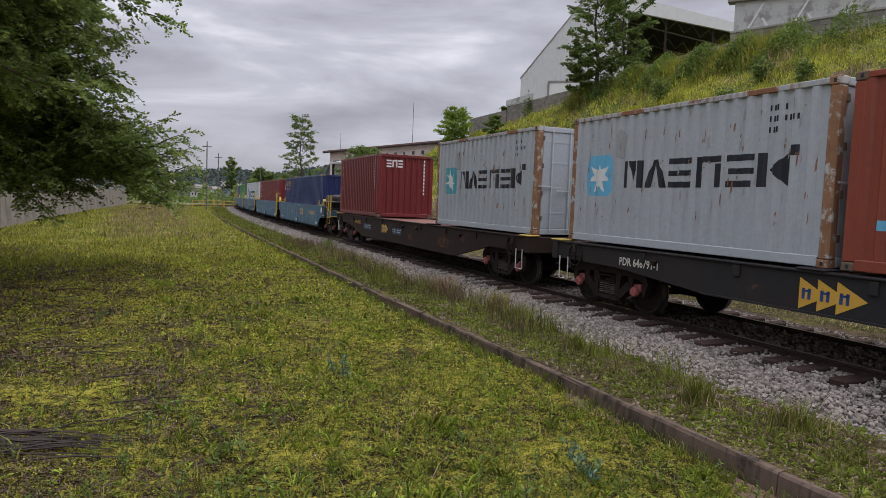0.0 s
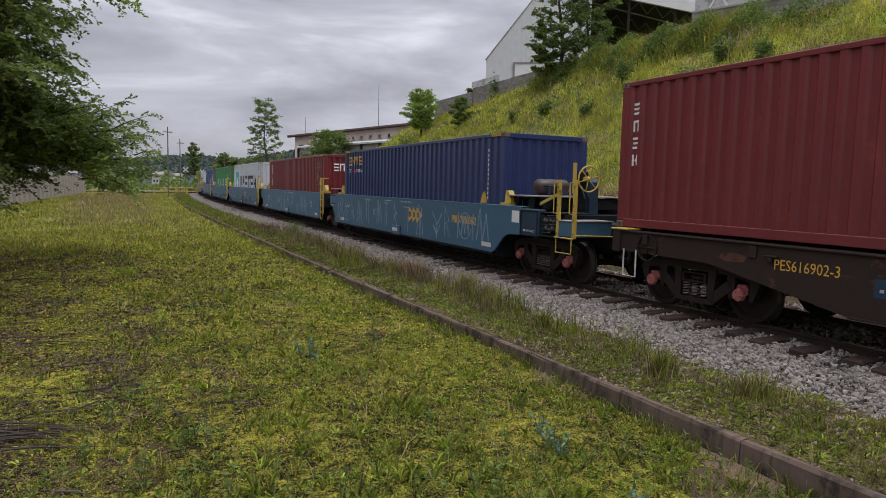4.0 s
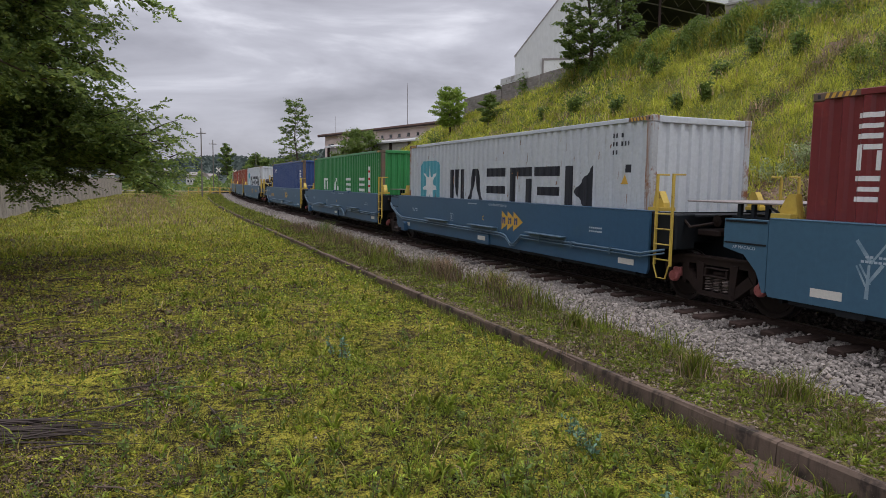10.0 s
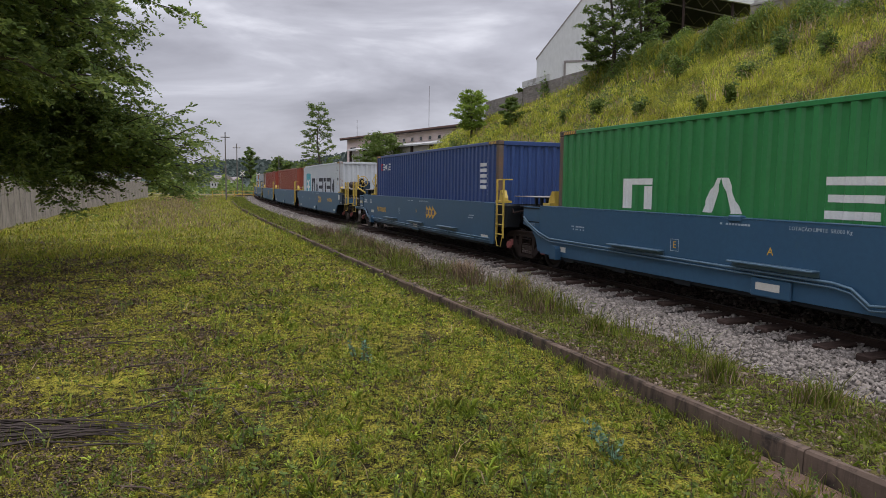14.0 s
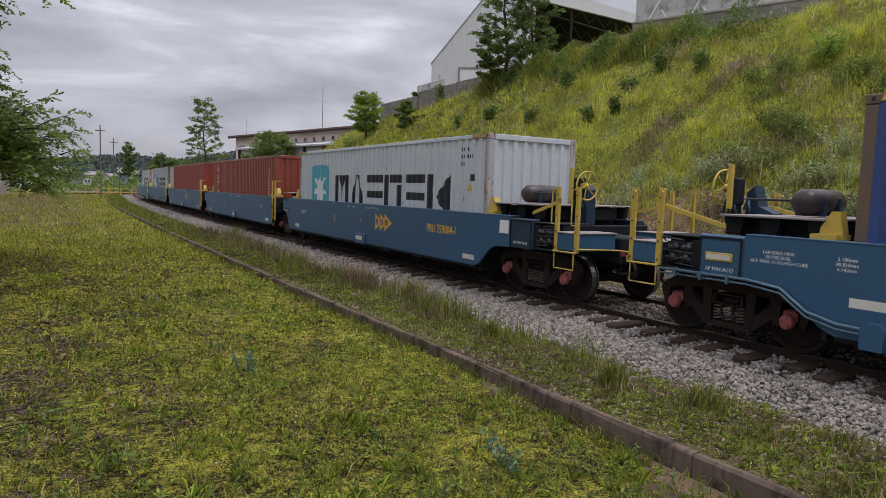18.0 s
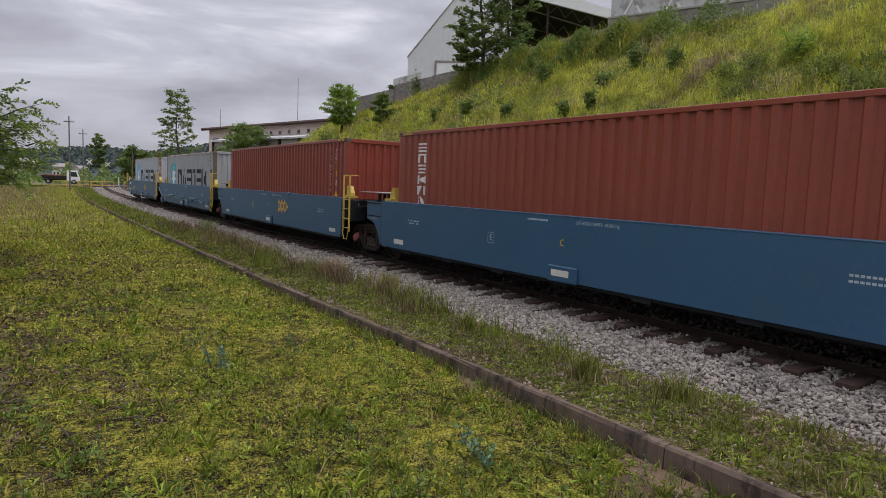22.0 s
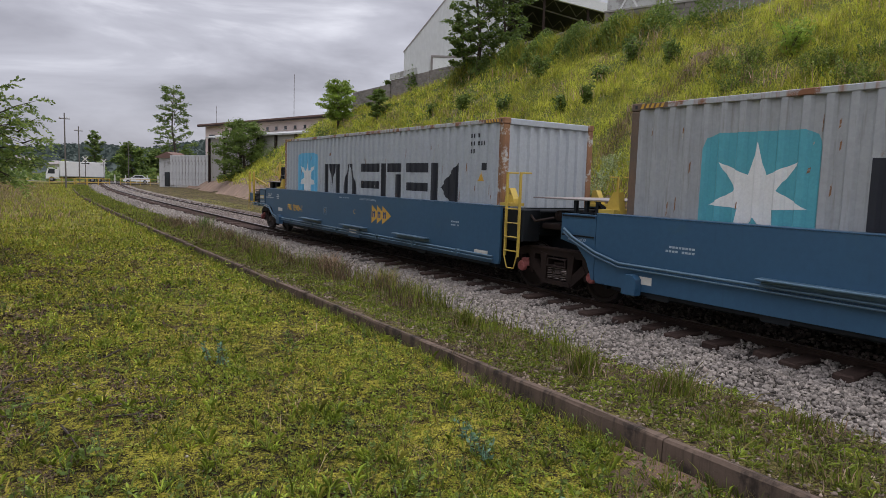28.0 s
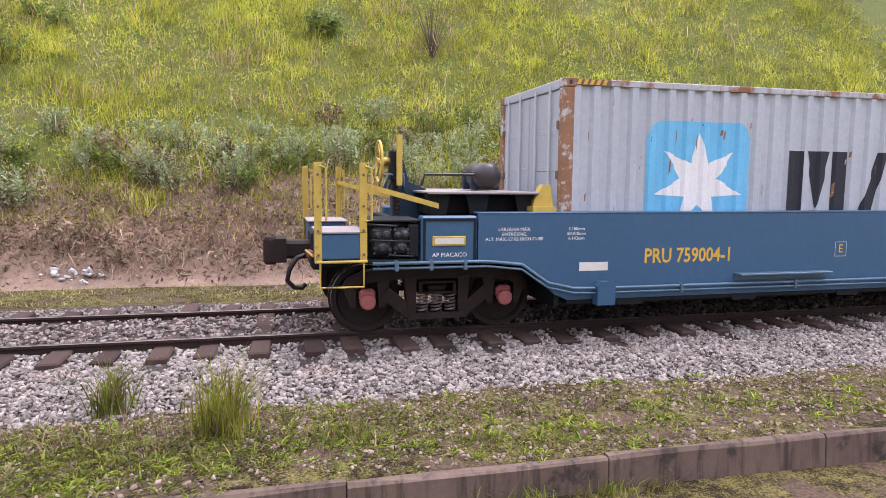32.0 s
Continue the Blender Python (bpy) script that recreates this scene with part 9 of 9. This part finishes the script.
p = clumped(base_points(s, n, 0.03), 420, 0.45)
tagged(new("bank_straw", blades("bank_straw", p, rng.uniform(0.3, 0.8, k), rng.uniform(0.014, 0.03, k), "dry_grass", rng, 0.9, 0.6)), "pale seeding grass on the bank", "grass", kind="stuff")
k = 36000
s = rng.triangular(-44, -31, -18, k)
n = -18.6 + rng.normal(0, 0.5, k)
p = base_points(s, n, 0.03)
p[:, 2] += rng.uniform(0, 1.6, k) * (0.6 + 0.4 * np.sin(s * 2.1))
tagged(new("crest_scrub", leaf_cards("crest_scrub", p, rng.uniform(0.05, 0.10, k), "leaf_mid", rng, 2.6, 0.9)), "green scrub along the crest", "scrub", kind="stuff")

k = 5000
s = rng.choice([-27.0, -40.5, -31.0, -35.0, -24.6], k) + rng.normal(0, 0.7, k)
n = -18.6 + rng.normal(0, 0.5, k)
tagged(new("crest_reeds", blades("crest_reeds", base_points(s, n, 0.03), rng.uniform(0.7, 1.7, k), rng.uniform(0.02, 0.045, k), "grass", rng, 0.9, 0.45)), "tall reedy grass along the crest", "grass", kind="stuff")
k = 5000
s = rng.uniform(-34, 3, k)
p = clumped(base_points(s, rng.uniform(4.80, 4.98, k)), 200, 0.07)
tagged(new("kerb_grass", blades("kerb_grass", p, rng.uniform(0.06, 0.20, k), rng.uniform(0.006, 0.012, k), "lush_grass", rng, 0.8, 0.6)), "grass growing along the foot of the kerb", "grass", kind="stuff")

# shrubs that can be told apart on the bank
for i, (yaw, dist_s, hi, wi, tone, label) in enumerate((
        (-25.0, 34.0, 1.6, 1.5, "leaf", "dark leafy shrub high on the bank"), (-27.8, 31.6, 1.6, 1.2, "leaf_mid", "upright green shrub high on the bank"),
        (-22.6, 33.7, 0.9, 1.4, "leaf", "low dark shrub high on the bank"), (-19.2, 32.7, 1.1, 1.0, "leaf", "dark small shrub on the bank"),
        (-21.5, 31.6, 1.2, 0.8, "leaf_mid", "slim green shrub on the bank"), (-14.5, 36.7, 1.5, 1.1, "leaf", "dark pointed shrub on the bank"),
        (-11.1, 41.9, 1.3, 1.3, "leaf_mid", "small leafy shrub on the bank"), (-17.5, 38.8, 1.6, 1.6, "leaf_mid", "loose green shrub below the crest"),
        (-36.2, 27.6, 1.5, 1.7, "leaf_light", "yellow-green shrub high on the bank"), (-69.1, 23.2, 0.7, 1.3, "leaf", "low dark shrub on the bank"),
        (-8.5, 46, 1.0, 1.0, "leaf_mid", "leafy shrub on the far bank"), (0.5, 62, 2.0, 2.6, "leaf", "dark bush at the foot of the far bank"),
        (-3.0, 47, 1.6, 2.6, "leaf_mid", "spreading green bush low on the bank"), (5.0, 76, 2.4, 4.0, "leaf_mid", "wide bush at the end of the bank"))):
    shrub(yaw, dist_s, hi * 0.85, wi * 0.8, tone, label, 200 + i, 650)
# bare earth scar with withered weeds running down the bank
k = 1000
t = rng.uniform(0, 1, k)
s, n = -17.6 - 0.6 * t + 0.4 * np.sin(9 * t) + rng.normal(0, 0.32, k), -15.8 + 7.5 * t + rng.normal(0, 0.5, k)
tagged(new("withered_weeds", blades("withered_weeds", base_points(s, n, 0.03), rng.uniform(0.3, 0.85, k), rng.uniform(0.014, 0.028, k), "brown_weed", rng, 0.9, 0.7)), "withered brown weeds down a gully in the bank", "weeds", kind="stuff")
ss, nn = np.meshgrid(np.linspace(-18.3, -17.4, 6), np.linspace(-15.9, -14.2, 9), indexing="ij")
x, y = at_line(ss + 0.35 * (nn + 15), nn)
z = ground_z(ss + 0.35 * (nn + 15), nn) + 0.22
quad = np.arange(ss.size).reshape(ss.shape)
quads = np.stack([quad[:-1, :-1], quad[1:, :-1], quad[1:, 1:], quad[:-1, 1:]], -1).reshape(-1, 4)
tagged(new("earth_scar", fast_mesh("earth_scar", np.stack([x, y, z + rng.normal(0, 0.03, z.shape)], -1).reshape(-1, 3), quads, "dirt", True)), "bare pale earth scar on the bank", "earth", kind="structure")
sr = np.random.default_rng(9)
for i in range(120):
    s = -15 + 25 * (i % 90) / 90 + sr.normal(0, 1.2)
    n = foot(s) - (sr.triangular(1.7, 2.9, 5.2) if i < 90 else sr.uniform(5.0, 9.5))
    x, y = at_line(s, n)
    r = np.random.default_rng(300 + i)
    tone, label = ("brown_weed", "withered brown feathery bush on the bank") if i % 7 == 3 and i < 90 else ("bank_weed", "green feathery weed bush on the bank") if i % 5 == 2 or i >= 90 else ("sage", "silvery grey-green feathery bush low on the bank")
    root = tagged(new("sage_bush"), label, "bush", "feathery bushes on the bank")
    root.matrix_basis = pose(float(x), float(y), float(ground_z(s, n)) - 0.05)
    k, hi, wi = 24, r.uniform(0.65, 1.3), r.uniform(0.3, 0.6)
    b = np.concatenate([r.normal(size=(k, 2)) * wi * 0.45, np.zeros((k, 1))], 1)
    d = np.concatenate([r.normal(size=(k, 2)) * 0.35, np.full((k, 1), 1.5)], 1)
    part("foliage", sprays("foliage", b, d, r.uniform(0.5, 1.0, k) * hi, tone, r, 10, 0.10), None, root)
    part("core", blades("core", b * 0.9, r.uniform(0.5, 1.0, k) * hi, r.uniform(0.012, 0.02, k), "brown_weed", r, 0.5, 0.5), None, root)
bare = tagged(new("bare_bush"), "leafless grey twiggy bush on the bank", "bush")
bx, by = by_yaw(-77.9, 22.4)
bi = int(np.argmin((X_LINE - bx) ** 2 + (Y_LINE - by) ** 2))
bn = (bx - X_LINE[bi]) * math.cos(_h[bi]) + (by - Y_LINE[bi]) * math.sin(_h[bi])
bare.matrix_basis = pose(bx, by, float(ground_z(S_LINE[bi], bn)) - 0.05)
g = Geo()
for i in range(30):
    a, q = sr.uniform(0, 6.28), sr.uniform(0.2, 0.75)
    tip = Vector((q * math.cos(a), q * math.sin(a), sr.uniform(0.9, 1.9)))
    part("twig", Geo().tube([(0, 0, 0), tip * 0.5 + Vector((0, 0, 0.1)), tip], [0.018, 0.011, 0.003], 4), "twig", bare)

# dry grass hanging over the stone wall
k = 9000
s = np.concatenate([rng.uniform(-50, -18.6, 6500), rng.uniform(-16.6, -13.6, 2500)])
x, y = at_line(s, foot(s) - rng.uniform(0.0, 0.6, k))
tagged(new("wall_grass", blades("wall_grass", np.stack([x, y, np.full(k, 0.62)], 1), rng.uniform(0.12, 0.5, k), rng.uniform(0.012, 0.026, k), "dry_grass", rng, 1.3, 1.2)), "dry grass hanging over the stone wall", "grass", kind="stuff")

# grass clumps beside the ballast that can be told apart
def clump(s, n, high, tone, label, seed, k=170, wide=0.16):
    r = np.random.default_rng(seed)
    root = tagged(new("grass_clump"), label, "grass clump", "clumps beside the ballast")
    x, y = at_line(s, n)
    root.matrix_basis = pose(float(x), float(y), float(np.maximum(ground_z(s, n), bed_z(n))) - 0.02)
    b = np.concatenate([r.normal(size=(k, 2)) * wide * 0.5, np.zeros((k, 1))], 1)
    part("green_tuft", blades("green_tuft", b, r.uniform(0.3, 1.0, k) * high, r.uniform(0.008, 0.016, k), tone, r, 0.9, 0.5), None, root)
    part("dry_tuft", blades("dry_tuft", b[: k // 3] * 1.1, r.uniform(0.3, 0.9, k // 3) * high, r.uniform(0.006, 0.01, k // 3), "dry_grass", r, 0.9, 0.5), None, root)
    return root


clump(-1.42, 2.75, 0.72, "lush_grass", "half-dry tall grass clump at the ballast edge", 1, 150, 0.16)
clump(-0.4, 3.55, 0.78, "grass", "bushy green grass clump on the strip", 2, 240, 0.22)
clump(-5.2, 3.9, 0.5, "lush_grass", "green weed clump on the strip", 3)
clump(-7.8, 3.7, 0.45, "lush_grass", "green weed clump on the strip", 4)
clump(-4.2, 3.6, 0.42, "lush_grass", "browned weed clump on the strip", 5, 200, 0.25)
for i, (s_c, n_c) in enumerate(((-6.6, 4.1), (-5.9, 3.5), (-3.4, 3.9), (-2.4, 4.25), (-1.2, 3.8), (-8.6, 3.9), (-9.8, 3.4), (-3.0, 3.3), (-7.1, 3.2), (0.6, 4.0))):
    clump(s_c, n_c, 0.16 + 0.04 * (i % 4), "lush_grass", "low bright weed clump on the strip", 40 + i, 90, 0.30)
clump(-26.5, 2.9, 0.85, "leaf", "dark upright weed clump at the ballast edge", 6, 220, 0.3)
clump(-11.5, 3.0, 0.6, "grass", "tall grass clump at the ballast edge", 7, 220, 0.25)
clump(-14.5, 2.9, 0.6, "dry_grass", "tall dry grass clump at the ballast edge", 8, 240, 0.3)

# small herbs standing in the moss
def herb(yaw, dist_h, high, tone, label, seed, k=26, size=0.03):
    r = np.random.default_rng(seed)
    x, y = by_yaw(yaw, dist_h)
    root = tagged(new("herb"), label, "weed", "herbs in the moss")
    root.matrix_basis = pose(x, y, -0.40)
    pts = []
    for _ in range(3):
        a = r.uniform(0, 6.28)
        tip = Vector((0.22 * high * math.cos(a), 0.22 * high * math.sin(a), high * r.uniform(0.7, 1.0)))
        part("stem", Geo().tube([(0, 0, 0), tip * 0.6, tip], [0.004, 0.003, 0.0015], 4), "twig", root)
        for _ in range(k // 3):
            t = r.uniform(0.25, 1.0)
            pts.append(np.array(tip * t) + r.normal(size=3) * 0.02)
    part("foliage", leaf_cards("foliage", np.array(pts), r.uniform(0.7, 1.3, len(pts)) * size, tone, r, 1.9, 0.6), None, root)


for i in range(120):
    d_h = 3.2 * (16 / 3.2) ** sr.uniform()
    herb(sr.uniform(-24, 34), d_h, sr.uniform(0.16, 0.42), "leaf_mid" if i % 3 else "grass", "small dark-stemmed herb in the moss", 500 + i)
for yaw_h, d_h in ((9.0, 8.3), (9.6, 8.5), (8.3, 8.2)):
    herb(yaw_h, d_h, 0.42, "teal_weed", "bluish-green weed in the moss", int(600 + d_h * 10), 40, 0.026)
for yaw_h, d_h in ((-12.5, 5.6), (-13.8, 5.4), (-11.8, 5.9), (-21, 4.6)):
    herb(yaw_h, d_h, 0.26, "teal_weed", "bluish-green weed beside the kerb", int(700 + d_h * 10), 50, 0.03)

p, d = near_field(70000, 3.0, 24, 8, 42)
lit = cushions(p[:, 0], p[:, 1], 0.55, 21) + 0.5 * cushions(p[:, 0], p[:, 1], 0.2, 22) + 0.02 * (np.degrees(np.arctan2(-p[:, 0], p[:, 1])) - 24)
keep = lit > 0.86
p, d = p[keep], d[keep]
p[:, 2] += rng.uniform(0.012, 0.035, len(p))
tagged(new("leaf_litter", leaf_cards("leaf_litter", p, rng.uniform(0.010, 0.026, len(p)) * np.clip(d / 7, 0.8, 2), "litter", rng, 2.2, 0.25, 1.2)), "dead brown leaf litter under the trees", "litter", kind="stuff")

# dark cards stand for soil specks and the shadows in the moss
p, d = near_field(60000, 2.6, 20, -50, 42)
lit = 0.6 * cushions(p[:, 0], p[:, 1], 0.11, 23) + 0.6 * cushions(p[:, 0], p[:, 1], 0.5, 24)
keep = lit > 0.70
p, d = p[keep], d[keep]
p[:, 2] += rng.uniform(0.015, 0.045, len(p))
tagged(new("leaf_litter", leaf_cards("leaf_litter", p, rng.uniform(0.008, 0.02, len(p)) * np.clip(d / 6, 0.8, 2.2), "shade_bits", rng, 2.2, 0.3, 1.2)), "dark soil bits and painted shade flecks among the moss", "litter", kind="stuff")

# pile of dead branches at the left edge of the open ground
pile = tagged(new("brush_pile"), "flat pile of dead dark branches on the ground", "branches")
px, py = by_yaw(35.0, 6.9)
pile.matrix_basis = pose(px, py, -0.37)
g = Geo()
for i in range(60):
    a = sr.normal(0.1, 0.16)
    l, ox, oy, oz = sr.uniform(0.7, 1.7), sr.normal(0, 0.35), sr.normal(0, 0.14), abs(sr.normal(0.02, 0.03))
    dx, dy = l * math.cos(a) / 2, l * math.sin(a) / 2
    part("branch", Geo().tube([(ox - dx, oy - dy, oz), (ox, oy + 0.03 * sr.normal(), oz + 0.03), (ox + dx, oy + dy, oz + 0.01)], [0.011, 0.009, 0.004], 4), "dead_branch", pile)
for yaw_t, d_t, turn in ((27, 7.2, 15), (31, 8.2, -30), (33, 10.2, 5), (26, 11.0, 60), (30, 12.0, -10), (22, 7.6, 25), (28, 5.2, -15), (13, 7.0, 35), (10.5, 8.6, 40), (20, 10.5, -20), (29, 14, 10), (24, 9.0, 70), (-6, 6.8, 120), (16, 16, -10)):
    tw = Geo().tube([(-0.25, 0, 0.02), (0, 0.03, 0.035), (0.28, -0.02, 0.02)], [0.008, 0.007, 0.003], 5).tube([(0.02, 0.02, 0.03), (0.14, 0.10, 0.04)], [0.004, 0.002], 4)
    tb = tagged(part("twig", tw, "twig"), "dead twig lying in the moss", "twig", "twigs on the ground")
    tb.matrix_basis = pose(*by_yaw(yaw_t, d_t), -0.38, 0, 0, turn)
for _ in range(36):
    bends = [(-sr.uniform(0.2, 0.5), sr.normal(0, 0.05), 0.02), (0, sr.normal(0, 0.04), sr.uniform(0.03, 0.07)), (sr.uniform(0.2, 0.6), sr.normal(0, 0.08), 0.02)]
    tb = tagged(part("twig", Geo().tube(bends, [0.011, 0.009, 0.004], 5).tube([bends[1], (bends[1][0] + 0.15, bends[1][1] + sr.normal(0, 0.12), 0.09)], [0.006, 0.002], 4), "dead_branch"), "dark dead twig lying under the trees", "twig", "twigs on the ground")
    tb.matrix_basis = pose(*by_yaw(sr.uniform(13, 37), 6.5 * 3.2 ** sr.uniform()), -0.375, 0, 0, sr.normal(15, 35))
k = 160
s, n = rng.uniform(-9, 1.5, k), rng.uniform(5.0, 12, k)
stones("pebbles", s, n, ground_z(s, n) + 0.006, rng.uniform(0.008, 0.03, k), "stone", ico_v, ico_f, "pale pebbles scattered in the moss", "pebbles")

# ---- sleepers, last because they are many ----
track = tagged(new("sleepers"), "dark weathered timber sleepers under the rails", "sleepers", kind="structure")
sl_me = [Geo().box(-0.12, 0.12, -1.50 + 0.03 * i, 1.72 - 0.05 * i, -0.30, -0.082, 0.02).mesh("sleeper") for i in range(4)]
cl_me = Geo().box(-0.09, 0.09, -0.13, 0.13, -0.112, -0.10, 0.003).box(-0.03, 0.03, 0.045, 0.11, -0.10, -0.075, 0.008).box(-0.03, 0.03, -0.11, -0.045, -0.10, -0.075, 0.008).mesh("tie_plate")
tr = np.random.default_rng(31)
for i, s in enumerate(np.arange(-120, 16, 0.56)):
    o = part("sleeper", sl_me[i % 4], "sleeper", track)
    o.matrix_basis = along(s + tr.normal(0, 0.03), tr.normal(0, 0.06), tr.normal(0, 0.008), tr.normal(0, 1.6))
    if s > -34:
        for side in (-1, 1):
            c = part("tie_plate", cl_me, "rail", track)
            c.matrix_basis = along(s, side * 0.835, -0.055)

# joined small pieces that nobody could pick apart
for ob in bpy.data.objects:
    if ob.name.split(".")[0] in ("green_tuft", "dry_tuft", "code_marking", "stencil_bars", "rust_spot", "grime_patch", "graffiti_mark"):
        ob["kind"] = "stuff"

motions()
